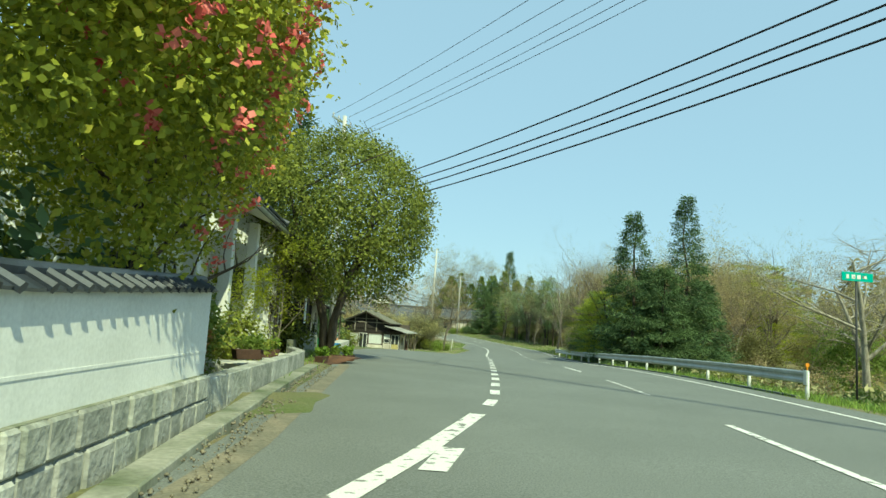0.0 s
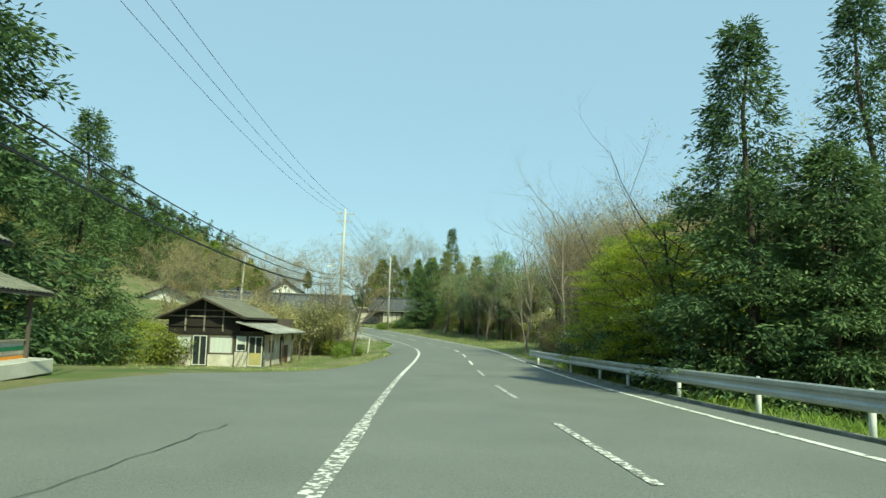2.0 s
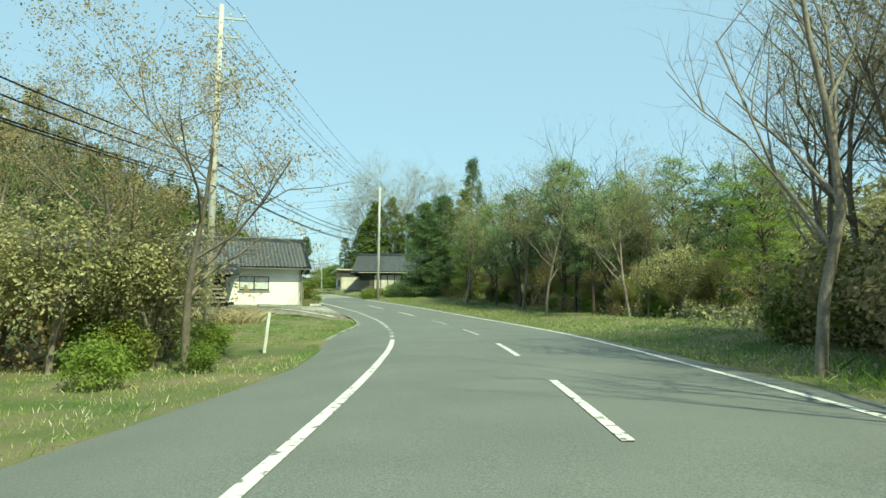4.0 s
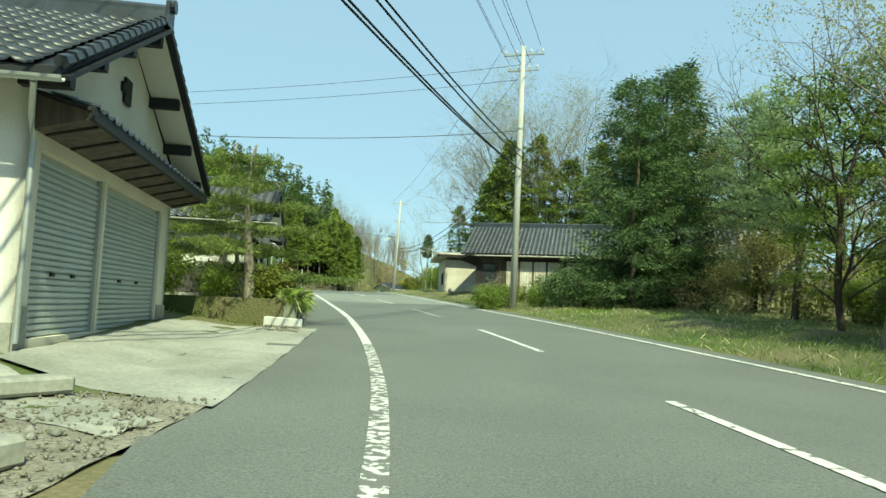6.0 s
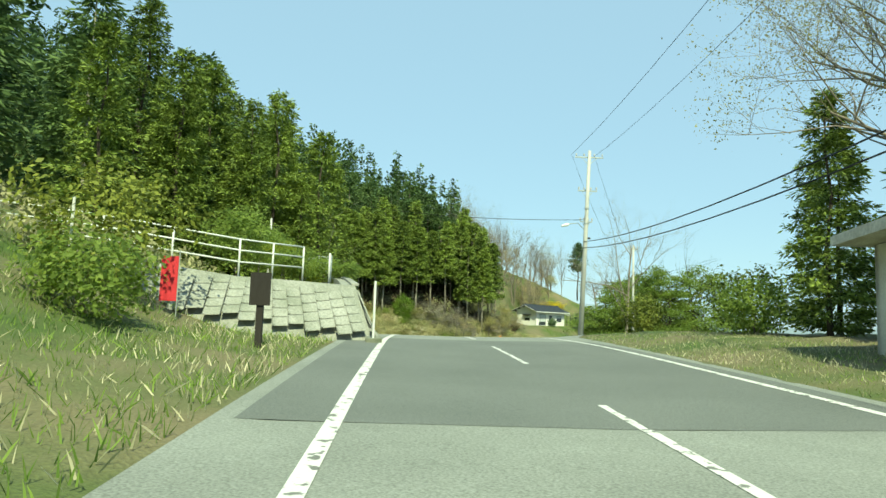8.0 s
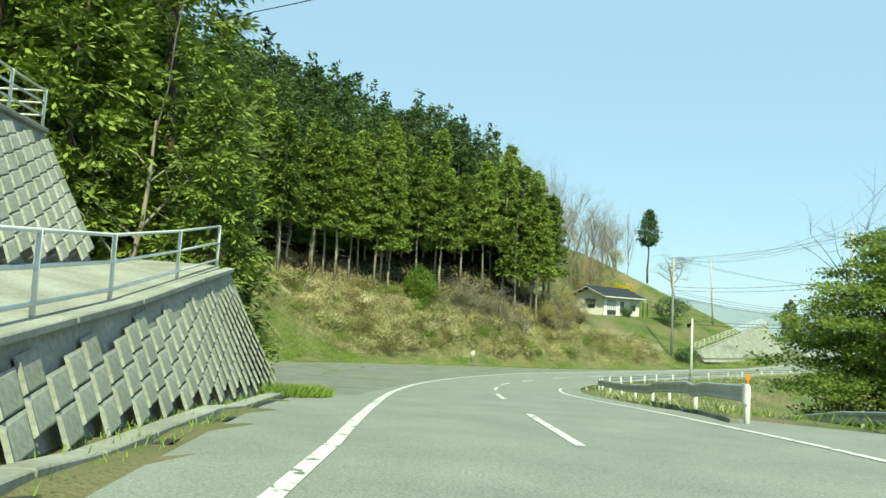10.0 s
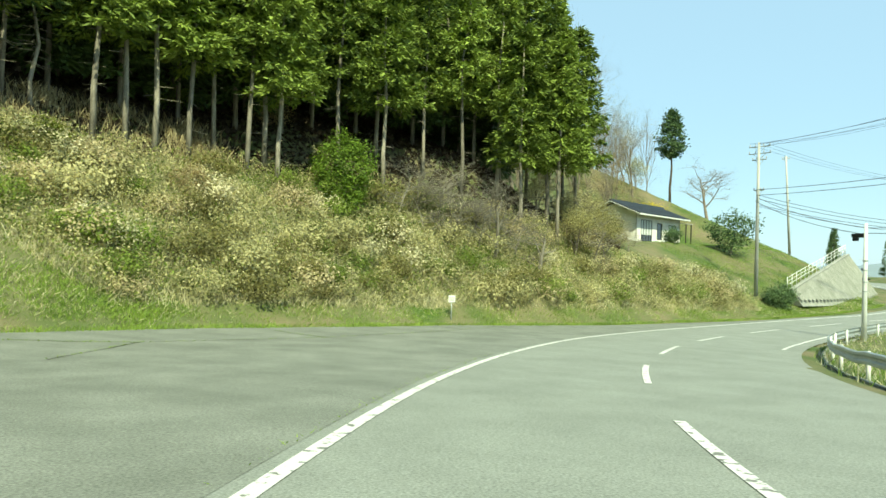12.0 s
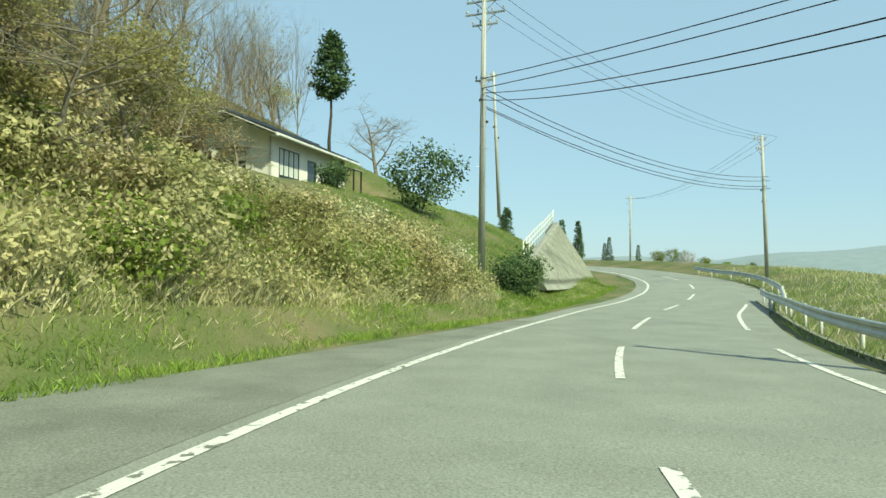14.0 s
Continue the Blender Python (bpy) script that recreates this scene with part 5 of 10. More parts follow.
def gable_roof(parent, x0, x1, y0, y1, ze, zr, mat, edge=None, thick=0.10, singles=None, ridge=True, tiles=True, ym=None, soffit=None):
    """Ridge along x from x0 to x1; eaves at y0 and y1 (all with overhang). Tiles of their own where singles says so on the y0 side."""
    ym = (y0 + y1) / 2 if ym is None else ym
    slab = Build()
    prof = [(y0, ze), (ym, zr), (y1, ze), (y1, ze - thick), (ym, zr - thick * 1.15), (y0, ze - thick)]
    slab.prism(prof, x0, x1, "x")
    roof = part("roof", slab, edge or BLACK, parent)
    if tiles:
        for sgn, ya in ((1, y0), (-1, y1)):
            run = math.hypot(ym - ya, zr - ze)
            up = (0, ym - ya, zr - ze)
            if sgn > 0:
                tile_slope(roof, (x0, ya, ze + 0.012), (1, 0, 0), up, x1 - x0, run, mat, singles)
            else:
                tile_slope(roof, (x1, ya, ze + 0.012), (-1, 0, 0), up, x1 - x0, run, mat)
    if ridge:
        rb = Build()
        for k, (w, h) in enumerate(((0.13, 0.10), (0.115, 0.17), (0.10, 0.24))):
            rb.box((x0 - 0.02 * (2 - k), ym - w, zr - 0.05 + 0.07 * k), (x1 + 0.02 * (2 - k), ym + w, zr + 0.015 + 0.07 * k))
        rb.tube([(x0 - 0.06, ym, zr + 0.2), (x1 + 0.06, ym, zr + 0.2)], 0.085, 10)
        part("ridge_tiles", rb, mat, roof, "stacked ridge tiles")
        for x in (x0, x1):
            s = 1 if x == x1 else -1
            part("ridge_end", Build().box((x - 0.03 + s * 0.05, ym - 0.17, zr - 0.1), (x + 0.03 + s * 0.05, ym + 0.17, zr + 0.3)).tube([(x + s * 0.02, ym, zr + 0.26), (x + s * 0.14, ym, zr + 0.26)], 0.11, 12), mat, roof, "round ornamental ridge end tile")
    return roof


def verge_tiles(roof, x, y0, ym, y1, ze, zr, mat):
    for ya in (y0, y1):
        n = int(math.hypot(ym - ya, zr - ze) / 0.26)
        for i in range(n):
            f0, f1 = i / n, (i + 0.95) / n
            p, q = (x, ya + (ym - ya) * f0, ze + (zr - ze) * f0 + 0.05), (x, ya + (ym - ya) * f1, ze + (zr - ze) * f1 + 0.035)
            part("verge_tile", Build().tube([p, q], [0.085, 0.07], 6), mat, roof)


def gutter(parent, a, b, drop=None, mat=None):
    a, b = Vector(a), Vector(b)
    g = Build()
    d = (b - a).normalized()
    s = d.cross(Vector((0, 0, 1)))
    prof = [(math.cos(q) * 0.06, math.sin(q) * 0.06) for q in np.linspace(math.pi, 2 * math.pi, 7)]
    prof = prof + [(x * 0.85, z * 0.85) for x, z in prof[::-1]]
    pts = [e + s * x + Vector((0, 0, z)) for e in (a, b) for x, z in prof]
    n = len(prof)
    g.add(pts, [(i, (i + 1) % n, n + (i + 1) % n, n + i) for i in range(n)])
    go = part("gutter", g, mat or DARK_STEEL, parent)
    if drop:
        part("downpipe", Build().tube([Vector(p) for p in drop], 0.035, 8), mat or DARK_STEEL, parent)
    return go


def corrugated(parent, name, a, b, z0, z1, mat, pitch=0.12, depth=0.03, label=""):
    """An upright corrugated sheet between two points."""
    a, b = Vector((*a, 0)), Vector((*b, 0))
    d = (b - a).normalized()
    n = Vector((-d.y, d.x, 0))
    k = max(2, int((b - a).length / pitch * 4))
    pts = []
    for i in range(k + 1):
        q = a + (b - a) * i / k + n * depth * 0.5 * math.sin(i * math.pi / 2)
        pts.append(q)
    v = [p + Vector((0, 0, z)) + n * t for t in (0, 0.004) for z in (z0, z1) for p in pts]
    m = k + 1
    f = [(i, i + 1, m + i + 1, m + i) for i in range(k)] + [(2 * m + i + 1, 2 * m + i, 3 * m + i, 3 * m + i + 1) for i in range(k)]
    return part(name, Build().add(v, f), mat, parent, label, smooth=False)


def planks(parent, a, b, z0, z1, mat, width=0.16, level=True, name="plank", thick=0.022):
    """Boards over a wall face, each one a piece."""
    a, b = Vector((*a, 0)), Vector((*b, 0))
    d = (b - a).normalized()
    n = Vector((-d.y, d.x, 0))
    L = (b - a).length
    if level:
        k = int((z1 - z0) / width)
        for i in range(k):
            p = Build().box((0, -thick, 0), (L, 0, width * 0.94))
            o = part(name, p, mat, parent)
            o.matrix_basis = Matrix(((d.x, n.x, 0, a.x), (d.y, n.y, 0, a.y), (0, 0, 1, z0 + i * width), (0, 0, 0, 1)))
    else:
        k = int(L / width)
        me = tidy(Build().box((0, -thick, 0), (width * 0.94, 0, z1 - z0)).mesh(name, mat))
        for i in range(k):
            o = part(name, me, None, parent)
            q = a + d * (i * width)
            o.matrix_basis = Matrix(((d.x, n.x, 0, q.x), (d.y, n.y, 0, q.y), (0, 0, 1, z0 + random.uniform(-0.01, 0.01)), (0, 0, 0, 1)))


# ---------------------------------------------------------------- first house, its garden wall and kerb
def garden_wall():
    w = thing("garden_wall", pose(0, 0, 0), "white plastered garden wall on a stone base with a tiled coping", "garden wall")
    line = [(-2.2, -3.0), (-2.86, 11.6), (-3.02, 15.8), (-6.8, 16.4)]
    for (ax, ay), (bx, by) in zip(line[:-1], line[1:]):
        d = Vector((bx - ax, by - ay, 0))
        L = d.length
        q = math.degrees(math.atan2(d.y, d.x))
        m = pose(ax, ay, -1.45, 0, 0, q)
        rise = lambda u: float(np.clip(-0.16 + 0.048 * (ay + u * d.y / L - 10.9), -0.24, 0.24))

        def lift(b):
            b.v = [(x, y, z + (rise(x) if z > 1.0 else 0)) for x, y, z in b.v]
            return b

        o = part("plaster", lift(Build().box((0, -0.11, 0.55), (L, 0.11, 1.46))), PLASTER, w, "white lime plaster with shallow bands", m=m)
        part("band", Build().box((0, -0.116, 0.80), (L, -0.10, 0.825)).box((0, -0.116, 1.30), (L, -0.10, 1.32)), PLASTER, o)
        c = part("coping", lift(Build().prism([(-0.19, 1.45), (0, 1.55), (0.19, 1.45), (0.16, 1.43), (-0.16, 1.43)], 0, L, "x")), TILE, w, "dark tiled coping", m=m)
        part("ridge_tiles", lift(Build().tube([(0, 0, 1.56), (L, 0, 1.56)], 0.055, 8)), TILE, c)
        n = int(L / 0.25)
        me = tidy(Build().tube([(0, -0.215, 1.455), (0, -0.04, 1.55)], [0.04, 0.035], 6).mesh("tile", TILE))
        for i in range(n):
            part("tile", me, None, c, m=Matrix.Translation((0.12 + i * 0.25, 0, rise(0.12 + i * 0.25))))
        # stone base: two courses of uneven blocks
        rng = random.Random(int(L * 10))
        for row in range(2):
            x = -0.2 * row
            while x < L:
                bw = rng.uniform(0.36, 0.56)
                b = Build().box((max(x, 0) + 0.012, -0.19 - rng.uniform(0, 0.03), row * 0.28 - 0.05 * (row == 0)), (min(x + bw, L) - 0.012, 0.15, row * 0.28 + 0.266))
                if min(x + bw, L) - max(x, 0) > 0.1:
                    part("stone", b, STONE, w, bevel=0.022, m=m)
                x += bw
        part("mortar", Build().box((0, -0.165, -0.1), (L, 0.13, 0.55)), CONCRETE_MOSS, w, m=m)
    return w


garden_wall()


def curb_run(points, w, h, mat, label, name="kerb", gap=0.0, length=1.2, category="kerb"):
    """Kerb stones end to end, each a piece."""
    k = thing(name, pose(*points[0][:2], 0), label, category, kind="structure")
    o = Vector((*points[0][:2], 0))
    p = spline([(x, y, 0) for x, y in points], length)
    for a, b in zip(p[:-1], p[1:]):
        a3, b3 = (Vector((q[0], q[1], land1(q[0], q[1]) + h / 2 - 0.1)) for q in (a, b))
        d = (b3 - a3).normalized() * 0.008
        part("kerb_stone", Build().beam(a3 + d - o, b3 - d - o, w, h + 0.2), mat, k, bevel=0.015)
    return k


curb_run([(-1.4, -2), (-2.42, 12.4), (-2.62, 16.0), (-2.8, 21.0), (-2.95, 25.5)], 0.28, 0.08, CONCRETE_MOSS, "mossy concrete kerb below the garden wall")
curb_run([(-3.08, 16.0), (-3.06, 18.5), (-3.1, 22.0), (-3.25, 25.2), (-3.8, 27.0)], 0.22, 0.42, STONE, "low stone edging of the front garden", "stone_edging", category="stone edging")
road_strip("gutter_strip", (-10, 27), lambda s: paved_left(s) + 0.2, lambda s: paved_left(s) + 0.5, 0.006, SAND, 1)
tagged(scene.objects["gutter_strip"], "pale sandy concrete gutter strip", "gutter", kind="structure")
for nm, x0, y0, s0 in (("terrace", -6.2, 24.2, 1),):
    tagged(part("terrace", Build().box((-6.3, 22.0, -1.6), (-3.55, 27.4, -1.16)), CONCRETE_PALE, bevel=0.02), "pale concrete terrace before the first house", "terrace", kind="structure")


def first_house():
    h = thing("house", pose(-4.5, 27.3, -1.2, 0, 0, 2), "white plastered house with a tiled hipped porch roof", "house")
    # local: x towards the road, y away along the road
    fr, to = (-1.9, -8.5), (-1.9, 0.2)
    holes = [(4.2, 5.6, 0.0, 2.2), (6.4, 7.5, 0.15, 2.1), (1.2, 2.8, 0.9, 2.1)]
    wall(h, fr, to, -0.2, 3.2, PLASTER, holes)
    window(h, fr, to, 4.2, 5.6, 0.0, 2.2, DARK_STEEL, bars=1, curtain=0.7)
    window(h, fr, to, 6.4, 7.5, 0.15, 2.1, DARK_STEEL, bars=0, curtain=0.9)
    window(h, fr, to, 1.2, 2.8, 0.9, 2.1, DARK_STEEL, bars=1)
    wall(h, (-1.9, 0.2), (-8.0, 0.2), -0.2, 3.2, PLASTER)
    wall(h, (-8.0, -8.5), (-1.9, -8.5), -0.2, 3.2, PLASTER)
    for y in (-6.2, -3.4, -0.5):
        part("porch_post", Build().box((-0.72, y - 0.14, -0.2), (-0.44, y + 0.14, 3.6)), PLASTER, h, "white square porch post", bevel=0.015)
    r = Build().prism([(0.1, 3.75), (-1.9, 4.55), (-1.9, 4.42), (0.1, 3.62)], -9.3, 0.7, "y")
    roof = part("porch_roof", r, SOFFIT, h)
    tile_slope(roof, (0.1, -9.3, 3.77), (0, 1, 0), (-2.0, 0, 0.8), 10.0, 2.15, TILE, lambda c, rr, cols, rows: c > cols - 22)
    verge = Build().tube([(0.16, 0.72, 3.82), (-1.9, 0.72, 4.66)], 0.10, 8)
    part("verge_tiles", verge, TILE, roof)
    part("fascia", Build().box((0.06, -9.3, 3.55), (0.14, 0.7, 3.70)), BLACK, roof)
    up = part("main_roof", Build().prism([(-1.9, 4.55), (-5.4, 5.9), (-9.0, 4.55), (-9.0, 4.4), (-5.4, 5.75), (-1.9, 4.4)], -9.3, 0.3, "y"), BLACK, h)
    tile_slope(up, (-1.9, -9.3, 4.57), (0, 1, 0), (-3.5, 0, 1.35), 9.6, 3.75, TILE)
    part("upper_wall", Build().box((-8.0, -8.4, 3.2), (-2.0, 0.1, 4.5)), PLASTER, h)
    gutter(h, (0.17, -9.2, 3.56), (0.17, 0.6, 3.56), None, STEEL)
    an = thing("outhouse", pose(-4.75, 29.0, -0.6, 0, 0, 3), "white plastered outhouse with an old dark board front beside the house", "outhouse")
    holes = [(0.7, 2.2, -0.1, 1.8), (3.2, 5.0, -0.75, 1.7), (5.8, 7.0, 0.1, 1.7), (8.0, 10.4, -0.75, 1.7)]
    wall(an, (0, 0), (0, 11.4), -0.95, 3.0, WOOD_OLD, holes, label="weathered dark board front")
    for q, c in zip(holes, (0.85, 0.3, 0.9, 0.6)):
        window(an, (0, 0), (0, 11.4), *q, WOOD_DARK, bars=1, curtain=c, name="window" if q[2] > -0.5 else "sliding_door")
    part("base_wall", Build().box((0.35, 1.0, -0.95), (0.55, 10.8, -0.25)), CONCRETE_MOSS, an, "stained low concrete wall before the old front")
    for y in (2.6, 5.4, 7.5, 11.2):
        part("post", Build().box((0.02, y - 0.06, -0.9), (0.14, y + 0.06, 2.7)), WOOD_DARK, an)
    part("pent_roof", Build().prism([(1.1, 2.05), (0.0, 2.4), (0.0, 2.32), (1.1, 1.97)], 2.4, 11.6, "y"), TIN, an, "grey sheet pent roof along the old front")
    wall(an, (0, 11.4), (-4.2, 11.4), -0.95, 3.0, WOOD_OLD)
    wall(an, (-4.2, 0), (0, 0), -0.95, 3.0, PLASTER, [(2.5, 3.5, 0.9, 1.9)])
    window(an, (-4.2, 0), (0, 0), 2.5, 3.5, 0.9, 1.9, DARK_STEEL)
    gable_wall(an, (-4.2, 0), (0.0, 0), 0, 3.0, 4.2, PLASTER)
    rf = Build().prism([(0.5, 2.95), (-2.1, 4.35), (-4.7, 2.95), (-4.7, 2.83), (-2.1, 4.23), (0.5, 2.83)], -0.5, 11.8, "y")
    ro = part("roof", rf, BLACK, an)
    tile_slope(ro, (0.5, -0.5, 2.97), (0, 1, 0), (-2.6, 0, 1.4), 12.2, 2.9, TILE)
    part("eave_beam", Build().beam((0.05, -0.1, 2.75), (0.05, 11.4, 2.75), 0.14, 0.14), WOOD_DARK, an)
    mast = thing("aerial", pose(-6.6, 27.0, 4.3), "metal television aerial on the roof", "aerial")
    part("mast", Build().tube([(0, 0, -1.2), (0, 0, 1.6)], 0.02, 6), STEEL, mast)
    for z, n in ((1.5, 5), (1.1, 4)):
        part("boom", Build().tube([(-0.7, 0, z), (0.7, 0, z)], 0.012, 5), STEEL, mast)
        for i in range(n):
            x = -0.65 + 1.3 * i / (n - 1)
            part("element", Build().tube([(x, -0.3, z), (x, 0.3, z)], 0.007, 4), STEEL, mast)


first_house()


def planter(x, y, z, w, d, h, plant_mat, seed, label="brown oblong planter with small garden plants", turn=0.0):
    p = thing("planter", pose(x, y, z, 0, 0, turn), label, "planter", "planters")
    part("trough", Build().add([(-w / 2 * s, -d / 2 * s, u) for s, u in ((0.85, 0), (1, h))] + [(w / 2 * s, -d / 2 * s, u) for s, u in ((0.85, 0), (1, h))] + [(w / 2 * s, d / 2 * s, u) for s, u in ((0.85, 0), (1, h))] + [(-w / 2 * s, d / 2 * s, u) for s, u in ((0.85, 0), (1, h))], [(0, 2, 4, 6), (0, 1, 3, 2), (2, 3, 5, 4), (4, 5, 7, 6), (6, 7, 1, 0), (1, 7, 5, 3)]), POT, p, bevel=0.01)
    rng = np.random.RandomState(seed)
    c = rng.uniform(-1, 1, (24, 3)) * (w * 0.42, d * 0.35, 0.10) + (0, 0, h + 0.12)
    part("foliage", crown_mesh("foliage", c, 9, 0.05, 0.07, seed, plant_mat), None, p)


for i, (x, y, w, m) in enumerate(((-3.0, 27.6, 0.62, LEAF_FRESH), (-2.75, 29.2, 0.5, LEAF_SHRUB), (-2.45, 29.7, 0.5, LEAF_FRESH), (-4.0, 24.6, 0.7, LEAF_FRESH), (-3.75, 21.6, 0.62, LEAF_SHRUB))):
    zz = -1.42 if i < 3 else (-1.16 if i == 3 else -1.05)
    planter(x, y, land1(x, y) if i < 3 else zz, w, 0.24, 0.2, m, 200 + i, turn=80 - 10 * i)
rs = thing("rusty_sheet", pose(-2.75, 28.2, -1.42, 0, 0, 62), "bent rusty iron sheet lying on the roadside", "scrap sheet")
part("sheet", Build().add([(x, y, 0.10 + 0.09 * math.sin(x * 2.2) + 0.02 * y + t) for t in (0, 0.012) for y in (-0.45, 0.45) for x in np.linspace(-0.9, 0.9, 9)], [(i, i + 1, i + 10, i + 9) for i in range(8)] + [(18 + i + 9, 18 + i + 10, 18 + i + 1, 18 + i) for i in range(8)] + [(0, 18, 26, 8)]), RUST, rs)


# ---------------------------------------------------------------- old shop with two tiled roofs
def old_shop():
    h = thing("old_shop", pose(-5.75, 59.0, -1.9, 0, 0, 2.5), "old wooden roadside shop with two grey tiled roofs", "shop")
    # local: y runs back towards the start, x to the left is inwards
    wall(h, (-1.6, -15.0), (-1.6, 0.0), 0, 4.1, PALE_SHED, [(1.0, 4.2, 0.4, 2.3), (6.0, 8.2, 0.5, 2.3), (10.0, 12.6, 0.9, 2.3)], name="wall", label="stained pale plaster wall")
    for u0, u1, v0, v1, c in ((1.0, 4.2, 0.4, 2.3, 0.5), (6.0, 8.2, 0.5, 2.3, 0.0), (10.0, 12.6, 0.9, 2.3, 0.6)):
        window(h, (-1.6, -15.0), (-1.6, 0.0), u0, u1, v0, v1, WOOD_DARK, bars=1, curtain=c)
    wall(h, (-1.6, 0.0), (-8.0, 0.0), 0, 4.1, WOOD_OLD)
    wall(h, (-8.0, -15.0), (-1.6, -15.0), 0, 4.1, PALE_SHED)
    part("upper_band", Build().box((-1.62, -15.0, 3.1), (-1.56, 0.0, 4.1)), WOOD_DARK, h)
    pent = part("pent_roof", Build().prism([(0.35, 2.42), (-1.6, 3.15), (-1.6, 3.05), (0.35, 2.32)], -15.6, 0.7, "y"), WOOD_OLD, h)
    tile_slope(pent, (0.35, -15.6, 2.44), (0, 1, 0), (-1.95, 0, 0.73), 16.3, 2.05, TILE_OLD, lambda c, r, cols, rows: r < 3)
    rf = part("roof", Build().prism([(-0.9, 3.98), (-4.8, 6.0), (-8.7, 3.98), (-8.7, 3.86), (-4.8, 5.88), (-0.9, 3.86)], -15.8, 0.6, "y"), WOOD_DARK, h)
    tile_slope(rf, (-0.9, -15.8, 4.0), (0, 1, 0), (-3.9, 0, 2.02), 16.4, 4.35, TILE_OLD)
    tile_slope(rf, (-8.7, 0.6, 4.0), (0, -1, 0), (3.9, 0, 2.02), 16.4, 4.35, TILE_OLD)
    part("ridge_tiles", Build().box((-4.95, -15.8, 5.95), (-4.65, 0.6, 6.2)).tube([(-4.8, -15.8, 6.24), (-4.8, 0.6, 6.24)], 0.09, 8), TILE_OLD, rf)
    gable_wall(h, (-8.0, -15.0), (-1.6, -15.0), 0, 4.1, 5.85, PALE_SHED)
    gable_wall(h, (-1.6, 0.0), (-8.0, 0.0), 0, 4.1, 5.85, WOOD_OLD)
    for y in (-14.6, -11.2, -7.6, -4.0, -0.2):
        part("post", Build().box((0.0, y - 0.05, 0), (0.1, y + 0.05, 2.4)), WOOD_OLD, h)
    # counter with painted stripes
    for y0, y1 in ((-11.0, -7.7), (-7.5, -4.1), (-3.9, -0.3)):
        c = part("counter_panel", Build().box((-0.05, y0, 0.12), (-0.01, y1, 0.98)), CONCRETE_PALE, h)
        for k, (mat, z) in enumerate(((RUBBER_GREEN, 0.72), (ORANGE, 0.45), (BLUE, 0.2), (WOOD_PALE, 0.60))):
            part("stripe", Build().box((-0.015, y0, z), (0.012, y1, z + 0.11)), mat, c)
        part("rail", Build().box((-0.12, y0, 0.98), (0.06, y1, 1.03)), WOOD_PALE, c)
    part("floor_slab", Build().box((-1.6, -15.2, -0.35), (0.35, 0.1, 0.06)), CONCRETE, h)
    return h


old_shop()
tagged(part("shop_apron", Build().prism([(-6.2, 43.2), (-4.6, 44.6), (-4.9, 58.8), (-6.0, 59.4)], -1.85, -1.43, "z"), CONCRETE_PALE, bevel=0.02), "pale concrete step before the old shop", "step", kind="structure")


def crate(x, y, z, w, d, h, mat, label, turn=0):
    c = thing("crate", pose(x, y, z, 0, 0, turn), label, "crate", "crates by the pole")
    part("base", Build().box((-w / 2, -d / 2, 0), (w / 2, d / 2, 0.03)), mat, c)
    for s in (-1, 1):
        part("side", Build().box((-w / 2, s * d / 2 - 0.015, 0), (w / 2, s * d / 2 + 0.015, h)), mat, c, bevel=0.005)
        part("side", Build().box((s * w / 2 - 0.015, -d / 2, 0), (s * w / 2 + 0.015, d / 2, h)), mat, c, bevel=0.005)


crate(-4.3, 42.2, land1(-4.3, 42.2), 0.6, 0.45, 0.32, BLUE, "blue plastic crate beside the utility pole", 20)
crate(-4.7, 43.0, land1(-4.7, 43.0), 0.6, 0.45, 0.32, BLUE, "blue plastic crate beside the utility pole", 50)
crate(-5.3, 42.0, land1(-5.3, 42.0), 0.7, 0.45, 0.5, RUBBER_GREEN, "green plastic crate with odds and ends", 10)


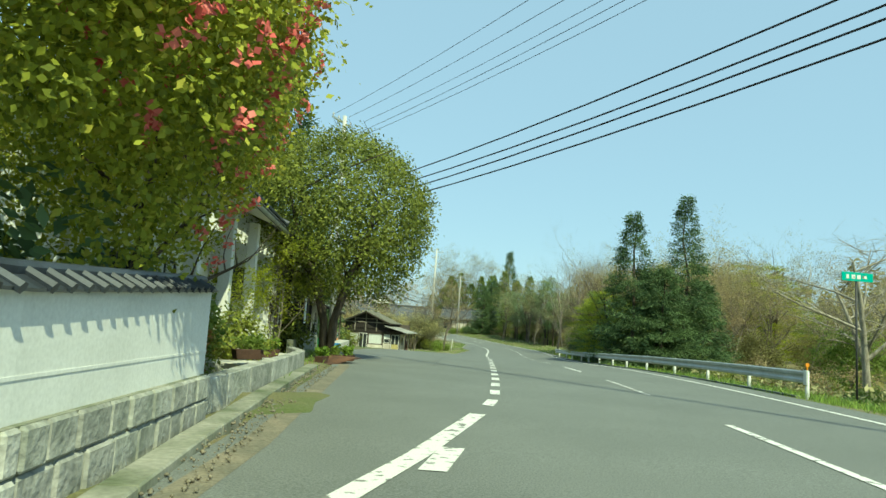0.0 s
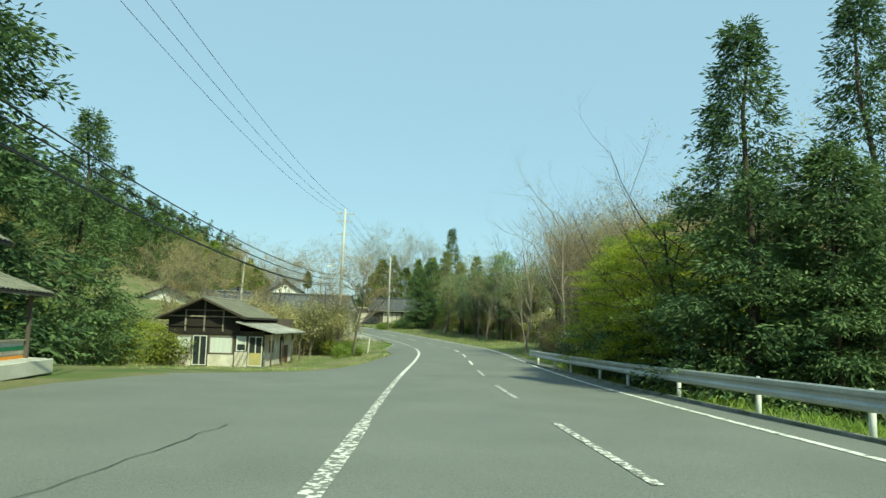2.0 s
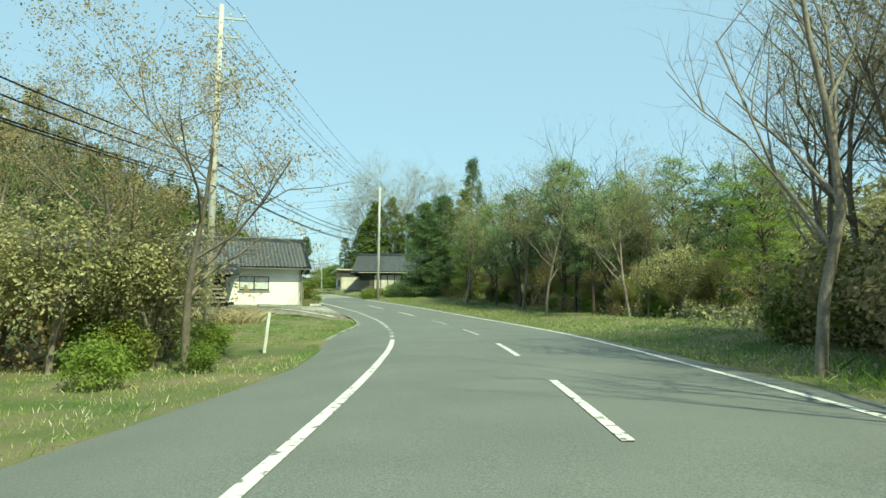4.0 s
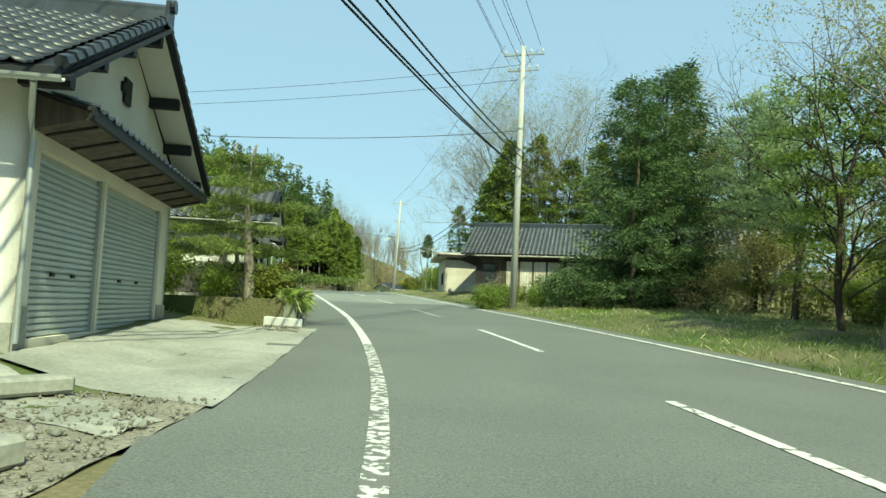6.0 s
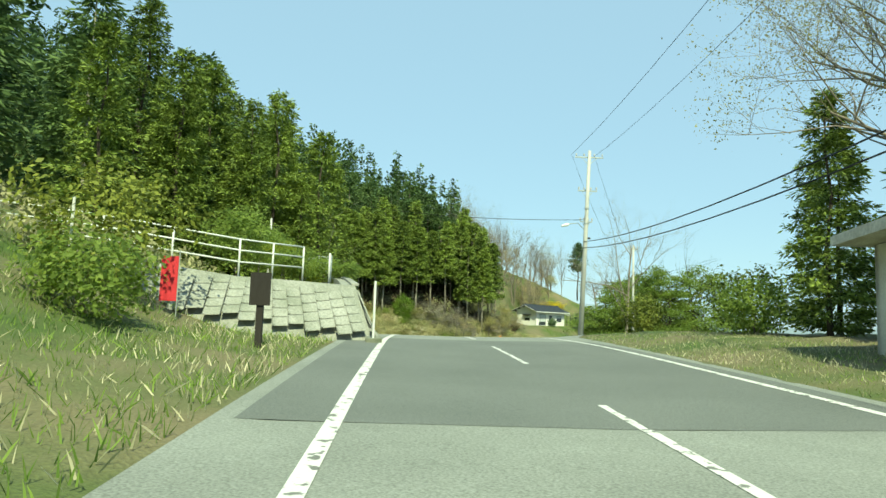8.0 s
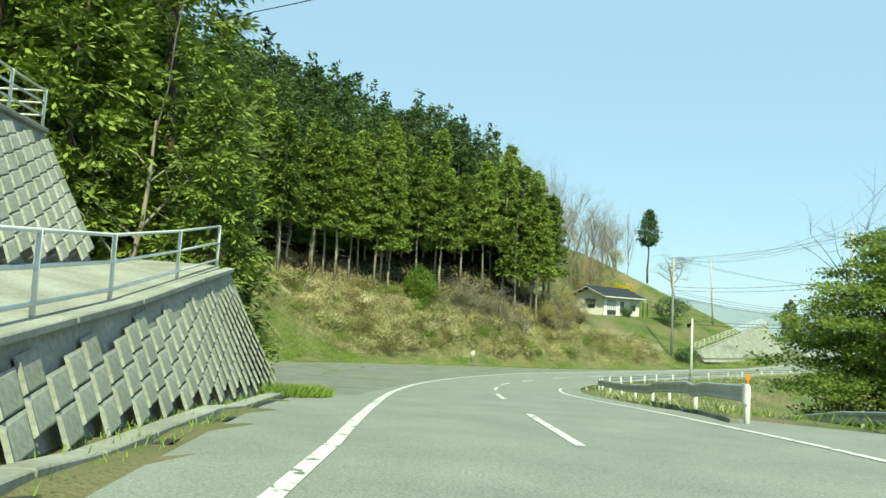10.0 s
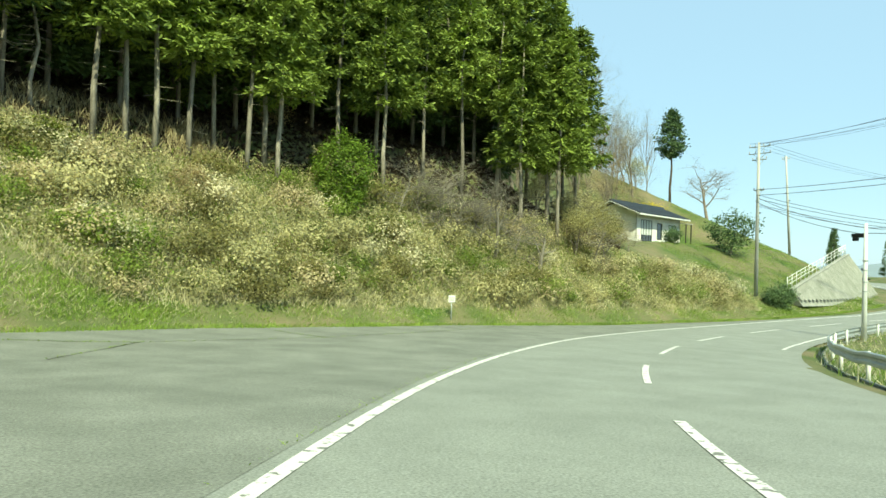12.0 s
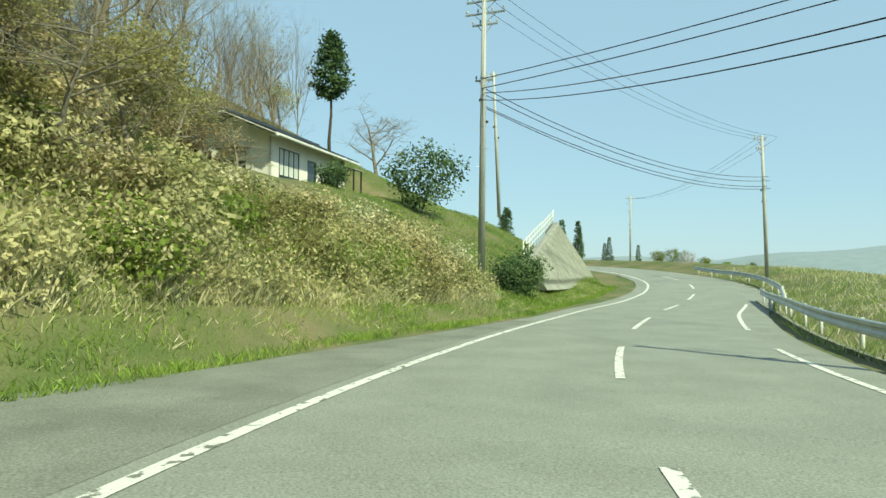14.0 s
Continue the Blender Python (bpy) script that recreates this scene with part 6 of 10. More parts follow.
# ---------------------------------------------------------------- weathered shed
def old_shed():
    z = -2.95
    h = thing("old_shed", pose(-1.45, 80.0, z, 0, 0, -7), "tumbledown weathered wooden shed with a lean-to roof", "shed")
    # local: front along -x, depth along +y
    W, D, LT = 5.9, 8.0, 1.5
    fr = [(-W, 0), (0.0, 0)]
    holes = [(1.53, 2.4, 0.05, 1.85), (2.55, 4.0, 0.78, 1.85), (0.55, 1.45, 0.78, 1.85), (4.95, 5.8, 0.05, 1.85), (4.2, 4.8, 0.95, 1.85)]
    wall(h, *fr, 0, 2.15, WOOD_OLD, holes)
    for u0, u1, v0, v1 in holes[:1] + holes[3:4]:
        window(h, *fr, u0, u1, v0, v1, WHITE_STEEL, bars=1, curtain=0.0, name="sliding_door", label="white-framed glass sliding door")
    window(h, *fr, 2.55, 4.0, 0.78, 1.85, WOOD_PALE, bars=0, curtain=1.0)
    window(h, *fr, 0.55, 1.45, 0.78, 1.85, WOOD_PALE, bars=0, curtain=1.0)
    window(h, *fr, 4.2, 4.8, 0.95, 1.85, WHITE_STEEL, bars=0, curtain=0.6)
    part("door_panel", Build().box((-W + 5.02, -0.012, 0.1), (-W + 5.73, 0.0, 0.85)), OCHRE_PANEL, h, "faded yellow lower door panel")
    part("base_panel", Build().box((-W + 2.5, -0.03, 0.0), (-W + 4.05, -0.005, 0.72)), TIN_RUST, h)
    part("base_panel", Build().box((-W + 0.0, -0.03, 0.0), (-W + 1.48, -0.005, 0.72)), TIN_RUST, h)
    part("base_panel", Build().box((-W + 4.12, -0.03, 0.0), (-W + 4.9, -0.005, 0.9)), TIN_RUST, h)
    planks(h, (-W, -0.02), (-LT, -0.02), 1.95, 3.0, WOOD_DARK, 0.15)
    for x, top in ((-4.85, 3.42), (-3.7, 3.95), (-2.55, 3.42)):
        part("stud", Build().box((x - 0.045, -0.12, 2.1), (x + 0.045, -0.06, top)), WOOD_PALE, h)
    part("tie_beam", Build().box((-W - 0.1, -0.13, 2.98), (-LT + 0.1, -0.05, 3.06)), WOOD_PALE, h)
    part("tie_beam", Build().box((-4.9, -0.13, 3.36), (-2.5, -0.05, 3.42)), WOOD_PALE, h)
    part("tie_beam", Build().box((-W - 0.1, -0.12, 2.40), (-LT + 0.1, -0.04, 2.47)), WOOD_DARK, h)
    part("gable", Build().add([(-W, 0, 3.05), (-LT, 0, 3.05), (-(W + LT) / 2, 0, 4.0), (-W, 0.08, 3.05), (-LT, 0.08, 3.05), (-(W + LT) / 2, 0.08, 4.0)], [(0, 1, 2), (5, 4, 3), (0, 3, 4, 1), (1, 4, 5, 2), (2, 5, 3, 0)]), WOOD_DARK, h)
    wall(h, (0, 0), (0, D), 0, 1.95, TIN_RUST, [(1.2, 2.4, 0.8, 1.6), (4.2, 5.2, 0.1, 1.8)])
    window(h, (0, 0), (0, D), 1.2, 2.4, 0.8, 1.6, WOOD_PALE)
    window(h, (0, 0), (0, D), 4.2, 5.2, 0.1, 1.8, WOOD_DARK, name="door")
    part("rust_panel", Build().box((-0.005, 5.4, 0), (0.02, 6.6, 1.2)), RUST, h)
    wall(h, (-W, D), (-W, 0), 0, 3.0, WOOD_OLD)
    wall(h, (0, D), (-W, D), 0, 3.0, WOOD_OLD)
    ym = -(W + LT) / 2
    roof = part("roof", Build().prism([(-W - 0.55, 2.85), (ym, 4.14), (-LT + 0.45, 2.98), (-LT + 0.45, 2.9), (ym, 4.06), (-W - 0.55, 2.77)], -0.75, D + 0.3, "y"), WOOD_OLD, h)
    tile_slope(roof, (-LT + 0.45, -0.75, 3.0), (0, 1, 0), (ym + LT - 0.45, 0, 1.16), D + 1.05, 2.9, TILE_OLD)
    tile_slope(roof, (-W - 0.55, D + 0.3, 2.87), (0, -1, 0), (ym + W + 0.55, 0, 1.29), D + 1.05, 2.95, TILE_OLD)
    part("ridge_tiles", Build().tube([(ym, -0.8, 4.2), (ym, D + 0.3, 4.2)], 0.09, 8), TILE_OLD, roof)
    lean = part("lean_to_roof", Build().prism([(-LT - 0.1, 2.75), (0.85, 2.12), (0.85, 2.05), (-LT - 0.1, 2.68)], -0.7, D + 0.6, "y"), TIN, h, "grey sheet lean-to roof")
    for i in range(16):
        y = -0.6 + i * 0.57
        part("batten", Build().beam((-LT, y, 2.76), (0.85, y, 2.145), 0.04, 0.03), TIN, lean)
    for y in (-0.6, 2.2, 5.2, 7.9):
        part("post", Build().box((0.55, y, 0), (0.63, y + 0.08, 2.15)), WOOD_OLD, h)
    return h


old_shed()


# ---------------------------------------------------------------- far houses in the first valley
def small_house(x, y, z, turn, w, d, eave, ridge, label, wall_mat=None, tile=None, windows=True):
    """Gable to local -y."""
    h = thing("house", pose(x, y, z, 0, 0, turn), label, "house")
    wm = wall_mat or PLASTER
    a, b = (-w / 2, 0), (w / 2, 0)
    hs = [(w * 0.2, w * 0.42, 0.9, 1.9), (w * 0.58, w * 0.8, 0.9, 1.9)] if windows else []
    wall(h, a, b, -1.0, eave, wm, hs)
    for q in hs:
        window(h, a, b, *q, DARK_STEEL)
    wall(h, b, (w / 2, d), -1.0, eave, wm, [(d * 0.2, d * 0.45, 0.6, 2.0), (d * 0.55, d * 0.8, 0.6, 2.0)])
    window(h, b, (w / 2, d), d * 0.2, d * 0.45, 0.6, 2.0, DARK_STEEL)
    window(h, b, (w / 2, d), d * 0.55, d * 0.8, 0.6, 2.0, DARK_STEEL)
    wall(h, (w / 2, d), (-w / 2, d), -1.0, eave, wm)
    wall(h, (-w / 2, d), a, -1.0, eave, wm)
    gable_wall(h, a, b, 0, eave, ridge - 0.15, wm)
    gable_wall(h, (w / 2, d), (-w / 2, d), 0, eave, ridge - 0.15, wm)
    o = 0.7
    s = (ridge - eave) / (w / 2)
    r = part("roof", Build().prism([(-w / 2 - o, eave - o * s), (0, ridge), (w / 2 + o, eave - o * s), (w / 2 + o, eave - o * s - 0.14), (0, ridge - 0.15), (-w / 2 - o, eave - o * s - 0.14)], -0.8, d + 0.8, "y"), tile or BLACK, h)
    part("ridge_tiles", Build().box((-0.15, -0.85, ridge - 0.03), (0.15, d + 0.85, ridge + 0.25)), tile or BLACK, r)
    run = math.hypot(w / 2 + o, ridge - eave + o * s)
    tile_slope(r, (w / 2 + o, -0.8, eave - o * s + 0.02), (0, 1, 0), (-(w / 2 + o), 0, ridge - eave + o * s), d + 1.6, run, tile or TILE)
    tile_slope(r, (-w / 2 - o, d + 0.8, eave - o * s + 0.02), (0, -1, 0), (w / 2 + o, 0, ridge - eave + o * s), d + 1.6, run, tile or TILE)
    return h


small_house(-26.0, 150.0, -0.6, 5, 9.0, 12.0, 3.6, 5.6, "far white storehouse with a dark gable roof among trees")


# ---------------------------------------------------------------- white garage house
def shutter(parent, a, b, u0, u1, z0, z1, inset=0.10):
    """A roller shutter of narrow slats, one mesh a slat."""
    a, b = Vector((*a, 0)), Vector((*b, 0))
    d = (b - a).normalized()
    n = Vector((-d.y, d.x, 0))
    m = Matrix(((d.x, n.x, 0, a.x), (d.y, n.y, 0, a.y), (0, 0, 1, 0), (0, 0, 0, 1)))
    s = part("shutter", Build().box((u0, inset + 0.02, z0), (u1, inset + 0.04, z1)), SHUTTER, parent, "pale grey steel roller shutter", m=m)
    me = tidy(Build().prism([(inset + 0.02, 0), (inset - 0.018, 0.02), (inset - 0.018, 0.06), (inset + 0.02, 0.078)], u0 + 0.02, u1 - 0.02, "x").mesh("slat", SHUTTER))
    k = int((z1 - z0) / 0.08)
    for i in range(k):
        part("slat", me, None, s, m=Matrix.Translation((0, 0, z0 + i * 0.08)))
    part("guide", Build().box((u0 - 0.04, inset - 0.06, z0), (u0 + 0.02, inset + 0.03, z1)), STEEL, s)
    part("guide", Build().box((u1 - 0.02, inset - 0.06, z0), (u1 + 0.04, inset + 0.03, z1)), STEEL, s)
    for f in (0.35, 0.65):
        part("handle", Build().box((u0 + (u1 - u0) * f - 0.05, inset - 0.05, z0 + 0.75), (u0 + (u1 - u0) * f + 0.05, inset - 0.015, z0 + 0.80)), BLACK, s)
    return s


def bargeboards(parent, x, y0, ym, y1, ze, zr, mat, over, wallx):
    """Black boards, white soffit and purlin ends under a gable's overhang."""
    for ya in (y0, y1):
        part("bargeboard", Build().beam((x, ya, ze - 0.12), (x, ym, zr - 0.14), 0.05, 0.24, (1, 0, 0)), mat, parent)
        part("soffit", Build().add([(wallx, ya, ze - 0.15), (x, ya, ze - 0.15), (x, ym, zr - 0.20), (wallx, ym, zr - 0.20), (wallx, ya, ze - 0.13), (x, ya, ze - 0.13), (x, ym, zr - 0.18), (wallx, ym, zr - 0.18)], [(0, 1, 2, 3), (7, 6, 5, 4), (0, 4, 5, 1), (1, 5, 6, 2), (2, 6, 7, 3), (3, 7, 4, 0)]), SOFFIT, parent, "white boarded soffit")
        for f in (0.12, 0.38, 0.66):
            y, z = ya + (ym - ya) * f, ze + (zr - ze) * f - 0.26
            part("purlin", Build().box((wallx - 0.05, y - 0.07, z - 0.09), (x - 0.02, y + 0.07, z + 0.09)), mat, parent, "black purlin end")
    part("purlin", Build().box((wallx - 0.05, ym - 0.08, zr - 0.42), (x - 0.02, ym + 0.08, zr - 0.24)), mat, parent, "black purlin end")


def garage():
    h = thing("garage_house", pose(3.75, 127.0, -1.6, 0, 0, 14), "long white plastered garage house with a black tiled roof", "house")
    L, D = 18.0, 6.5
    A, B, C = (-L, 0), (0, 0), (0, D)
    hole = (L - 4.3, L - 2.25, 1.22, 2.22)
    # sunlit front in brighter plaster, shaded gable in cream: light put into colour
    wall(h, A, B, -0.3, 3.05, PLASTER_WHITE, [hole])
    window(h, A, B, *hole, DARK_STEEL, bars=1, curtain=0.95)
    part("sill", Build().box((-4.4, -0.09, 1.14), (-2.15, 0.0, 1.21)), CONCRETE, h)
    part("plinth", Build().box((-L, -0.03, -0.3), (0.0, 0.0, 0.22)), CONCRETE, h)
    sh = [(0.32, 2.58, 0.02, 2.25), (2.68, 5.88, 0.02, 2.25)]
    wall(h, B, C, -0.3, 3.05, PLASTER_CREAM, sh)
    for q in sh:
        shutter(h, B, C, *q)
    part("pier", Build().box((-0.02, 5.92, -0.3), (0.03, D, 0.4)), CONCRETE, h, "grey foot of the end pier")
    part("pier", Build().box((-0.02, 0.0, -0.3), (0.03, 0.29, 0.4)), CONCRETE, h, "grey foot of the end pier")
    wall(h, C, (-L, D), -0.3, 3.05, PLASTER)
    wall(h, (-L, D), A, -0.3, 3.05, PLASTER)
    gable_wall(h, B, C, 0, 3.05, 4.72, PLASTER_CREAM)
    ze, zr, ym, y0, y1, x1 = 2.92, 4.98, 3.05, -0.73, D + 0.75, 0.55
    roof = gable_roof(h, -L - 0.6, x1, y0, y1, ze, zr, TILE, BLACK, singles=lambda c, r, cols, rows: c > cols - 16, ym=ym)
    verge_tiles(roof, x1, y0, ym, y1, ze, zr, TILE)
    bargeboards(roof, x1 - 0.02, y0, ym, y1, ze, zr, BLACK, 0.85, 0.02)
    pent = part("pent_roof", Build().prism([(0.0, 2.84), (0.62, 2.68), (0.62, 2.58), (0.0, 2.42)], 0.05, 6.75, "y"), WOOD_OLD, h, "weathered timber pent roof over the shutters")
    part("pent_trim", Build().box((0.60, 0.0, 2.56), (0.66, 6.8, 2.72)), BLACK, pent)
    for y in (0.02, 6.78):
        part("pent_trim", Build().beam((0.0, y, 2.84), (0.64, y, 2.68), 0.05, 0.09, (0, 1, 0)), BLACK, pent)
    for i in range(9):
        part("rafter", Build().beam((0.02, 0.35 + i * 0.76, 2.43), (0.6, 0.35 + i * 0.76, 2.57), 0.05, 0.06), WOOD_DARK, pent)
    tile_slope(pent, (0.64, 0.05, 2.70), (0, 1, 0), (-0.64, 0, 0.17), 6.7, 0.66, TILE)
    gutter(h, (-L, y0 - 0.05, 2.80), (0.6, y0 - 0.05, 2.80), [(0.3, y0, 2.75), (0.1, -0.25, 2.5), (0.07, -0.07, 2.25), (0.07, -0.07, 0.0)], STEEL)
    part("vent_plate", Build().box((0.01, ym - 0.2, 3.75), (0.05, ym + 0.2, 3.9)).box((0.01, ym - 0.08, 3.6), (0.05, ym + 0.24, 4.0)), WOOD_DARK, h, "dark gable emblem")
    return h


garage()


def carport():
    c = thing("carport", pose(-0.4, 126.2, -1.5, 0, 0, 14), "dark timber carport with a clear sheet roof", "carport")
    for x in (-1.2, -4.6, -8.2):
        for y in (-3.6, -0.6):
            part("post", Build().box((x - 0.07, y - 0.07, -0.2), (x + 0.07, y + 0.07, 2.0)), WOOD_DARK, c)
    for y in (-3.6, -0.6):
        part("beam", Build().box((-8.6, y - 0.06, 1.95), (-0.8, y + 0.06, 2.15)), WOOD_DARK, c)
    part("roof", Build().prism([(-4.1, 2.15), (-2.1, 2.85), (0.0, 2.15), (0.0, 2.08), (-2.1, 2.76), (-4.1, 2.08)], -8.9, -0.4, "x"), BLACK, c)
    part("clear_sheet", Build().prism([(-4.3, 2.02), (-2.6, 2.22), (-2.6, 2.19), (-4.3, 1.99)], -8.0, -2.4, "x"), CURTAIN, c, "pale corrugated clear sheet")
    part("gable_trim", Build().beam((-0.38, -4.2, 2.12), (-0.38, -2.1, 2.86), 0.05, 0.2, (1, 0, 0)), BLACK, c)
    part("gable_trim", Build().beam((-0.38, 0.1, 2.12), (-0.38, -2.1, 2.86), 0.05, 0.2, (1, 0, 0)), BLACK, c)
    for i in range(4):
        part("rail", Build().box((-8.4, -3.75, 0.25 + 0.28 * i), (-1.1, -3.70, 0.39 + 0.28 * i)), WOOD_PALE, c, "grey horizontal fence board")
    part("back_panel", Build().box((-8.5, -0.35, 0.0), (-1.0, -0.3, 1.9)), BLACK, c)
    return c


carport()


def ground_patch(corners, up, n=10):
    """A thin sheet between four corners that follows the ground."""
    a, b, c, d = (np.array(q, float) for q in corners)
    f = np.linspace(0, 1, n + 1)
    p = np.array([(a * (1 - u) + b * u) * (1 - v) + (d * (1 - u) + c * u) * v for v in f for u in f])
    z = land(p[:, 0], p[:, 1]) + up
    k = n + 1
    return Build().add(np.c_[p, z], [(j * k + i, j * k + i + 1, j * k + k + i + 1, j * k + k + i) for j in range(n) for i in range(n)])


tagged(part("driveway", ground_patch(((3.9, 126.6), (6.7, 125.6), (5.0, 134.8), (2.3, 133.6)), 0.012, 16), CONCRETE), "pale concrete driveway before the roller shutters", "driveway", kind="structure")
tagged(part("driveway_strip", ground_patch(((2.0, 125.6), (6.5, 124.4), (6.6, 125.0), (3.8, 126.5)), 0.016), CONCRETE), "broken pale concrete strip along the garage", "paving", kind="structure")
tagged(part("gravel_yard", ground_patch(((-3.0, 119.6), (7.35, 117.5), (6.6, 125.9), (-3.0, 125.2)), 0.008, 30), GRAVEL), "grey gravel yard with bits of rubble", "gravel", kind="structure")
tagged(part("broken_slab", ground_patch(((2.3, 122.8), (4.6, 120.3), (6.75, 119.4), (6.2, 121.2)), 0.07, 12), CONCRETE_PALE), "broken pale concrete slab in the gravel yard", "paving", kind="structure")
curb_run([(7.1, 103.9), (7.5, 107.3), (8.25, 112.0), (8.0, 117.0), (7.4, 122.0)], 0.2, 0.05, CONCRETE_MOSS, "low mossy concrete kerb along the grass")
beam = thing("log", pose(-1.9, 125.1, -1.42, 0, 0, 14), "dark timber beam lying by the garage wall", "log")
part("beam", Build().beam((-1.3, 0, 0.12), (1.3, 0, 0.12), 0.22, 0.22), WOOD_DARK, beam, bevel=0.02)
for i, (x, y, s) in enumerate(((2.1, 126.3, 0.28), (1.3, 126.1, 0.3), (0.6, 125.8, 0.2), (5.2, 125.4, 0.22), (6.3, 123.3, 0.25))):
    st = thing("concrete_block", pose(x, y, land1(x, y) + 0.02, 0, 0, 20 * i), "broken concrete block on the gravel", "block", "broken blocks")
    part("block", Build().box((-s * 1.4, -s * 0.6, 0), (s * 1.4, s * 0.6, s * 0.7)), CONCRETE, st, bevel=0.03)


# ---------------------------------------------------------------- garden with pines, and the house behind
curb_run([(4.3, 135.0), (3.55, 137.3), (2.75, 139.9), (2.1, 141.6)], 0.3, 0.55, CONCRETE_MOSS, "low stained concrete wall of the pine garden", "garden_edge_wall", category="low wall")
tagged(part("garden_bed", Build().prism([(4.25, 135.0), (2.0, 141.7), (-4.0, 142.5), (-3.0, 135.4)], -1.9, -0.98, "z"), SOIL), "raised garden bed behind the low wall", "garden bed", kind="structure")
curb_run([(4.6, 134.9), (2.8, 135.3), (0.5, 135.4)], 0.14, 0.2, WHITE_STEEL, "white plastic pipe lying along the garden", "white_pipe", category="pipe")


def garden_pine(x, y, z, h, seed, spread, label, pads=26):
    """A cloud-pruned pine: bent trunk, level limbs, flat pads of needles."""
    rng = np.random.RandomState(seed)
    p = thing("garden_pine", pose(x, y, z), label, "tree")
    b = Build()
    pts = [Vector((0.28 * math.sin(t * 3.4 + seed) * t, 0.22 * math.sin(t * 4.1 + 1) * t, -0.3 + (h + 0.1) * t)) for t in np.linspace(0, 1, 9)]
    b.tube(pts, [0.15 * (1 - 0.8 * t) for t in np.linspace(0, 1, 9)], 9)
    part("trunk", b, BARK_PALE, p, smooth=True)
    centres = []
    for i in range(pads):
        t = 0.3 + 0.7 * (i + 0.5) / pads
        q = pts[min(int(t * 8), 8)]
        a = i * 2.4 + rng.uniform(-0.3, 0.3)
        r = spread * (1.12 - t) * rng.uniform(0.6, 1.15) + 0.2
        e = q + Vector((math.cos(a) * r, math.sin(a) * r, rng.uniform(-0.15, 0.12) - 0.1 * r))
        lb = Build()
        mid = q.lerp(e, 0.5) + Vector((0, 0, rng.uniform(-0.12, 0.1)))
        lb.tube([q, mid, e], [0.05 * (1.15 - t), 0.035 * (1.15 - t), 0.012], 5, False)
        part("limb", lb, BARK, p, smooth=True)
        k = int(16 + 15 * r)
        c = rng.normal(0, 1, (k, 3)) * (0.17 + 0.17 * r, 0.17 + 0.17 * r, 0.03) + np.array(e) + (0, 0, 0.06)
        centres.append(c)
        if r > 0.9:
            centres.append(rng.normal(0, 1, (8, 3)) * (0.16, 0.16, 0.04) + np.array(mid) + (0, 0, 0.08))
    part("crown", crown_mesh("crown", np.vstack(centres), 26, (0.085, 0.085, 0.035), 0.024, seed, LEAF_PINE, flat=0.0, long=6.0), None, p)
    return p


garden_pine(3.0, 134.9 + 0.9, -1.0, 3.9, 3, 1.9, "cloud-pruned garden pine with flat needle pads behind the low wall", 15)
garden_pine(1.1, 138.6, -1.0, 4.6, 5, 1.9, "tall cloud-pruned garden pine beside the house", 14)
garden_pine(0.9, 140.6, -1.0, 2.2, 9, 1.4, "small spreading garden pine by the entrance", 8)
stele = thing("stone_marker", pose(1.15, 141.2, -1.0, 0, 3, 20), "dark upright stone marker in the garden", "stone marker")
part("stone", Build().box((-0.16, -0.07, -0.1), (0.16, 0.07, 0.75)), WAINSCOT, stele, bevel=0.03)


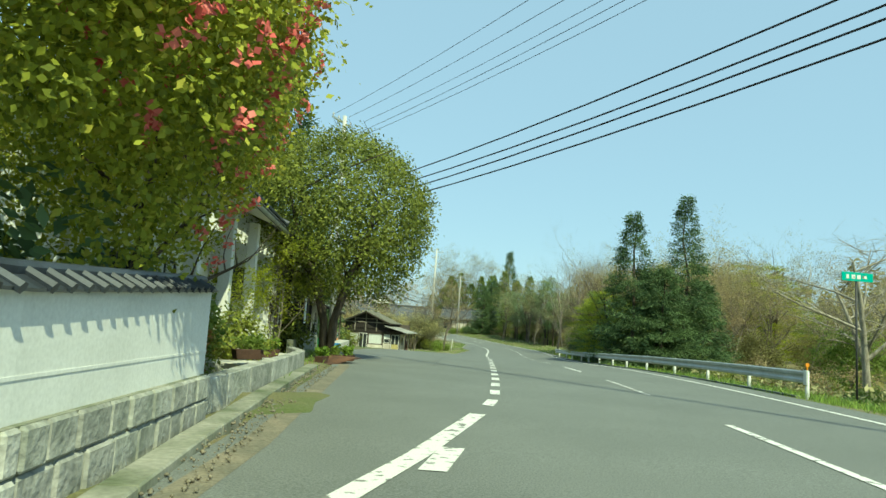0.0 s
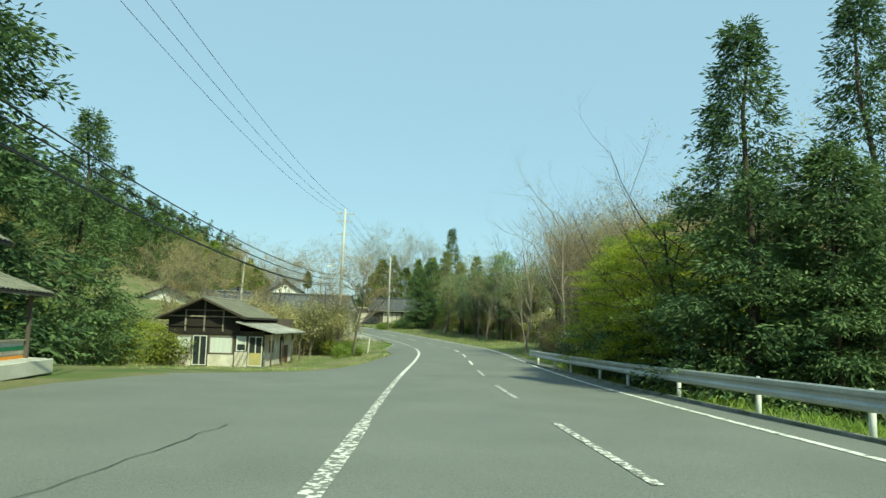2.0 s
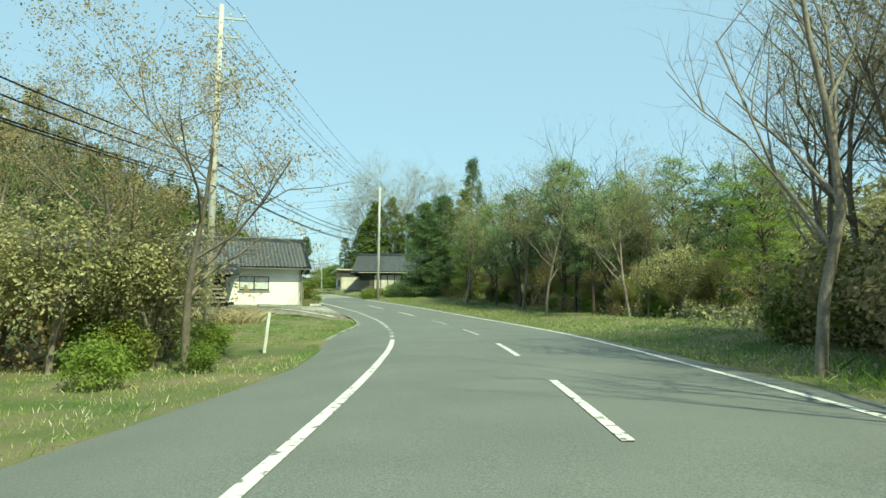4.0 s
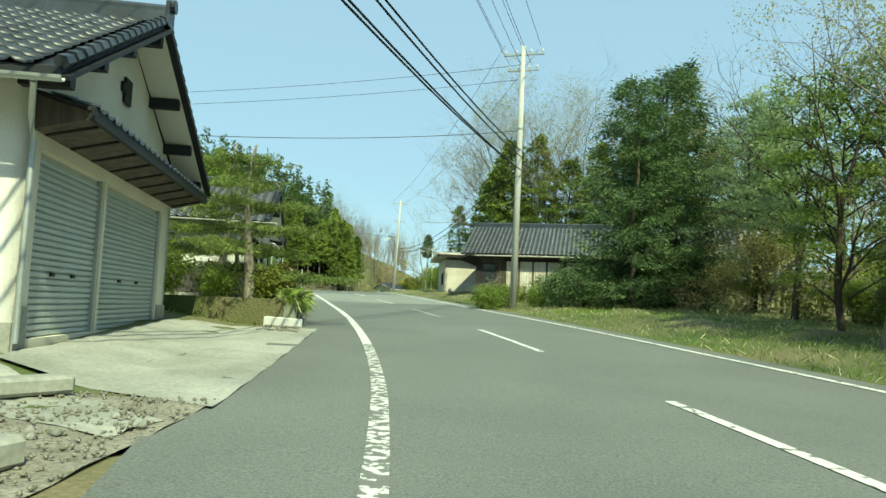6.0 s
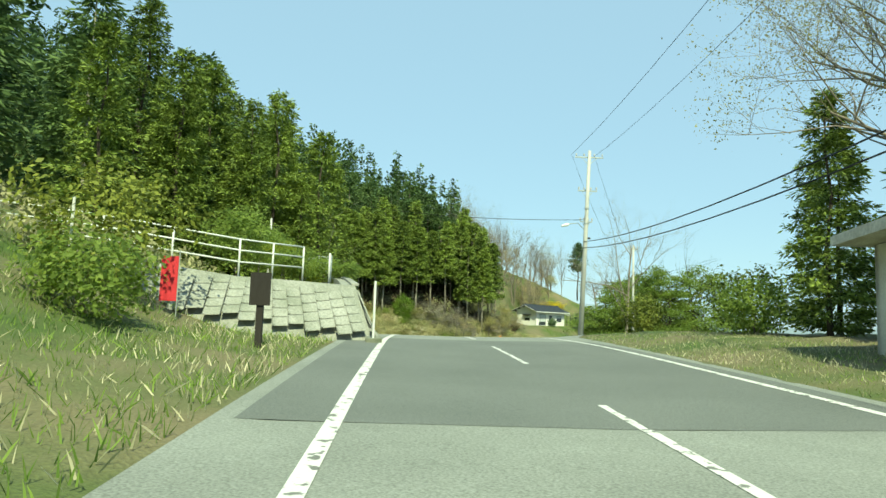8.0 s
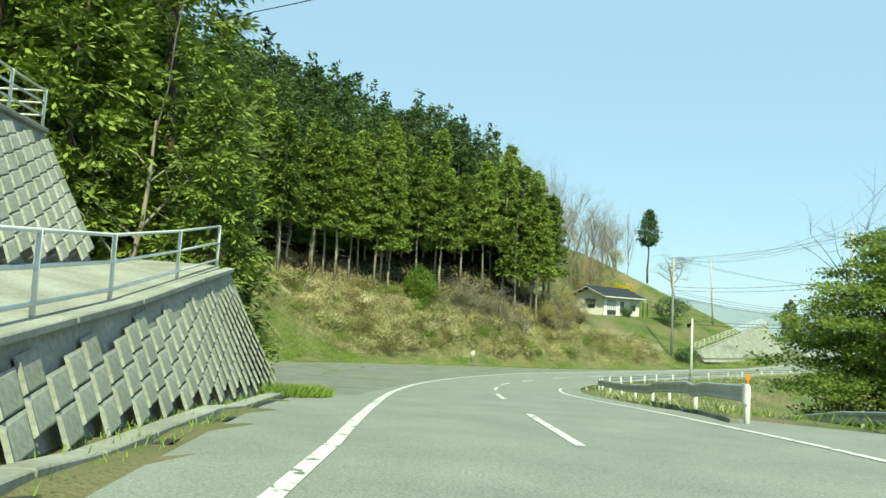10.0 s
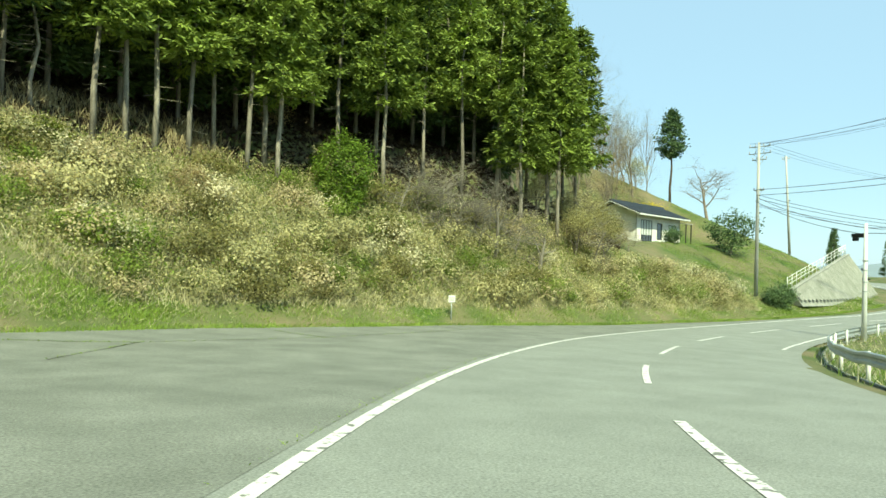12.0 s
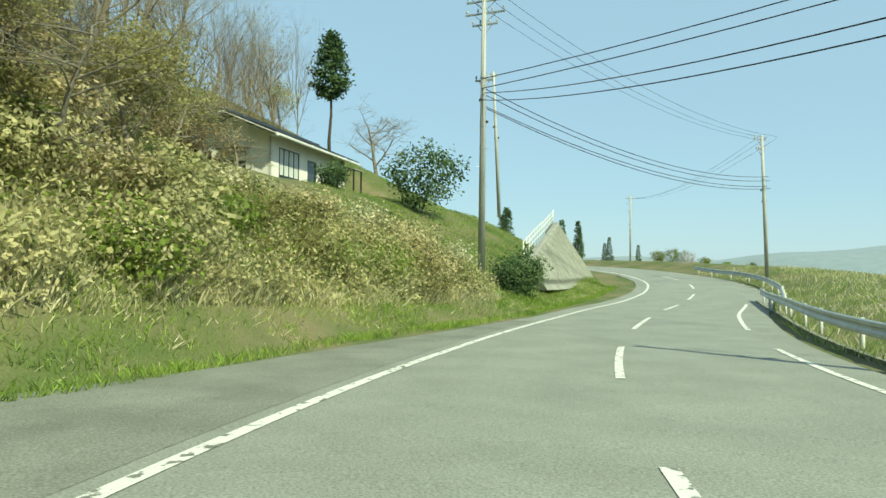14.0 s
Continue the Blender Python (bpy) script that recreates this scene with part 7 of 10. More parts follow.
def pine_house():
    h = thing("house", pose(-4.6, 139.3, -1.0, 0, 0, 16), "cream house with a black tiled roof and white cross gables", "house")
    A, B, C = (-9.0, 0), (0, 0), (0, 7.0)
    holes = [(1.2, 3.2, 0.7, 2.3), (5.2, 7.6, 0.7, 2.3)]
    wall(h, A, B, -0.2, 3.4, PLASTER_CREAM, holes)
    for q in holes:
        window(h, A, B, *q, DARK_STEEL, curtain=0.5)
    wall(h, B, C, -0.2, 3.4, PLASTER_CREAM, [(2.5, 4.5, 0.8, 2.2)])
    window(h, B, C, 2.5, 4.5, 0.8, 2.2, DARK_STEEL)
    wall(h, C, (-9.0, 7.0), -0.2, 3.4, PLASTER_CREAM)
    wall(h, (-9.0, 7.0), A, -0.2, 3.4, PLASTER_CREAM)
    gable_wall(h, B, C, 0, 3.4, 4.85, PLASTER_CREAM)
    gable_wall(h, (-9.0, 7.0), A, 0, 3.4, 4.85, PLASTER_CREAM)
    r = gable_roof(h, -9.8, 0.9, -0.8, 7.8, 3.2, 5.05, TILE, BLACK)
    bargeboards(r, 0.88, -0.8, 3.5, 7.8, 3.2, 5.05, BLACK, 0.9, 0.02)
    for x, half, top, out in ((-1.9, 2.3, 6.8, -0.9), (-8.3, 1.5, 5.75, 0.9)):
        low = top - half * 0.62
        g = part("cross_gable", Build().prism([(x - half, 3.0), (x + half, 3.0), (x + half, low), (x, top - 0.12), (x - half, low)], out, 4.2, "y"), PLASTER_WHITE, h, "white plastered cross gable")
        part("gable_roof", Build().prism([(x - half - 0.5, low - 0.33), (x, top), (x + half + 0.5, low - 0.33), (x + half + 0.5, low - 0.21), (x, top + 0.12), (x - half - 0.5, low - 0.21)], out - 0.5, 4.4, "y"), TILE, g)
        part("vent", Build().box((x - 0.18, out - 0.03, low + 0.35), (x + 0.18, out, low + 0.65)), WOOD_DARK, g)
        if out < 0:
            part("shutter_box", Build().box((x - 1.2, out - 0.05, 3.5), (x + 1.2, out - 0.004, 4.9)), WOOD_DARK, g, "dark upper window shutters")
            part("rail", Build().box((x - 1.5, out - 0.32, 4.1), (x + 1.5, out - 0.27, 4.17)), DARK_STEEL, g)
            for i in range(13):
                part("baluster", Build().box((x - 1.48 + i * 0.245, out - 0.31, 3.35), (x - 1.45 + i * 0.245, out - 0.28, 4.1)), DARK_STEEL, g)
            part("balcony", Build().box((x - 1.5, out - 0.33, 3.25), (x + 1.5, out, 3.35)), WOOD_DARK, g)


pine_house()


def office():
    h = thing("entrance_house", pose(0.65, 141.7, -1.15, 0, 0, 14.5), "cream plastered house with dark wainscot, tiled roof and street entrance", "house")
    L, D = 10.0, 6.75
    A, B, C = (-L, 0), (0, 0), (0, D)
    holes = [(0.55, 2.3, 0.12, 2.25), (4.35, 6.42, 1.0, 2.18)]
    wall(h, B, C, -0.3, 3.0, PLASTER_CREAM, holes)
    window(h, B, C, *holes[1], DARK_STEEL, bars=1, curtain=0.35)
    door = window(h, B, C, *holes[0], BLACK, bars=3, name="entrance_door", label="dark glazed sliding entrance door")
    part("wainscot", Build().box((0.0, 2.45, -0.3), (0.035, D, 1.0)), WAINSCOT, h, "dark wainscot")
    part("wainscot", Build().box((0.0, 0.0, -0.3), (0.035, 0.45, 1.0)), WAINSCOT, h, "dark wainscot")
    part("wainscot", Build().box((-L, -0.035, 0.3), (0.0, 0.0, 1.15)), WAINSCOT, h, "grey wainscot")
    part("plinth", Build().box((-L, -0.045, -0.4), (0.0, 0.0, 0.28)), CONCRETE, h)
    wall(h, A, B, -0.3, 3.0, PLASTER, [(5.0, 7.6, 0.9, 2.2)])
    window(h, A, B, 5.0, 7.6, 0.9, 2.2, DARK_STEEL, curtain=0.5)
    part("corner_post", Build().box((-0.12, -0.05, -0.3), (0.05, 0.08, 3.0)), SOFFIT, h)
    wall(h, C, (-L, D), -0.3, 3.0, PLASTER_CREAM)
    wall(h, (-L, D), A, -0.3, 3.0, PLASTER_CREAM)
    gable_wall(h, B, C, 0, 3.0, 4.28, PLASTER_CREAM)
    ze, zr, y0, y1, x1 = 2.65, 4.42, -0.8, D + 0.8, 0.55
    roof = gable_roof(h, -L - 0.6, x1, y0, y1, ze, zr, TILE, BLACK, singles=lambda c, r, cols, rows: c > cols - 15)
    verge_tiles(roof, x1, y0, D / 2, y1, ze, zr, TILE)
    bargeboards(roof, x1 - 0.02, y0, D / 2, y1, ze, zr, BLACK, 0.8, 0.02)
    part("emblem", Build().box((0.01, D / 2 - 0.14, 3.45), (0.05, D / 2 + 0.14, 3.8)), BLACK, h, "dark gable emblem")
    pent = part("pent_roof", Build().prism([(0.0, 2.62), (0.8, 2.42), (0.8, 2.34), (0.0, 2.5)], 0.1, 3.3, "y"), SOFFIT, h, "white-lined pent roof over the entrance")
    part("trim", Build().box((0.78, 0.05, 2.30), (0.85, 3.35, 2.52)), BLACK, pent)
    part("trim", Build().box((0.02, 0.02, 2.36), (0.8, 0.09, 2.6)), BLACK, pent)
    p2 = part("window_hood", Build().prism([(0.0, 2.46), (0.45, 2.36), (0.45, 2.31), (0.0, 2.38)], 4.0, 6.95, "y"), SOFFIT, h)
    part("meter_box", Build().box((0.01, 3.2, 1.5), (0.12, 3.45, 1.85)), BLACK, h, "black letter box")
    part("meter_box", Build().box((0.01, 4.0, 1.4), (0.16, 4.28, 2.0)), SOFFIT, h, "pale electric meter box")
    part("awning_light", Build().tube([(0.25, 5.0, 2.3), (0.25, 5.35, 2.3)], 0.05, 8), SOFFIT, h, "white lamp under the hood")
    part("notice_board", Build().box((0.01, 3.2, 1.95), (0.04, 3.45, 2.36)), WOOD_PALE, h)
    part("air_vent", Build().box((0.01, 3.6, 1.03), (0.06, 4.2, 1.36)), CONCRETE_PALE, h)
    part("floor_vent", Build().box((0.036, 5.6, -0.05), (0.05, 6.0, 0.12)), BLACK, h)
    part("step", Build().box((0.0, 0.3, -0.35), (1.1, 2.6, 0.08)), CONCRETE_PALE, h)
    gutter(h, (-L, y0 - 0.04, 2.62), (0.9, y0 - 0.04, 2.62), [(-0.1, y0, 2.56), (-0.1, -0.12, 2.3), (-0.1, -0.12, 0.0)], SOFFIT)
    mat = thing("door_mat", pose(0.95, 143.5, land1(0.95, 143.5) + 0.06, 0, 0, 19), "green artificial turf mat by the entrance", "mat")
    part("mat", Build().box((-0.35, -0.7, 0), (0.4, 0.8, 0.025)), RUBBER_GREEN, mat)


office()
tagged(part("forecourt", Build().add([(x, y, land1(x, y) + 0.03) for x, y in ((2.15, 141.6), (2.0, 142.4), (0.1, 148.6), (-1.2, 149.0), (-1.2, 148.0), (0.7, 141.6))], [(0, 1, 2, 3, 4, 5)]), CONCRETE), "pale concrete forecourt along the entrance house", "paving", kind="structure")
curb_run([(2.35, 141.4), (1.2, 144.9), (0.1, 148.0), (-0.9, 151.0)], 0.2, 0.09, CONCRETE, "concrete kerb with a grassy edge before the house")


def rock(x, y, z, s, seed, label="rough grey boulder at the roadside", group="boulders"):
    r = thing("boulder", pose(x, y, z, 0, 0, seed * 37), label, "rock", group)
    bm = bmesh.new()
    bmesh.ops.create_icosphere(bm, subdivisions=2, radius=1)
    rng = np.random.RandomState(seed)
    for v in bm.verts:
        q = v.co.copy()
        k = 1 + 0.22 * math.sin(q.x * 3 + seed) * math.cos(q.y * 2.3 + seed) + rng.normal(0, 0.05)
        v.co = Vector((q.x * s * 1.3 * k, q.y * s * k, q.z * s * 0.7 * k + s * 0.45))
    me = bpy.data.meshes.new("stone")
    bm.to_mesh(me)
    bm.free()
    me.materials.append(STONE)
    part("stone", me, None, r)


for i, (x, y, s) in enumerate(((-0.35, 148.2, 0.34), (-0.75, 149.1, 0.32), (-0.2, 147.5, 0.22), (-1.05, 149.9, 0.26), (-0.6, 148.6, 0.2), (8.6, 156.8, 0.2), (10.3, 155.7, 0.24))):
    rock(x, y, land1(x, y) - 0.08, s, i + 1)


def yellow_cone(x, y):
    c = thing("traffic_cone", pose(x, y, land1(x, y) + 0.02), "yellow plastic cone on the roadside", "traffic cone")
    part("base", Build().box((-0.22, -0.22, 0), (0.22, 0.22, 0.04)), YELLOW, c, bevel=0.02)
    part("body", Build().tube([(0, 0, 0.04), (0, 0, 0.75), (0, 0, 0.8)], [0.17, 0.045, 0.03], 16), YELLOW, c, smooth=True)


yellow_cone(-2.4, 153.6)
tagged(part("gravel_pad", Build().add([(x, y, land1(x, y) + 0.03) for x, y in ((-0.9, 150.2), (-1.6, 152.4), (-5.5, 152.6), (-5.6, 150.2), (-2.1, 149.7))], [(0, 1, 2, 3, 4)]), GRAVEL), "pale gravel pad behind the house", "gravel", kind="structure")
tagged(part("side_lane", ground_patch(((-4.4, 156.6), (-10.5, 161.4), (-10.5, 163.8), (-5.6, 159.8)), 0.04, 14), ASPHALT), "narrow grey lane climbing from the road", "lane", kind="structure")


# ---------------------------------------------------------------- houses across the road
def tin_house():
    h = thing("house", pose(7.2, 162.8, -0.35, 0, 0, -7), "old single-storey house with a grey tiled roof and sheeted front", "house")
    W, D = 15.0, 8.0
    A, B = (0, 0), (W, 0)
    holes = [(0.35, 1.25, 0.1, 2.2), (1.9, 5.3, 0.45, 2.35), (5.6, 8.6, 0.45, 2.35)]
    wall(h, A, B, -0.3, 2.75, WOOD_OLD, holes)
    window(h, A, B, *holes[0], WOOD_DARK, bars=0, name="door", label="dark wooden door")
    for u0, u1, v0, v1 in holes[1:]:
        n = 4
        for i in range(n):
            a, b = u0 + (u1 - u0) * i / n, u0 + (u1 - u0) * (i + 0.86) / n
            corrugated(h, "sheet_panel", (a, -0.02), (b, -0.02), v0, v1, TIN_RUST, 0.16, 0.03, "pale corrugated sheet over the window")
            part("frame", Build().box((b, -0.03, v0), (u0 + (u1 - u0) * (i + 1) / n, 0.05, v1)), WOOD_OLD, h)
        part("sill", Build().box((u0 - 0.1, -0.3, v0 - 0.12), (u1 + 0.1, 0.0, v0 - 0.04)), WOOD_PALE, h)
    part("lintel", Build().box((1.7, -0.06, 2.36), (W, -0.002, 2.56)), WOOD_DARK, h)
    planks(h, (1.3, -0.01), (1.88, -0.01), 0.0, 2.3, WOOD_OLD, 0.14, False)
    part("entry_wall", Build().box((-0.02, -0.02, 0.0), (0.33, 0.14, 2.3)), WOOD_DARK, h)
    part("step", Build().box((0.4, -0.7, -0.35), (1.6, -0.02, 0.02)), CONCRETE_PALE, h)
    part("lamp", Build().tube([(1.45, -0.1, 1.75), (1.45, -0.1, 1.95)], 0.06, 8), BLACK, h)
    wall(h, B, (W, D), -0.3, 2.75, WOOD_OLD)
    wall(h, (W, D), (0, D), -0.3, 2.75, WOOD_OLD)
    wall(h, (0, D), A, -0.3, 2.75, WOOD_DARK, [(5.0, 6.4, 1.0, 2.0)])
    window(h, (0, D), A, 5.0, 6.4, 1.0, 2.0, WOOD_PALE)
    gable_wall(h, (0, D), A, 0, 2.75, 4.75, PLASTER)
    roof = gable_roof(h, -0.9, W + 0.8, -0.6, D + 0.6, 2.78, 5.0, TILE, WOOD_DARK, singles=lambda c, r, cols, rows: c < 14)
    part("eave_lining", Build().prism([(-0.6, 2.70), (0.0, 2.98), (0.0, 2.94), (-0.6, 2.66)], -0.9, W, "x"), SOFFIT, roof)
    sk = part("skirt_roof", Build().prism([(-1.0, 2.45), (0.0, 2.8), (0.0, 2.7), (-1.0, 2.36)], -1.0, D + 0.8, "y"), BLACK, h)
    tile_slope(sk, (-1.0, D + 0.8, 2.47), (0, -1, 0), (1.0, 0, 0.36), D + 1.8, 1.06, TILE)
    gutter(h, (-0.9, -0.65, 2.66), (W, -0.65, 2.66), None, SOFFIT)


tin_house()


def white_hut():
    h = thing("white_hut", pose(4.5, 170.6, -0.2, 0, 0, 12), "small stained white hut with a flat tin roof", "hut")
    w, d = 3.3, 4.2
    wall(h, (0, 0), (w, 0), -0.3, 2.75, PALE_SHED)
    wall(h, (w, 0), (w, d), -0.3, 2.75, PALE_SHED)
    wall(h, (w, d), (0, d), -0.3, 2.75, PALE_SHED)
    wall(h, (0, d), (0, 0), -0.3, 2.75, PALE_SHED, [(2.2, 3.3, 0.9, 1.8)])
    window(h, (0, d), (0, 0), 2.2, 3.3, 0.9, 1.8, WOOD_DARK)
    part("roof", Build().prism([(-0.6, 3.25), (d + 0.4, 2.95), (d + 0.4, 2.75), (-0.6, 3.0)], -0.7, w + 0.5, "x"), TIN_RUST, h)
    for i in range(17):
        part("batten", Build().beam((-0.6 + i * 0.28, -0.62, 3.265), (-0.6 + i * 0.28, d + 0.4, 2.965), 0.05, 0.04), TIN_RUST, h)
    part("eave_board", Build().box((-0.72, -0.66, 2.9), (w + 0.5, -0.6, 3.1)), WOOD_DARK, h)


white_hut()


# ---------------------------------------------------------------- house on the slope
def slope_house():
    h = thing("house", pose(-22.5, 304.1, 0.5, 0, 0, -28), "low white house with a dark roof on the grass slope", "house")
    # local: y runs along the front, which faces +x; the gable faces -y
    L, W = 10.6, 5.2
    A, B = (0, 0), (0, L)
    holes = [(1.0, 3.5, 0.0, 2.35), (4.7, 5.9, 0.35, 2.15), (7.6, 9.4, 0.8, 2.1)]
    wall(h, A, B, -2.5, 3.05, PLASTER_WHITE, holes)
    window(h, A, B, *holes[0], DARK_STEEL, bars=3, curtain=0.7)
    window(h, A, B, *holes[1], DARK_STEEL, bars=0, curtain=0.0, name="door", label="dark glazed front door")
    window(h, A, B, *holes[2], DARK_STEEL, bars=1, curtain=0.4)
    g = (2.2, 3.6, 0.9, 2.0)
    wall(h, (-W, 0), A, -2.5, 3.05, PLASTER_WHITE, [g])
    window(h, (-W, 0), A, *g, DARK_STEEL, bars=1, curtain=0.5)
    part("window_hood", Build().prism([(-0.55, 2.12), (0.0, 2.3), (0.0, 2.24), (-0.55, 2.06)], -W + 1.9, -W + 3.9, "x"), BLACK, h, "small dark hood over the gable window")
    part("veranda_slab", Build().box((0.0, 0.6, -0.5), (1.0, 4.0, -0.04)), CONCRETE_PALE, h)
    wall(h, B, (-W, L), -2.5, 3.05, PLASTER_CREAM)
    wall(h, (-W, L), (-W, 0), -2.5, 3.05, PLASTER_CREAM)
    gable_wall(h, (-W, 0), A, 0, 3.05, 4.05, PLASTER_WHITE)
    ze, zr, o = 2.9, 4.3, 0.85
    r = part("roof", Build().prism([(o, ze), (-W / 2, zr), (-W - o, ze), (-W - o, ze - 0.12), (-W / 2, zr - 0.13), (o, ze - 0.12)], -0.9, L + 0.8, "y"), BLACK, h, "dark tiled roof")
    run = math.hypot(W / 2 + o, zr - ze)
    tile_slope(r, (o, -0.9, ze + 0.02), (0, 1, 0), (-W / 2 - o, 0, zr - ze), L + 1.7, run, TILE)
    tile_slope(r, (-W - o, L + 0.8, ze + 0.02), (0, -1, 0), (W / 2 + o, 0, zr - ze), L + 1.7, run, TILE)
    part("ridge_tiles", Build().box((-W / 2 - 0.14, -0.95, zr - 0.02), (-W / 2 + 0.14, L + 0.85, zr + 0.16)), TILE, r)
    part("fascia", Build().box((o - 0.04, -0.9, ze - 0.2), (o + 0.03, L + 0.8, ze - 0.02)), WHITE_STEEL, r, "white fascia board")
    for x in (o, -W - o):
        part("bargeboard", Build().beam((x, -0.92, ze - 0.08), (-W / 2, -0.92, zr - 0.08), 0.06, 0.2, (0, 1, 0)), WHITE_STEEL, r, "white bargeboard")
        for f in (0.1, 0.4, 0.72):
            part("purlin", Build().box((x + (-W / 2 - x) * f - 0.06, -0.86, ze + (zr - ze) * f - 0.3), (x + (-W / 2 - x) * f + 0.06, 0.02, ze + (zr - ze) * f - 0.14)), WHITE_STEEL, r, "white purlin end")
    gutter(h, (o + 0.06, -0.8, ze - 0.16), (o + 0.06, L + 0.6, ze - 0.16), [(o, L - 0.6, ze - 0.2), (0.1, L - 0.6, 2.3), (0.06, L - 0.6, 0.0)], SOFFIT)
    for y in (L - 0.2, L + 1.2):
        part("lean_to_post", Build().box((0.75, y - 0.05, -1.5), (0.85, y + 0.05, 2.4)), WOOD_DARK, h)
    part("lean_to_roof", Build().prism([(-0.6, 2.6), (0.95, 2.4), (0.95, 2.34), (-0.6, 2.54)], L - 0.3, L + 1.4, "y"), TIN, h, "grey sheet lean-to roof at the end of the house")


slope_house()


# ---------------------------------------------------------------- block retaining walls
def block_shape():
    """A facing block: an upright rib stands proud along one edge, and foot and head are raked; x along, y up, z out."""
    w, h, k = 0.44, 0.34, 0.11
    v = [(0.0, 0.0, 0.0), (w, k, 0.0), (w, h + k, 0.0), (0.0, h, 0.0),
         (0.02, 0.02, 0.042), (0.09, 0.04, 0.014), (w - 0.025, k + 0.015, 0.008), (w - 0.025, h + k - 0.04, 0.008), (0.09, h - 0.02, 0.014), (0.02, h - 0.06, 0.042)]
    f = [(4, 5, 8, 9), (5, 6, 7, 8), (0, 4, 9, 3), (1, 2, 7, 6)]
    f3 = [(0, 1, 6, 5), (0, 5, 4, 4), (3, 9, 8, 8), (3, 8, 7, 2)]
    return np.array(v), f + f3


def block_wall(name, base, top, label, singles, coping=True, thick=1.2, skip=None, max_z=None):
    """A battered wall between a base line and a top line (same count of points), faced with offset blocks."""
    base, top = np.array(base, float), np.array(top, float)
    o = base[0].copy()
    w = thing(name, pose(*o), label, "retaining wall", kind="structure")
    n = len(base)
    bd = np.gradient(base[:, :2], axis=0)
    bd /= np.linalg.norm(bd, axis=1)[:, None]
    inw = np.stack([-bd[:, 1], bd[:, 0]], 1)
    rows = []
    for p, q, i in zip(base, top, inw):
        down = p - (0, 0, 0.4)
        rows += [down, q, (q[0] + i[0] * 0.4, q[1] + i[1] * 0.4, q[2]), (p[0] + i[0] * thick * 1.6, p[1] + i[1] * thick * 1.6, p[2] - 0.4)]
    body = Build().add([r - o for r in map(np.array, rows)], [(4 * i + j, 4 * i + (j + 1) % 4, 4 * i + 4 + (j + 1) % 4, 4 * i + 4 + j) for i in range(n - 1) for j in range(4)] + [(0, 1, 2, 3), tuple(4 * (n - 1) + j for j in (3, 2, 1, 0))])
    core = part("core", body, BLOCK, w, "stained concrete core with weeds in the joints")
    run = np.r_[0, np.cumsum(np.linalg.norm(np.diff(base[:, :2], axis=0), axis=1))]
    sv, sf = block_shape()
    me = bpy.data.meshes.new("block")
    me.from_pydata([tuple(p) for p in sv], [], [tuple(dict.fromkeys(q)) for q in sf])
    me.materials.append(BLOCK)
    me.update()
    jv, jf, count = [], [], 0
    rng = random.Random(5)
    cells = []
    for c in range(int(run[-1] / 0.46)):
        u = c * 0.46 + 0.05
        k = min(int(np.searchsorted(run, u, side="right")) - 1, n - 2)
        f = (u - run[k]) / (run[k + 1] - run[k])
        p, q = base[k] * (1 - f) + base[k + 1] * f, top[k] * (1 - f) + top[k + 1] * f
        high = np.linalg.norm(q - p)
        up = (q - p) / high
        d = np.array([*(base[k + 1] - base[k])])
        d /= np.linalg.norm(d)
        out = np.cross(d, up)
        out /= np.linalg.norm(out)
        r = 0
        while 0.05 + (c % 2) * 0.18 + r * 0.36 + 0.34 < high - 0.12:
            t = 0.05 + (c % 2) * 0.18 + r * 0.36
            cells.append((p + up * t + out * 0.004, d, up, out, u, t))
            r += 1
    for place, d, up, out, u, t in cells:
        if singles(u, t) and count < 300:
            ob = part("block", me, None, w)
            m = Matrix(((d[0], up[0], out[0], place[0] - o[0]), (d[1], up[1], out[1], place[1] - o[1]), (d[2], up[2], out[2], place[2] - o[2]), (0, 0, 0, 1)))
            ob.matrix_basis = m
            count += 1
        else:
            jv.append(sv @ np.array([d, up, out]) + place - o)
            jf.append(len(jv) - 1)
    if jv:
        faces = [tuple(dict.fromkeys(10 * i + j for j in q)) for i in range(len(jv)) for q in sf]
        jm = bpy.data.meshes.new("blocks")
        jm.from_pydata([tuple(x) for a in jv for x in a], [], faces)
        jm.materials.append(BLOCK)
        jo = part("blocks", jm, None, w, "rows of offset facing blocks")
        jo["kind"] = "stuff"
    if coping:
        for a, b in zip(top[:-1], top[1:]):
            m = max(1, int(np.linalg.norm(b - a) / 2.0))
            for i in range(m):
                p, q = a + (b - a) * i / m, a + (b - a) * (i + 0.985) / m
                part("coping", Build().beam(Vector(p - o) + Vector((0, 0, 0.03)), Vector(q - o) + Vector((0, 0, 0.03)), 0.24, 0.09), CONCRETE, w, bevel=0.015)
    return w


def pipe_rail(points, label, h=1.05, gap=2.0, bars=(0.35, 0.7, 1.03), mat=None, name="railing"):
    """A pipe railing with level bars on upright posts."""
    p = [Vector(q) for q in points]
    o = p[0].copy()
    r = thing(name, Matrix.Translation(o), label, "railing")
    line = []
    for a, b in zip(p[:-1], p[1:]):
        k = max(1, round((b - a).length / gap))
        line += [a.lerp(b, i / k) for i in range(k)]
    line.append(p[-1])
    me = tidy(Build().tube([(0, 0, -0.15), (0, 0, h)], 0.032, 8).mesh("post", mat or WHITE_STEEL, True))
    for q in line:
        part("post", me, None, r, m=Matrix.Translation(q - o))
    for z in bars:
        part("bar", Build().tube([q - o + Vector((0, 0, z)) for q in p], 0.026, 8), mat or WHITE_STEEL, r, smooth=True)
    return r


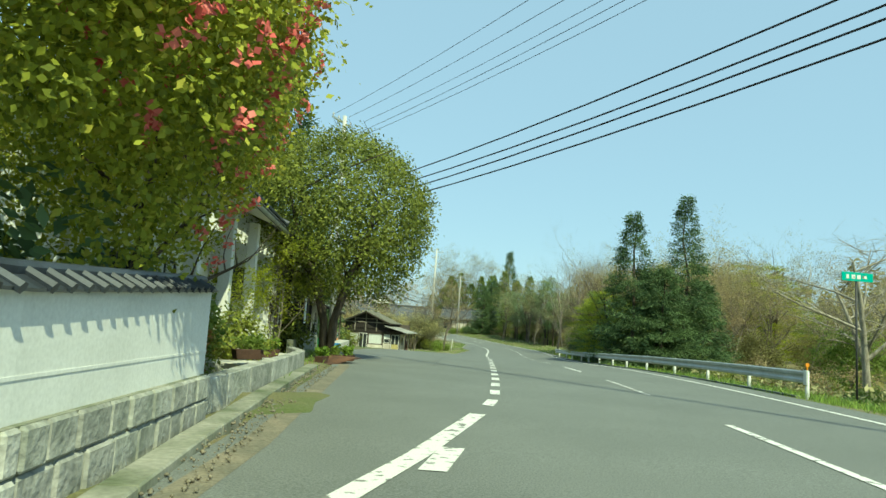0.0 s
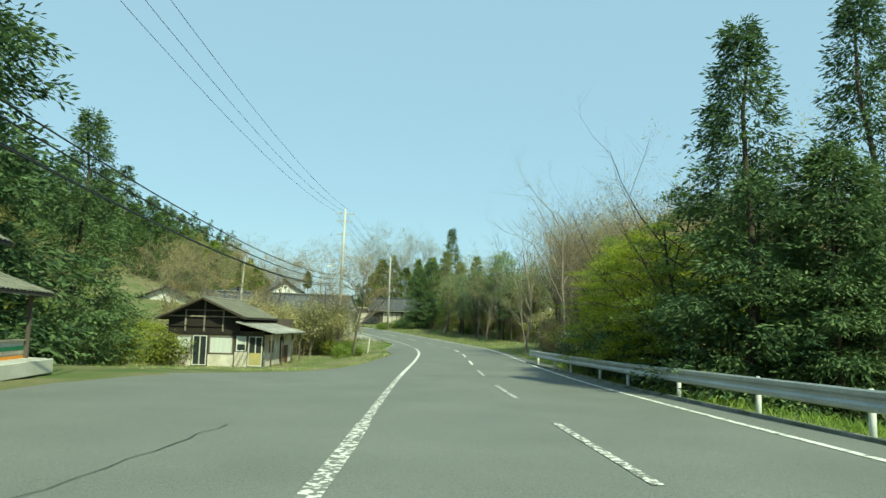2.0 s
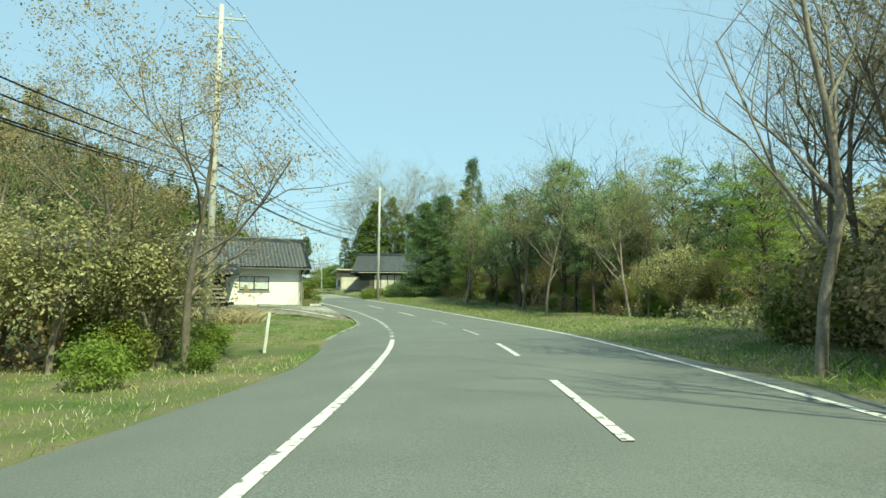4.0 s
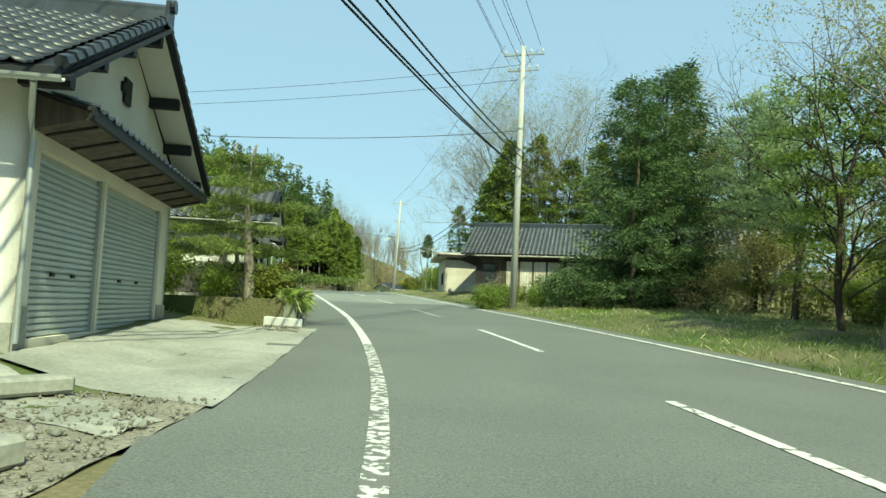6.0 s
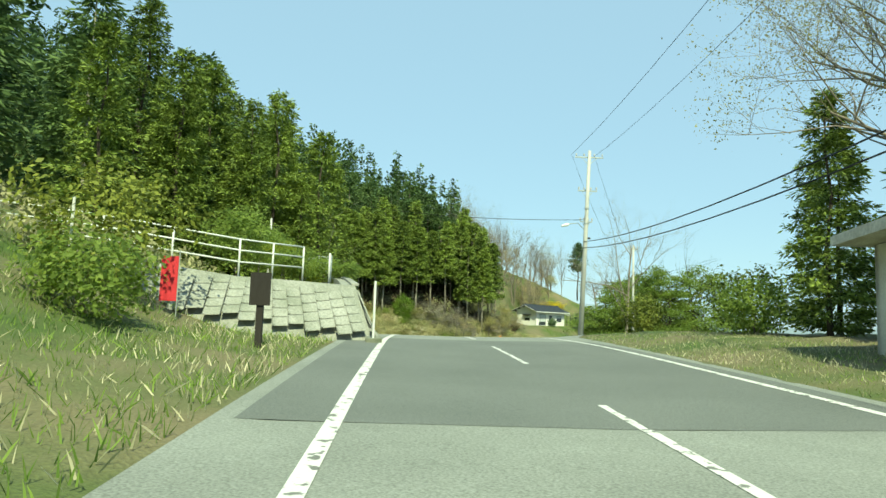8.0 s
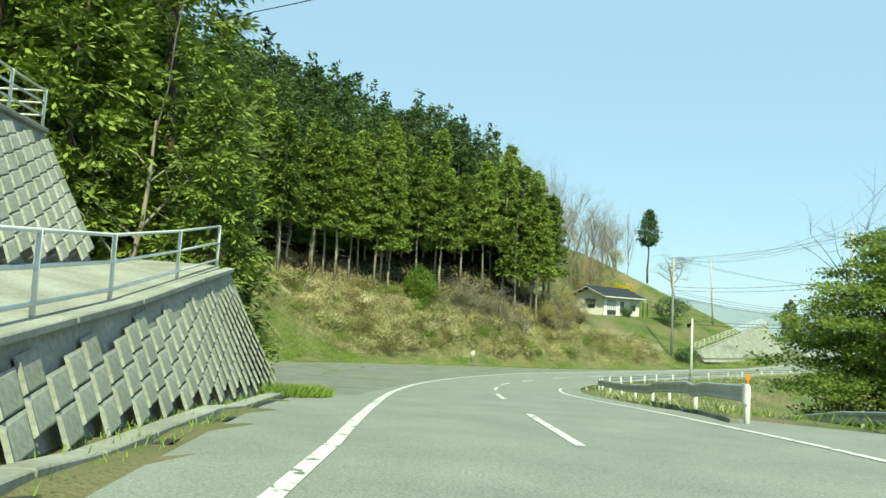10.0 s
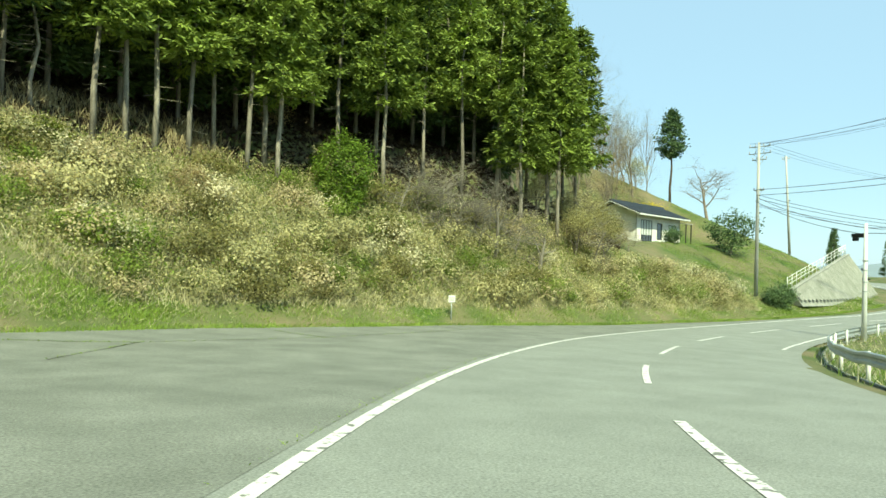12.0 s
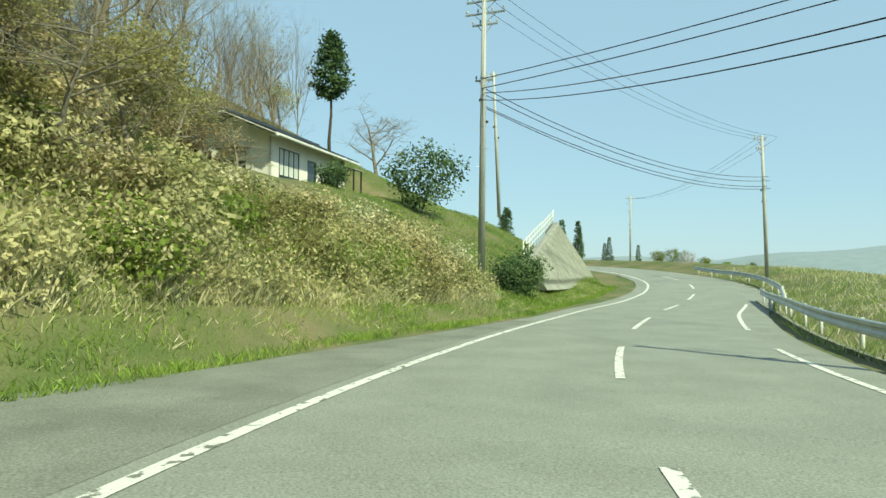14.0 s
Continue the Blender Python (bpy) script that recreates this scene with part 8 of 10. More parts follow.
UB = [(-8.3, 177.0, 0.05), (-10.4, 182.0, 0.10), (-13.0, 187.6, 0.05), (-14.6, 190.5, 0.05), (-16.5, 193.3, 0.15), (-18.6, 196.4, 0.35), (-21.7, 201.6, 0.9), (-23.9, 206.2, 1.26)]
UT = [(-9.6, 178.2, 1.65), (-12.0, 183.0, 2.1), (-14.5, 187.5, 2.5), (-15.9, 189.6, 2.72), (-17.95, 192.95, 3.05), (-20.0, 196.5, 3.33), (-23.2, 201.8, 3.76), (-25.9, 206.3, 4.03)]
block_wall("retaining_wall", UB, UT, "tall concrete block retaining wall with weather streaks", lambda u, t: 9.0 < u < 22.5 and t < 3.2)
block_wall("end_wall", [(-19.0, 171.2, 1.4), (-15.0, 172.8, 0.9), (-11.8, 174.6, 0.5), (-10.0, 175.8, 0.2), (-8.3, 177.0, 0.05)], [(-19.6, 172.4, 2.6), (-15.6, 174.0, 2.2), (-12.4, 176.0, 1.75), (-10.9, 176.9, 1.7), (-9.6, 178.2, 1.65)], "sloping stone end of the retaining wall", lambda u, t: False, coping=False)
RAIL = [(-15.27, 192.83, -0.3), (-16.4, 195.25, -0.05), (-17.95, 198.4, 0.22), (-20.15, 202.65, 0.56), (-21.6, 205.7, 0.95), (-22.5, 208.05, 1.32)]
WB = [(-14.8, 193.3, -0.38), (-15.9, 195.6, -0.48), (-17.3, 198.6, -0.62), (-19.1, 202.8, -0.93), (-20.5, 206.4, -1.2), (-22.0, 210.4, -1.5)]
WT = [(-14.95, 193.1, -0.3), (-16.1, 195.4, -0.03), (-17.65, 198.55, 0.23), (-19.85, 202.8, 0.57), (-21.3, 205.9, 0.96), (-22.55, 208.6, 1.28)]
block_wall("ramp_wall", WB, WT, "wedge-shaped concrete block wall carrying the ramp", lambda u, t: True)
ri = [(x + 0.1, y, z + 0.02) for x, y, z in RAIL] + [(-22.95, 208.75, 1.4)]
ro = [(-14.75, 190.6, 0.0), (-16.6, 193.2, 0.14), (-18.75, 196.3, 0.36), (-21.85, 201.5, 0.92), (-24.05, 206.1, 1.28), (-24.9, 208.0, 1.4), (-25.6, 209.2, 1.5)]
ramp, k = Build(), len(ri)
ramp.add(ri + ro + [(x, y, z - 1.6) for x, y, z in ri + ro], [(i, i + 1, k + i + 1, k + i) for i in range(k - 1)] + [(i, 2 * k + i, 2 * k + i + 1, i + 1) for i in range(k - 1)] + [(k + i, k + i + 1, 3 * k + i + 1, 3 * k + i) for i in range(k - 1)] + [(0, k, 3 * k, 2 * k), (k - 1, 3 * k - 1, 4 * k - 1, 2 * k - 1)])
tagged(part("ramp", ramp, CONCRETE), "pale concrete footpath ramp climbing between the walls", "ramp", kind="structure")
pipe_rail(RAIL, "white pipe railing along the footpath ramp", gap=2.6, h=0.95, bars=(0.18, 0.56, 0.93))
pipe_rail([(UT[0][0] - 1.1, UT[0][1] + 0.4, UT[0][2] + 0.2), *[(x - k, y + 0.35 * k, z + 0.1 + 0.03 * k) for (x, y, z), k in zip(UT[1:], (0.9, 0.8, 0.7, 0.5, 0.4, 0.3, 0.1))], (-28.6, 204.9, 4.0)], "white pipe railing on top of the retaining wall", h=0.85, gap=2.0, bars=(0.28, 0.56, 0.83))
pipe_rail([(-19.8, 172.8, 2.7), (-15.8, 174.4, 2.3), (-12.6, 176.4, 1.85), (-11.8, 178.9, 1.9)], "white pipe railing at the end of the wall", gap=1.6)
# roadside gutter at the wall's foot
curb_run([(-8.1, 176.2), (-10.2, 181.2), (-12.6, 186.8), (-14.1, 190.0)], 0.45, 0.13, CONCRETE_MOSS, "mossy concrete gutter edge at the foot of the wall", "gutter_edge", category="gutter")
curb_run([(-15.9, 195.6), (-17.2, 198.9), (-19.2, 203.8), (-21.1, 208.9)], 0.3, 0.05, CONCRETE, "concrete gutter edge at the foot of the ramp wall", "gutter_edge", category="gutter")
tagged(part("gutter_channel", Build().add([(x, y, land1(x, y) + 0.012) for x, y in ((-15.62, 195.75), (-15.75, 195.7), (-20.92, 208.8), (-20.78, 208.86))], [(0, 1, 2, 3)]), ASPHALT_DARK), "dark open gutter channel", "gutter", kind="structure")

# the far retaining wall round the bend
FB = [(-8.0, 297.4, -4.9), (-4.6, 302.6, -5.0), (-1.0, 308.4, -5.0), (2.6, 314.4, -5.0), (5.0, 320.0, -4.7), (6.0, 327.0, -4.3)]
FT = [(-9.0, 297.4, -3.9), (-6.2, 303.4, -2.9), (-3.0, 309.8, -1.75), (0.0, 316.0, -0.6), (2.2, 321.4, 0.0), (3.8, 327.4, -0.5)]
block_wall("far_wall", FB, FT, "pale concrete retaining wall round the bend", lambda u, t: False)
pipe_rail([(x - 0.3, y + 0.2, z + 0.1) for x, y, z in FT], "white pipe railing on the far retaining wall", gap=1.6, h=1.1)

# signs and small posts
def post_sign(x, y, z, h, w, sh, face, label, name="sign", frame_mat=None, bars=(), turn=0.0, post=None, r=0.03):
    s = thing(name, pose(x, y, z, 0, 0, turn), label, "sign")
    part("post", Build().tube([(0, 0, -0.3), (0, 0, h)], r, 8), post or STEEL, s, smooth=True)
    b = part("board", Build().box((-w / 2, -0.06, h - sh), (w / 2, -0.035, h)), face, s, bevel=0.004)
    for x0, x1, z0, z1, m in bars:
        part("lettering", Build().box((x0, -0.066, h - sh + z0), (x1, -0.0605, h - sh + z1)), m, b)
    return s


post_sign(12.45, 27.0, -1.7, 3.9, 1.05, 0.26, GREEN_SIGN, "green place-name sign on a grey post", bars=[(-0.38, -0.30, 0.07, 0.19, PAINT), (-0.2, -0.08, 0.07, 0.19, PAINT), (-0.02, 0.1, 0.07, 0.19, PAINT), (0.16, 0.30, 0.09, 0.17, PAINT)], turn=8, post=DARK_STEEL)
post_sign(-31.9, 263.6, land1(-31.9, 263.6), 1.4, 0.36, 0.36, WHITE_STEEL, "small white notice board on a post in the grass", bars=[(-0.13, 0.13, 0.22, 0.25, CONCRETE), (-0.13, 0.1, 0.15, 0.18, CONCRETE), (-0.13, 0.12, 0.08, 0.11, CONCRETE)], turn=26)
mk = thing("marker_post", pose(5.3, 101.0, -2.9, 0, 6, 0), "white leaning marker post in the grass", "marker post")
part("post", Build().box((-0.05, -0.04, -0.2), (0.05, 0.04, 1.5)), WHITE_STEEL, mk, bevel=0.008)
ban = thing("banner", pose(-12.2, 172.8, land1(-12.2, 172.8), 0, 0, 10), "red cloth banner on a pole beside the wall", "banner")
part("pole", Build().tube([(0.24, 0, -0.2), (0.24, 0, 1.6)], 0.015, 6), STEEL, ban)
part("cloth", Build().add([(-0.22 + 0.44 * i / 6, 0.02 * math.sin(i * 1.4) + t, z) for t in (0, 0.006) for z in (0.35, 1.45) for i in range(7)], [(i, i + 1, 8 + i, 7 + i) for i in range(6)] + [(14 + i + 7, 14 + i + 8, 14 + i + 1, 14 + i) for i in range(6)]), RED, ban)
nb = thing("notice_post", pose(-8.9, 171.6, land1(-8.9, 171.6), 0, 0, 15), "dark wooden notice post at the roadside", "notice post")
part("post", Build().box((-0.07, -0.05, -0.2), (0.07, 0.05, 1.5)), WOOD_DARK, nb)
part("board", Build().box((-0.22, -0.09, 0.9), (0.22, -0.05, 1.6)), WOOD_DARK, nb)
for x, y, h, l in ((-8.2, 176.4, 1.7, "pale marker pole by the wall"), (-14.0, 171.5, 1.6, "pale marker pole on the slope")):
    wp = thing("pale_pole", pose(x, y, land1(x, y)), l, "pole")
    part("pole", Build().tube([(0, 0, -0.2), (0, 0, h)], 0.035, 8), WHITE_STEEL, wp)
utility_pole(-24.8, 198.7, land1(-24.8, 198.7), 6.6, arms=(), label="plain pale pole above the retaining wall", radius=0.11)
utility_pole(-1.7, 217.5, land1(-1.7, 217.5), 7.5 - land1(-1.7, 217.5), arms=((0.3, 0.9, 20),), label="thin grey pole at the end of the guard rail", radius=0.13)
utility_pole(-6.4, 99.5, land1(-6.4, 99.5), 8.4, arms=((0.3, 0.9, 0),), label="slim leaning concrete pole behind the shed", radius=0.12, lean=(0, 3))

# ---------------------------------------------------------------- shrubs and garden trees
BUSH_GREEN = [proto_bush(70 + i, r, h, LEAF_SHRUB, 170, 15, 0.078) for i, (r, h) in enumerate(((0.9, 1.5), (1.2, 1.7), (1.0, 2.1)))]
BUSH_DARK = [proto_bush(74 + i, r, h, LEAF_DARK, 200, 17, 0.082) for i, (r, h) in enumerate(((1.1, 1.8), (1.5, 2.4)))]
BUSH_OLIVE = [proto_bush(77 + i, r, h, LEAF_ROUND, 180, 15, 0.080) for i, (r, h) in enumerate(((1.2, 1.8), (1.6, 2.4)))]
BUSH_SPRING = [proto_bush(80 + i, r, h, LEAF_SPRING, 200, 16, 0.075) for i, (r, h) in enumerate(((1.1, 1.7), (1.4, 2.4)))]
BUSH_RUSSET = [proto_bush(83 + i, r, h, LEAF_RUSSET, 150, 12, 0.070) for i, (r, h) in enumerate(((1.3, 2.2), (1.6, 2.8)))]
BUSH_RED = [proto_bush(86, 0.9, 2.5, LEAF_RED, 240, 13, 0.11)]
TANGLE = [proto_bare(88 + i, 2.0, 0.05, 3, 9, BARK_PALE, None, spread=0.85, up=0.0) for i in range(2)]
FIR_RAGGED = [proto_whorl(92 + i, h, r, 0.3, LEAF_DARK, BARK, 250, p, 0.11, 20) for i, (h, r, p) in enumerate(((11.2, 2.9, 0.78), (13.2, 3.0, 0.85), (7.5, 2.6, 0.6)))]
PINE_TALL = [proto_layer(96 + i, h, 2.3, LEAF_BLUE_PINE, BARK, 34, 44, 0.072, 0.4, 0.13) for i, h in enumerate((11.5, 10.5))]
HAZE_TREE = [
    proto_bare(100, 7.6, 0.15, 4, 5, TWIG, LEAF_BUD, 6, 0.05, 0.55, 0.13, 0.3),
    proto_bare(101, 7.2, 0.15, 4, 5, TWIG, LEAF_RUSSET, 8, 0.05, 0.6, 0.14, 0.25),
    proto_layer(102, 7.6, 2.6, LEAF_SHRUB, BARK, 30, 40, 0.064, 0.22, 0.09),
    proto_layer(103, 6.8, 3.2, LEAF_SPRING, BARK, 40, 50, 0.056, 0.16, 0.05),
]

LEANER = [("trunk", tidy(branch_build(np.random.RandomState(119), 7.5, 0.12, 3, 0.5, 0.35, 4, 0.1, lean=(0.12, 0.30))[0].mesh("trunk", BARK_PALE, True)))]
BIG_HAZE = proto_bare(121, 11.5, 0.26, 4, 6, TWIG, LEAF_BUD, 9, 0.05, 0.55, 0.2, 0.3)
GARDEN_BUSH = [proto_bush(123 + i, r, h, m, 260, 12, 0.075) for i, (r, h, m) in enumerate(((0.9, 2.0, LEAF_SHRUB), (1.0, 1.7, LEAF_SPRING), (1.0, 1.5, LEAF_ROUND)))]
THICKET = [proto_mass(114 + i, 4.2, 1.7, m, 0.1, 9, 46, 10, 0.06) for i, m in enumerate((LEAF_BUD, BRUSH))]
TANGLE_LOW = proto_bush(140, 1.5, 1.6, LEAF_RUSSET, 200, 10, 0.06)
PINE_MASS = [proto_layer(141 + i, h, r, LEAF_BLUE_PINE, BARK, 34, 26, 0.085, low, 0.14) for i, (h, r, low) in enumerate(((9.5, 2.6, 0.42), (8.5, 2.3, 0.36)))]
BROAD_FIR = proto_whorl(144, 11.8, 3.5, 0.2, LEAF_DARK, BARK, 300, 0.42, 0.11, 22)
FEATHER_TREE = proto_layer(146, 9.0, 4.6, LEAF_SHRUB, BARK, 60, 44, 0.085, 0.1, 0.10, 0.6)
BARE_TALL = [proto_bare(150 + i, 11.5, 0.17, 4, 5, TWIG, spread=0.5, up=0.3) for i in range(2)]
BANK_MOUND = [proto_bush(160 + i, r, h, m, 90, 11, 0.068) for i, (r, h, m) in enumerate(((1.1, 1.1, BRUSH), (0.9, 1.3, LEAF_RUSSET), (1.2, 1.0, STRAW), (0.8, 0.9, LEAF_SHRUB), (1.0, 1.2, GRASS_DRY), (0.9, 0.9, LEAF_OLIVE_DRY)))]
SPREADING = proto_bare(184, 7.2, 0.2, 4, 5, BARK_PALE, None, spread=0.75, up=0.12)
AIRY = [proto_bare(186 + i, 2.4, 0.035, 3, 6, TWIG, LEAF_SPRING, 7, 0.05, 0.6, 0.10, 0.25) for i in range(2)]
POLE_TREE = [proto_bare(117 + i, 11.0, 0.11, 2, 12, TWIG, None, up=0.9, spread=0.35) for i in range(2)]


def bush(x, y, proto, label, scale=1.0, name="shrub", category="shrub", group="", squash=1.0, z=None):
    return plant(name, x, y, proto, label, category, scale, group=group, squash=squash, z=z)


# clipped round tree beside the first pole
def round_tree(x, y, z, r, mat, label):
    rng = np.random.RandomState(11)
    c = ball_centres(rng, 2300, (0, 0, 4.7), (r, r, 3.15), 0.80, 0.05)
    c = c[(c[:, 2] > 2.0) & (rng.uniform(0, 1, len(c)) < np.interp(c[:, 2], (2, 5), (0.35, 1)))]
    inner = ball_centres(rng, 420, (0, 0, 4.3), (r * 0.75, r * 0.75, 2.2), 0.3, 0.1)
    crown = crown_mesh("crown", np.vstack([c, inner]), 28, 0.17, 0.060, 12, mat, outward=(0, 0, 4.2), flat=0.2)
    b = Build()
    for k in range(4):
        a = 1.6 * k + 0.4
        d = Vector((math.cos(a), math.sin(a), 0))
        pts = [Vector((0.12 * math.cos(a), 0.12 * math.sin(a), -0.3)), d * 0.22 + Vector((0, 0, 1.3)), d * 0.75 + Vector((0, 0, 2.7)), d * 1.6 + Vector((0, 0, 4.2)), d * 2.2 + Vector((0, 0, 6.0))]
        b.tube(pts, [0.15, 0.12, 0.10, 0.07, 0.02], 8)
        for j in range(5):
            q = pts[2].lerp(pts[4], j / 5)
            e = q + Vector((rng.normal(0, 1), rng.normal(0, 1), rng.uniform(0.3, 1.2)))
            b.tube([q, q.lerp(e, 0.5) + Vector((0, 0, 0.1)), e + (e - q) * 0.4], [0.045, 0.03, 0.012], 5, False)
    return plant("round_tree", x, y, [("trunk", tidy(b.mesh("trunk", BARK, True))), ("crown", crown)], label, "tree", 1.0, turn=20, z=z)


round_tree(-3.3, 31.0, -1.45, 3.3, LEAF_ROUND, "large clipped round olive-green tree with forked trunks")


# flowering camellia over the garden wall
def camellia(x, y, z):
    rng = np.random.RandomState(21)
    lobes = [((0, 0, 4.5), (2.1, 2.4, 2.2)), ((0.3, 1.5, 5.0), (1.5, 1.4, 1.7)), ((1.7, -3.2, 4.5), (1.1, 2.2, 1.2)), ((0.3, -2.2, 4.0), (1.9, 1.9, 2.2)), ((-1.6, 0.4, 4.6), (2.0, 2.2, 2.2)), ((0.2, 0.6, 6.2), (1.6, 1.8, 1.5)), ((0.9, -4.2, 4.5), (1.3, 1.7, 1.4)), ((0.6, -6.6, 4.8), (1.3, 1.6, 1.5))]
    c = np.vstack([ball_centres(rng, 360, p, r, 0.72, 0.2) for p, r in lobes])
    crown = crown_mesh("crown", c, 36, 0.20, 0.052, 22, LEAF_CAMELLIA, outward=(0, 0, 4.2), flat=0.25)
    f = np.vstack([ball_centres(rng, 190, p, np.array(r) * 1.05, 0.97, 0.2) for p, r in lobes[:3] + lobes[5:6]] + [ball_centres(rng, 16, p, np.array(r) * 1.03, 0.97, 0.2) for p, r in lobes[6:]])
    f = f[f[:, 0] > 0.75]
    v, q = leaf_cloud(f, 13, 0.045, 0.07, rng, 0.2, (0, 0, 4.2), 1.1)
    flowers = raw_mesh("blossom", v, q, PETAL)
    b, _ = branch_build(rng, 4.2, 0.13, 2, 0.6, 0.25, 5)
    e = plant("camellia_tree", x, y, [("trunk", tidy(b.mesh("trunk", BARK, True))), ("crown", crown), ("blossom", flowers)], "dark glossy camellia with pink flowers hanging over the wall", "tree", 1.0, turn=0, z=z)
    return e


camellia(-4.35, 16.7, -1.55)
# the first garden
for x, y, p, sc, lab in (
    (-5.0, 21.3, GARDEN_BUSH[0], 0.9, "leggy green shrub in front of the white house"),
    (-4.6, 23.4, GARDEN_BUSH[2], 0.85, "olive green shrub beside the stone kerb"),
    (-5.2, 25.0, AIRY[0], 0.85, "airy twiggy shrub in front of the white house"),
    (-4.6, 28.6, AIRY[1], 1.05, "tall loose twiggy green shrub beside the house wall"),
    (-5.0, 31.4, GARDEN_BUSH[2], 1.0, "olive shrub under the round tree"),
    (-6.4, 19.6, BUSH_DARK[0], 1.1, "dark evergreen shrub behind the garden wall"),
    (-7.6, 22.0, BUSH_DARK[1], 1.2, "dark evergreen shrub behind the garden wall"),
    (-4.4, 19.4, BUSH_RED[0], 0.45, "low reddish shrub at the end of the wall"),
):
    bush(x, y, p, lab, sc)
for x, y, sc in ((-8.8, 12.5, 1.5), (-9.5, 8.5, 1.4), (-5.4, 13.2, 1.25), (-5.8, 10.6, 1.3)):
    bush(x, y, BUSH_DARK[1], "tall dark evergreen hedge shrub behind the garden wall", sc)
# tall evergreens behind the old shop
for x, y, p, sc in ((-12.0, 64.5, FIR_RAGGED[0], 2.05), (-15.0, 67.5, FIR_RAGGED[1], 1.7), (-9.8, 73.0, FIR_RAGGED[0], 1.15), (-13.0, 72.5, FIR_RAGGED[2], 0.9), (-17.5, 70.0, FIR_RAGGED[2], 1.1)):
    plant("evergreen_tree", x, y, p, "tall shaggy dark evergreen behind the old shop", "tree", sc, group="evergreens behind the shop")
for x, y, p, sc in ((-9.6, 71.0, BUSH_DARK[1], 1.3), (-8.6, 75.0, BUSH_OLIVE[1], 1.2), (-7.0, 79.5, BUSH_OLIVE[0], 1.1), (-6.0, 84.5, BUSH_OLIVE[1], 1.1), (-9.0, 83.0, BUSH_SPRING[1], 1.2), (-12.0, 80.0, BUSH_DARK[1], 1.4), (-4.6, 88.0, BUSH_OLIVE[0], 0.9), (-13, 88, BUSH_OLIVE[1], 1.5), (-17, 84, BUSH_SPRING[1], 1.7)):
    bush(x, y, p, "rounded olive-green bush beside the old shed", sc, group="bushes round the old shed")
for x, y, p, sc in ((3.0, 92.5, BUSH_GREEN[1], 0.7), (2.0, 97.0, BUSH_OLIVE[0], 0.8), (3.4, 101.0, BUSH_GREEN[0], 0.8), (1.2, 103.0, BUSH_OLIVE[0], 0.9), (0.0, 99.0, BUSH_GREEN[2], 1.0), (4.3, 96.0, BUSH_GREEN[0], 0.55)):
    bush(x, y, p, "low green shrub beside the roadside pole", sc, group="shrubs at the pole")
# woods to the left beyond the old shed
hedge_rng = random.Random(23)
for i in range(16):
    x, y = hedge_rng.uniform(-42, -20), hedge_rng.uniform(80, 140)
    plant("woodland_tree", x, y, (HAZE_TREE + FIR_RAGGED[2:] + BUSH_OLIVE[1:])[i % 6], "mixed woodland tree at the foot of the hill", "tree", hedge_rng.uniform(0.7, 1.0), group="trees at the foot of the hill")

# ---------------------------------------------------------------- right side of the first stretch
plant("pair_conifer", 14.8, 54.5, FIR_RAGGED[0], "ragged dark conifer, the shorter of a pair", "tree", 0.98, turn=30)
plant("pair_conifer", 18.4, 54.2, FIR_RAGGED[1], "ragged dark conifer, the taller of a pair", "tree", 0.99, turn=80)
for x, y, sc in ((16.6, 53.2, 1.0), (16.8, 57.0, 1.0), (20.2, 55.5, 1.0)):
    plant("young_conifer", x, y, FIR_RAGGED[2], "young dense dark conifer at the foot of the pair", "tree", sc, group="young conifers")
for x, y, p, sc, lab in (
    (18.6, 63.5, HAZE_TREE[3], 0.95, "round-crowned tree in yellow-green spring leaf"),
    (14.9, 61.5, HAZE_TREE[3], 0.85, "round-crowned tree in yellow-green spring leaf"),
    (21.5, 66.5, HAZE_TREE[3], 1.1, "round-crowned tree in yellow-green spring leaf"),
    (15.3, 66.5, HAZE_TREE[3], 0.8, "small tree in yellow-green spring leaf"),
    (21.5, 70.0, HAZE_TREE[2], 0.85, "leafy green roadside tree"),
    (18.5, 73.9, BARE_FINE[0], 0.95, "leafless tree with spreading grey twigs"),
    (21.6, 40.0, SPREADING, 0.95, "leafless tree with spreading grey twigs"),
    (19.2, 36.5, SPREADING, 1.0, "leafless tree with spreading grey twigs"),
    (22.0, 41.0, BARE_FINE[0], 0.7, "leafless tree with spreading grey twigs"),
):
    plant("roadside_tree", x, y, p, lab, "tree", sc)
belt = random.Random(31)
for i in range(54):
    s, lat = belt.uniform(68, 97), 8.5 + 17 * belt.random() ** 1.3
    x, y, _ = at_road(s, lat)
    if (x - 18) ** 2 + (y - 54) ** 2 < 36 or (x - 22) ** 2 + (y - 62) ** 2 < 20:
        continue
    k = belt.random()
    p = HAZE_TREE[1] if k < 0.42 else HAZE_TREE[0] if k < 0.7 else BARE_FINE[0] if k < 0.75 else HAZE_TREE[2] if k < 0.88 else BARE[1]
    plant("budding_tree", x, y, p, "slender tree in russet spring bud", "tree", belt.uniform(0.8, 1.0) * np.interp(lat, (8, 20), (0.85, 1.15)), group="budding trees beside the rail")
for i in range(40):
    s, lat = belt.uniform(62, 96), belt.uniform(6.6, 9.5)
    x, y, _ = at_road(s, lat)
    bush(x, y, (BUSH_RUSSET + BUSH_RUSSET + BUSH_OLIVE + BUSH_GREEN[:1])[i % 7], "tangled russet bush behind the guard rail", belt.uniform(0.8, 1.3), group="bushes behind the rail")
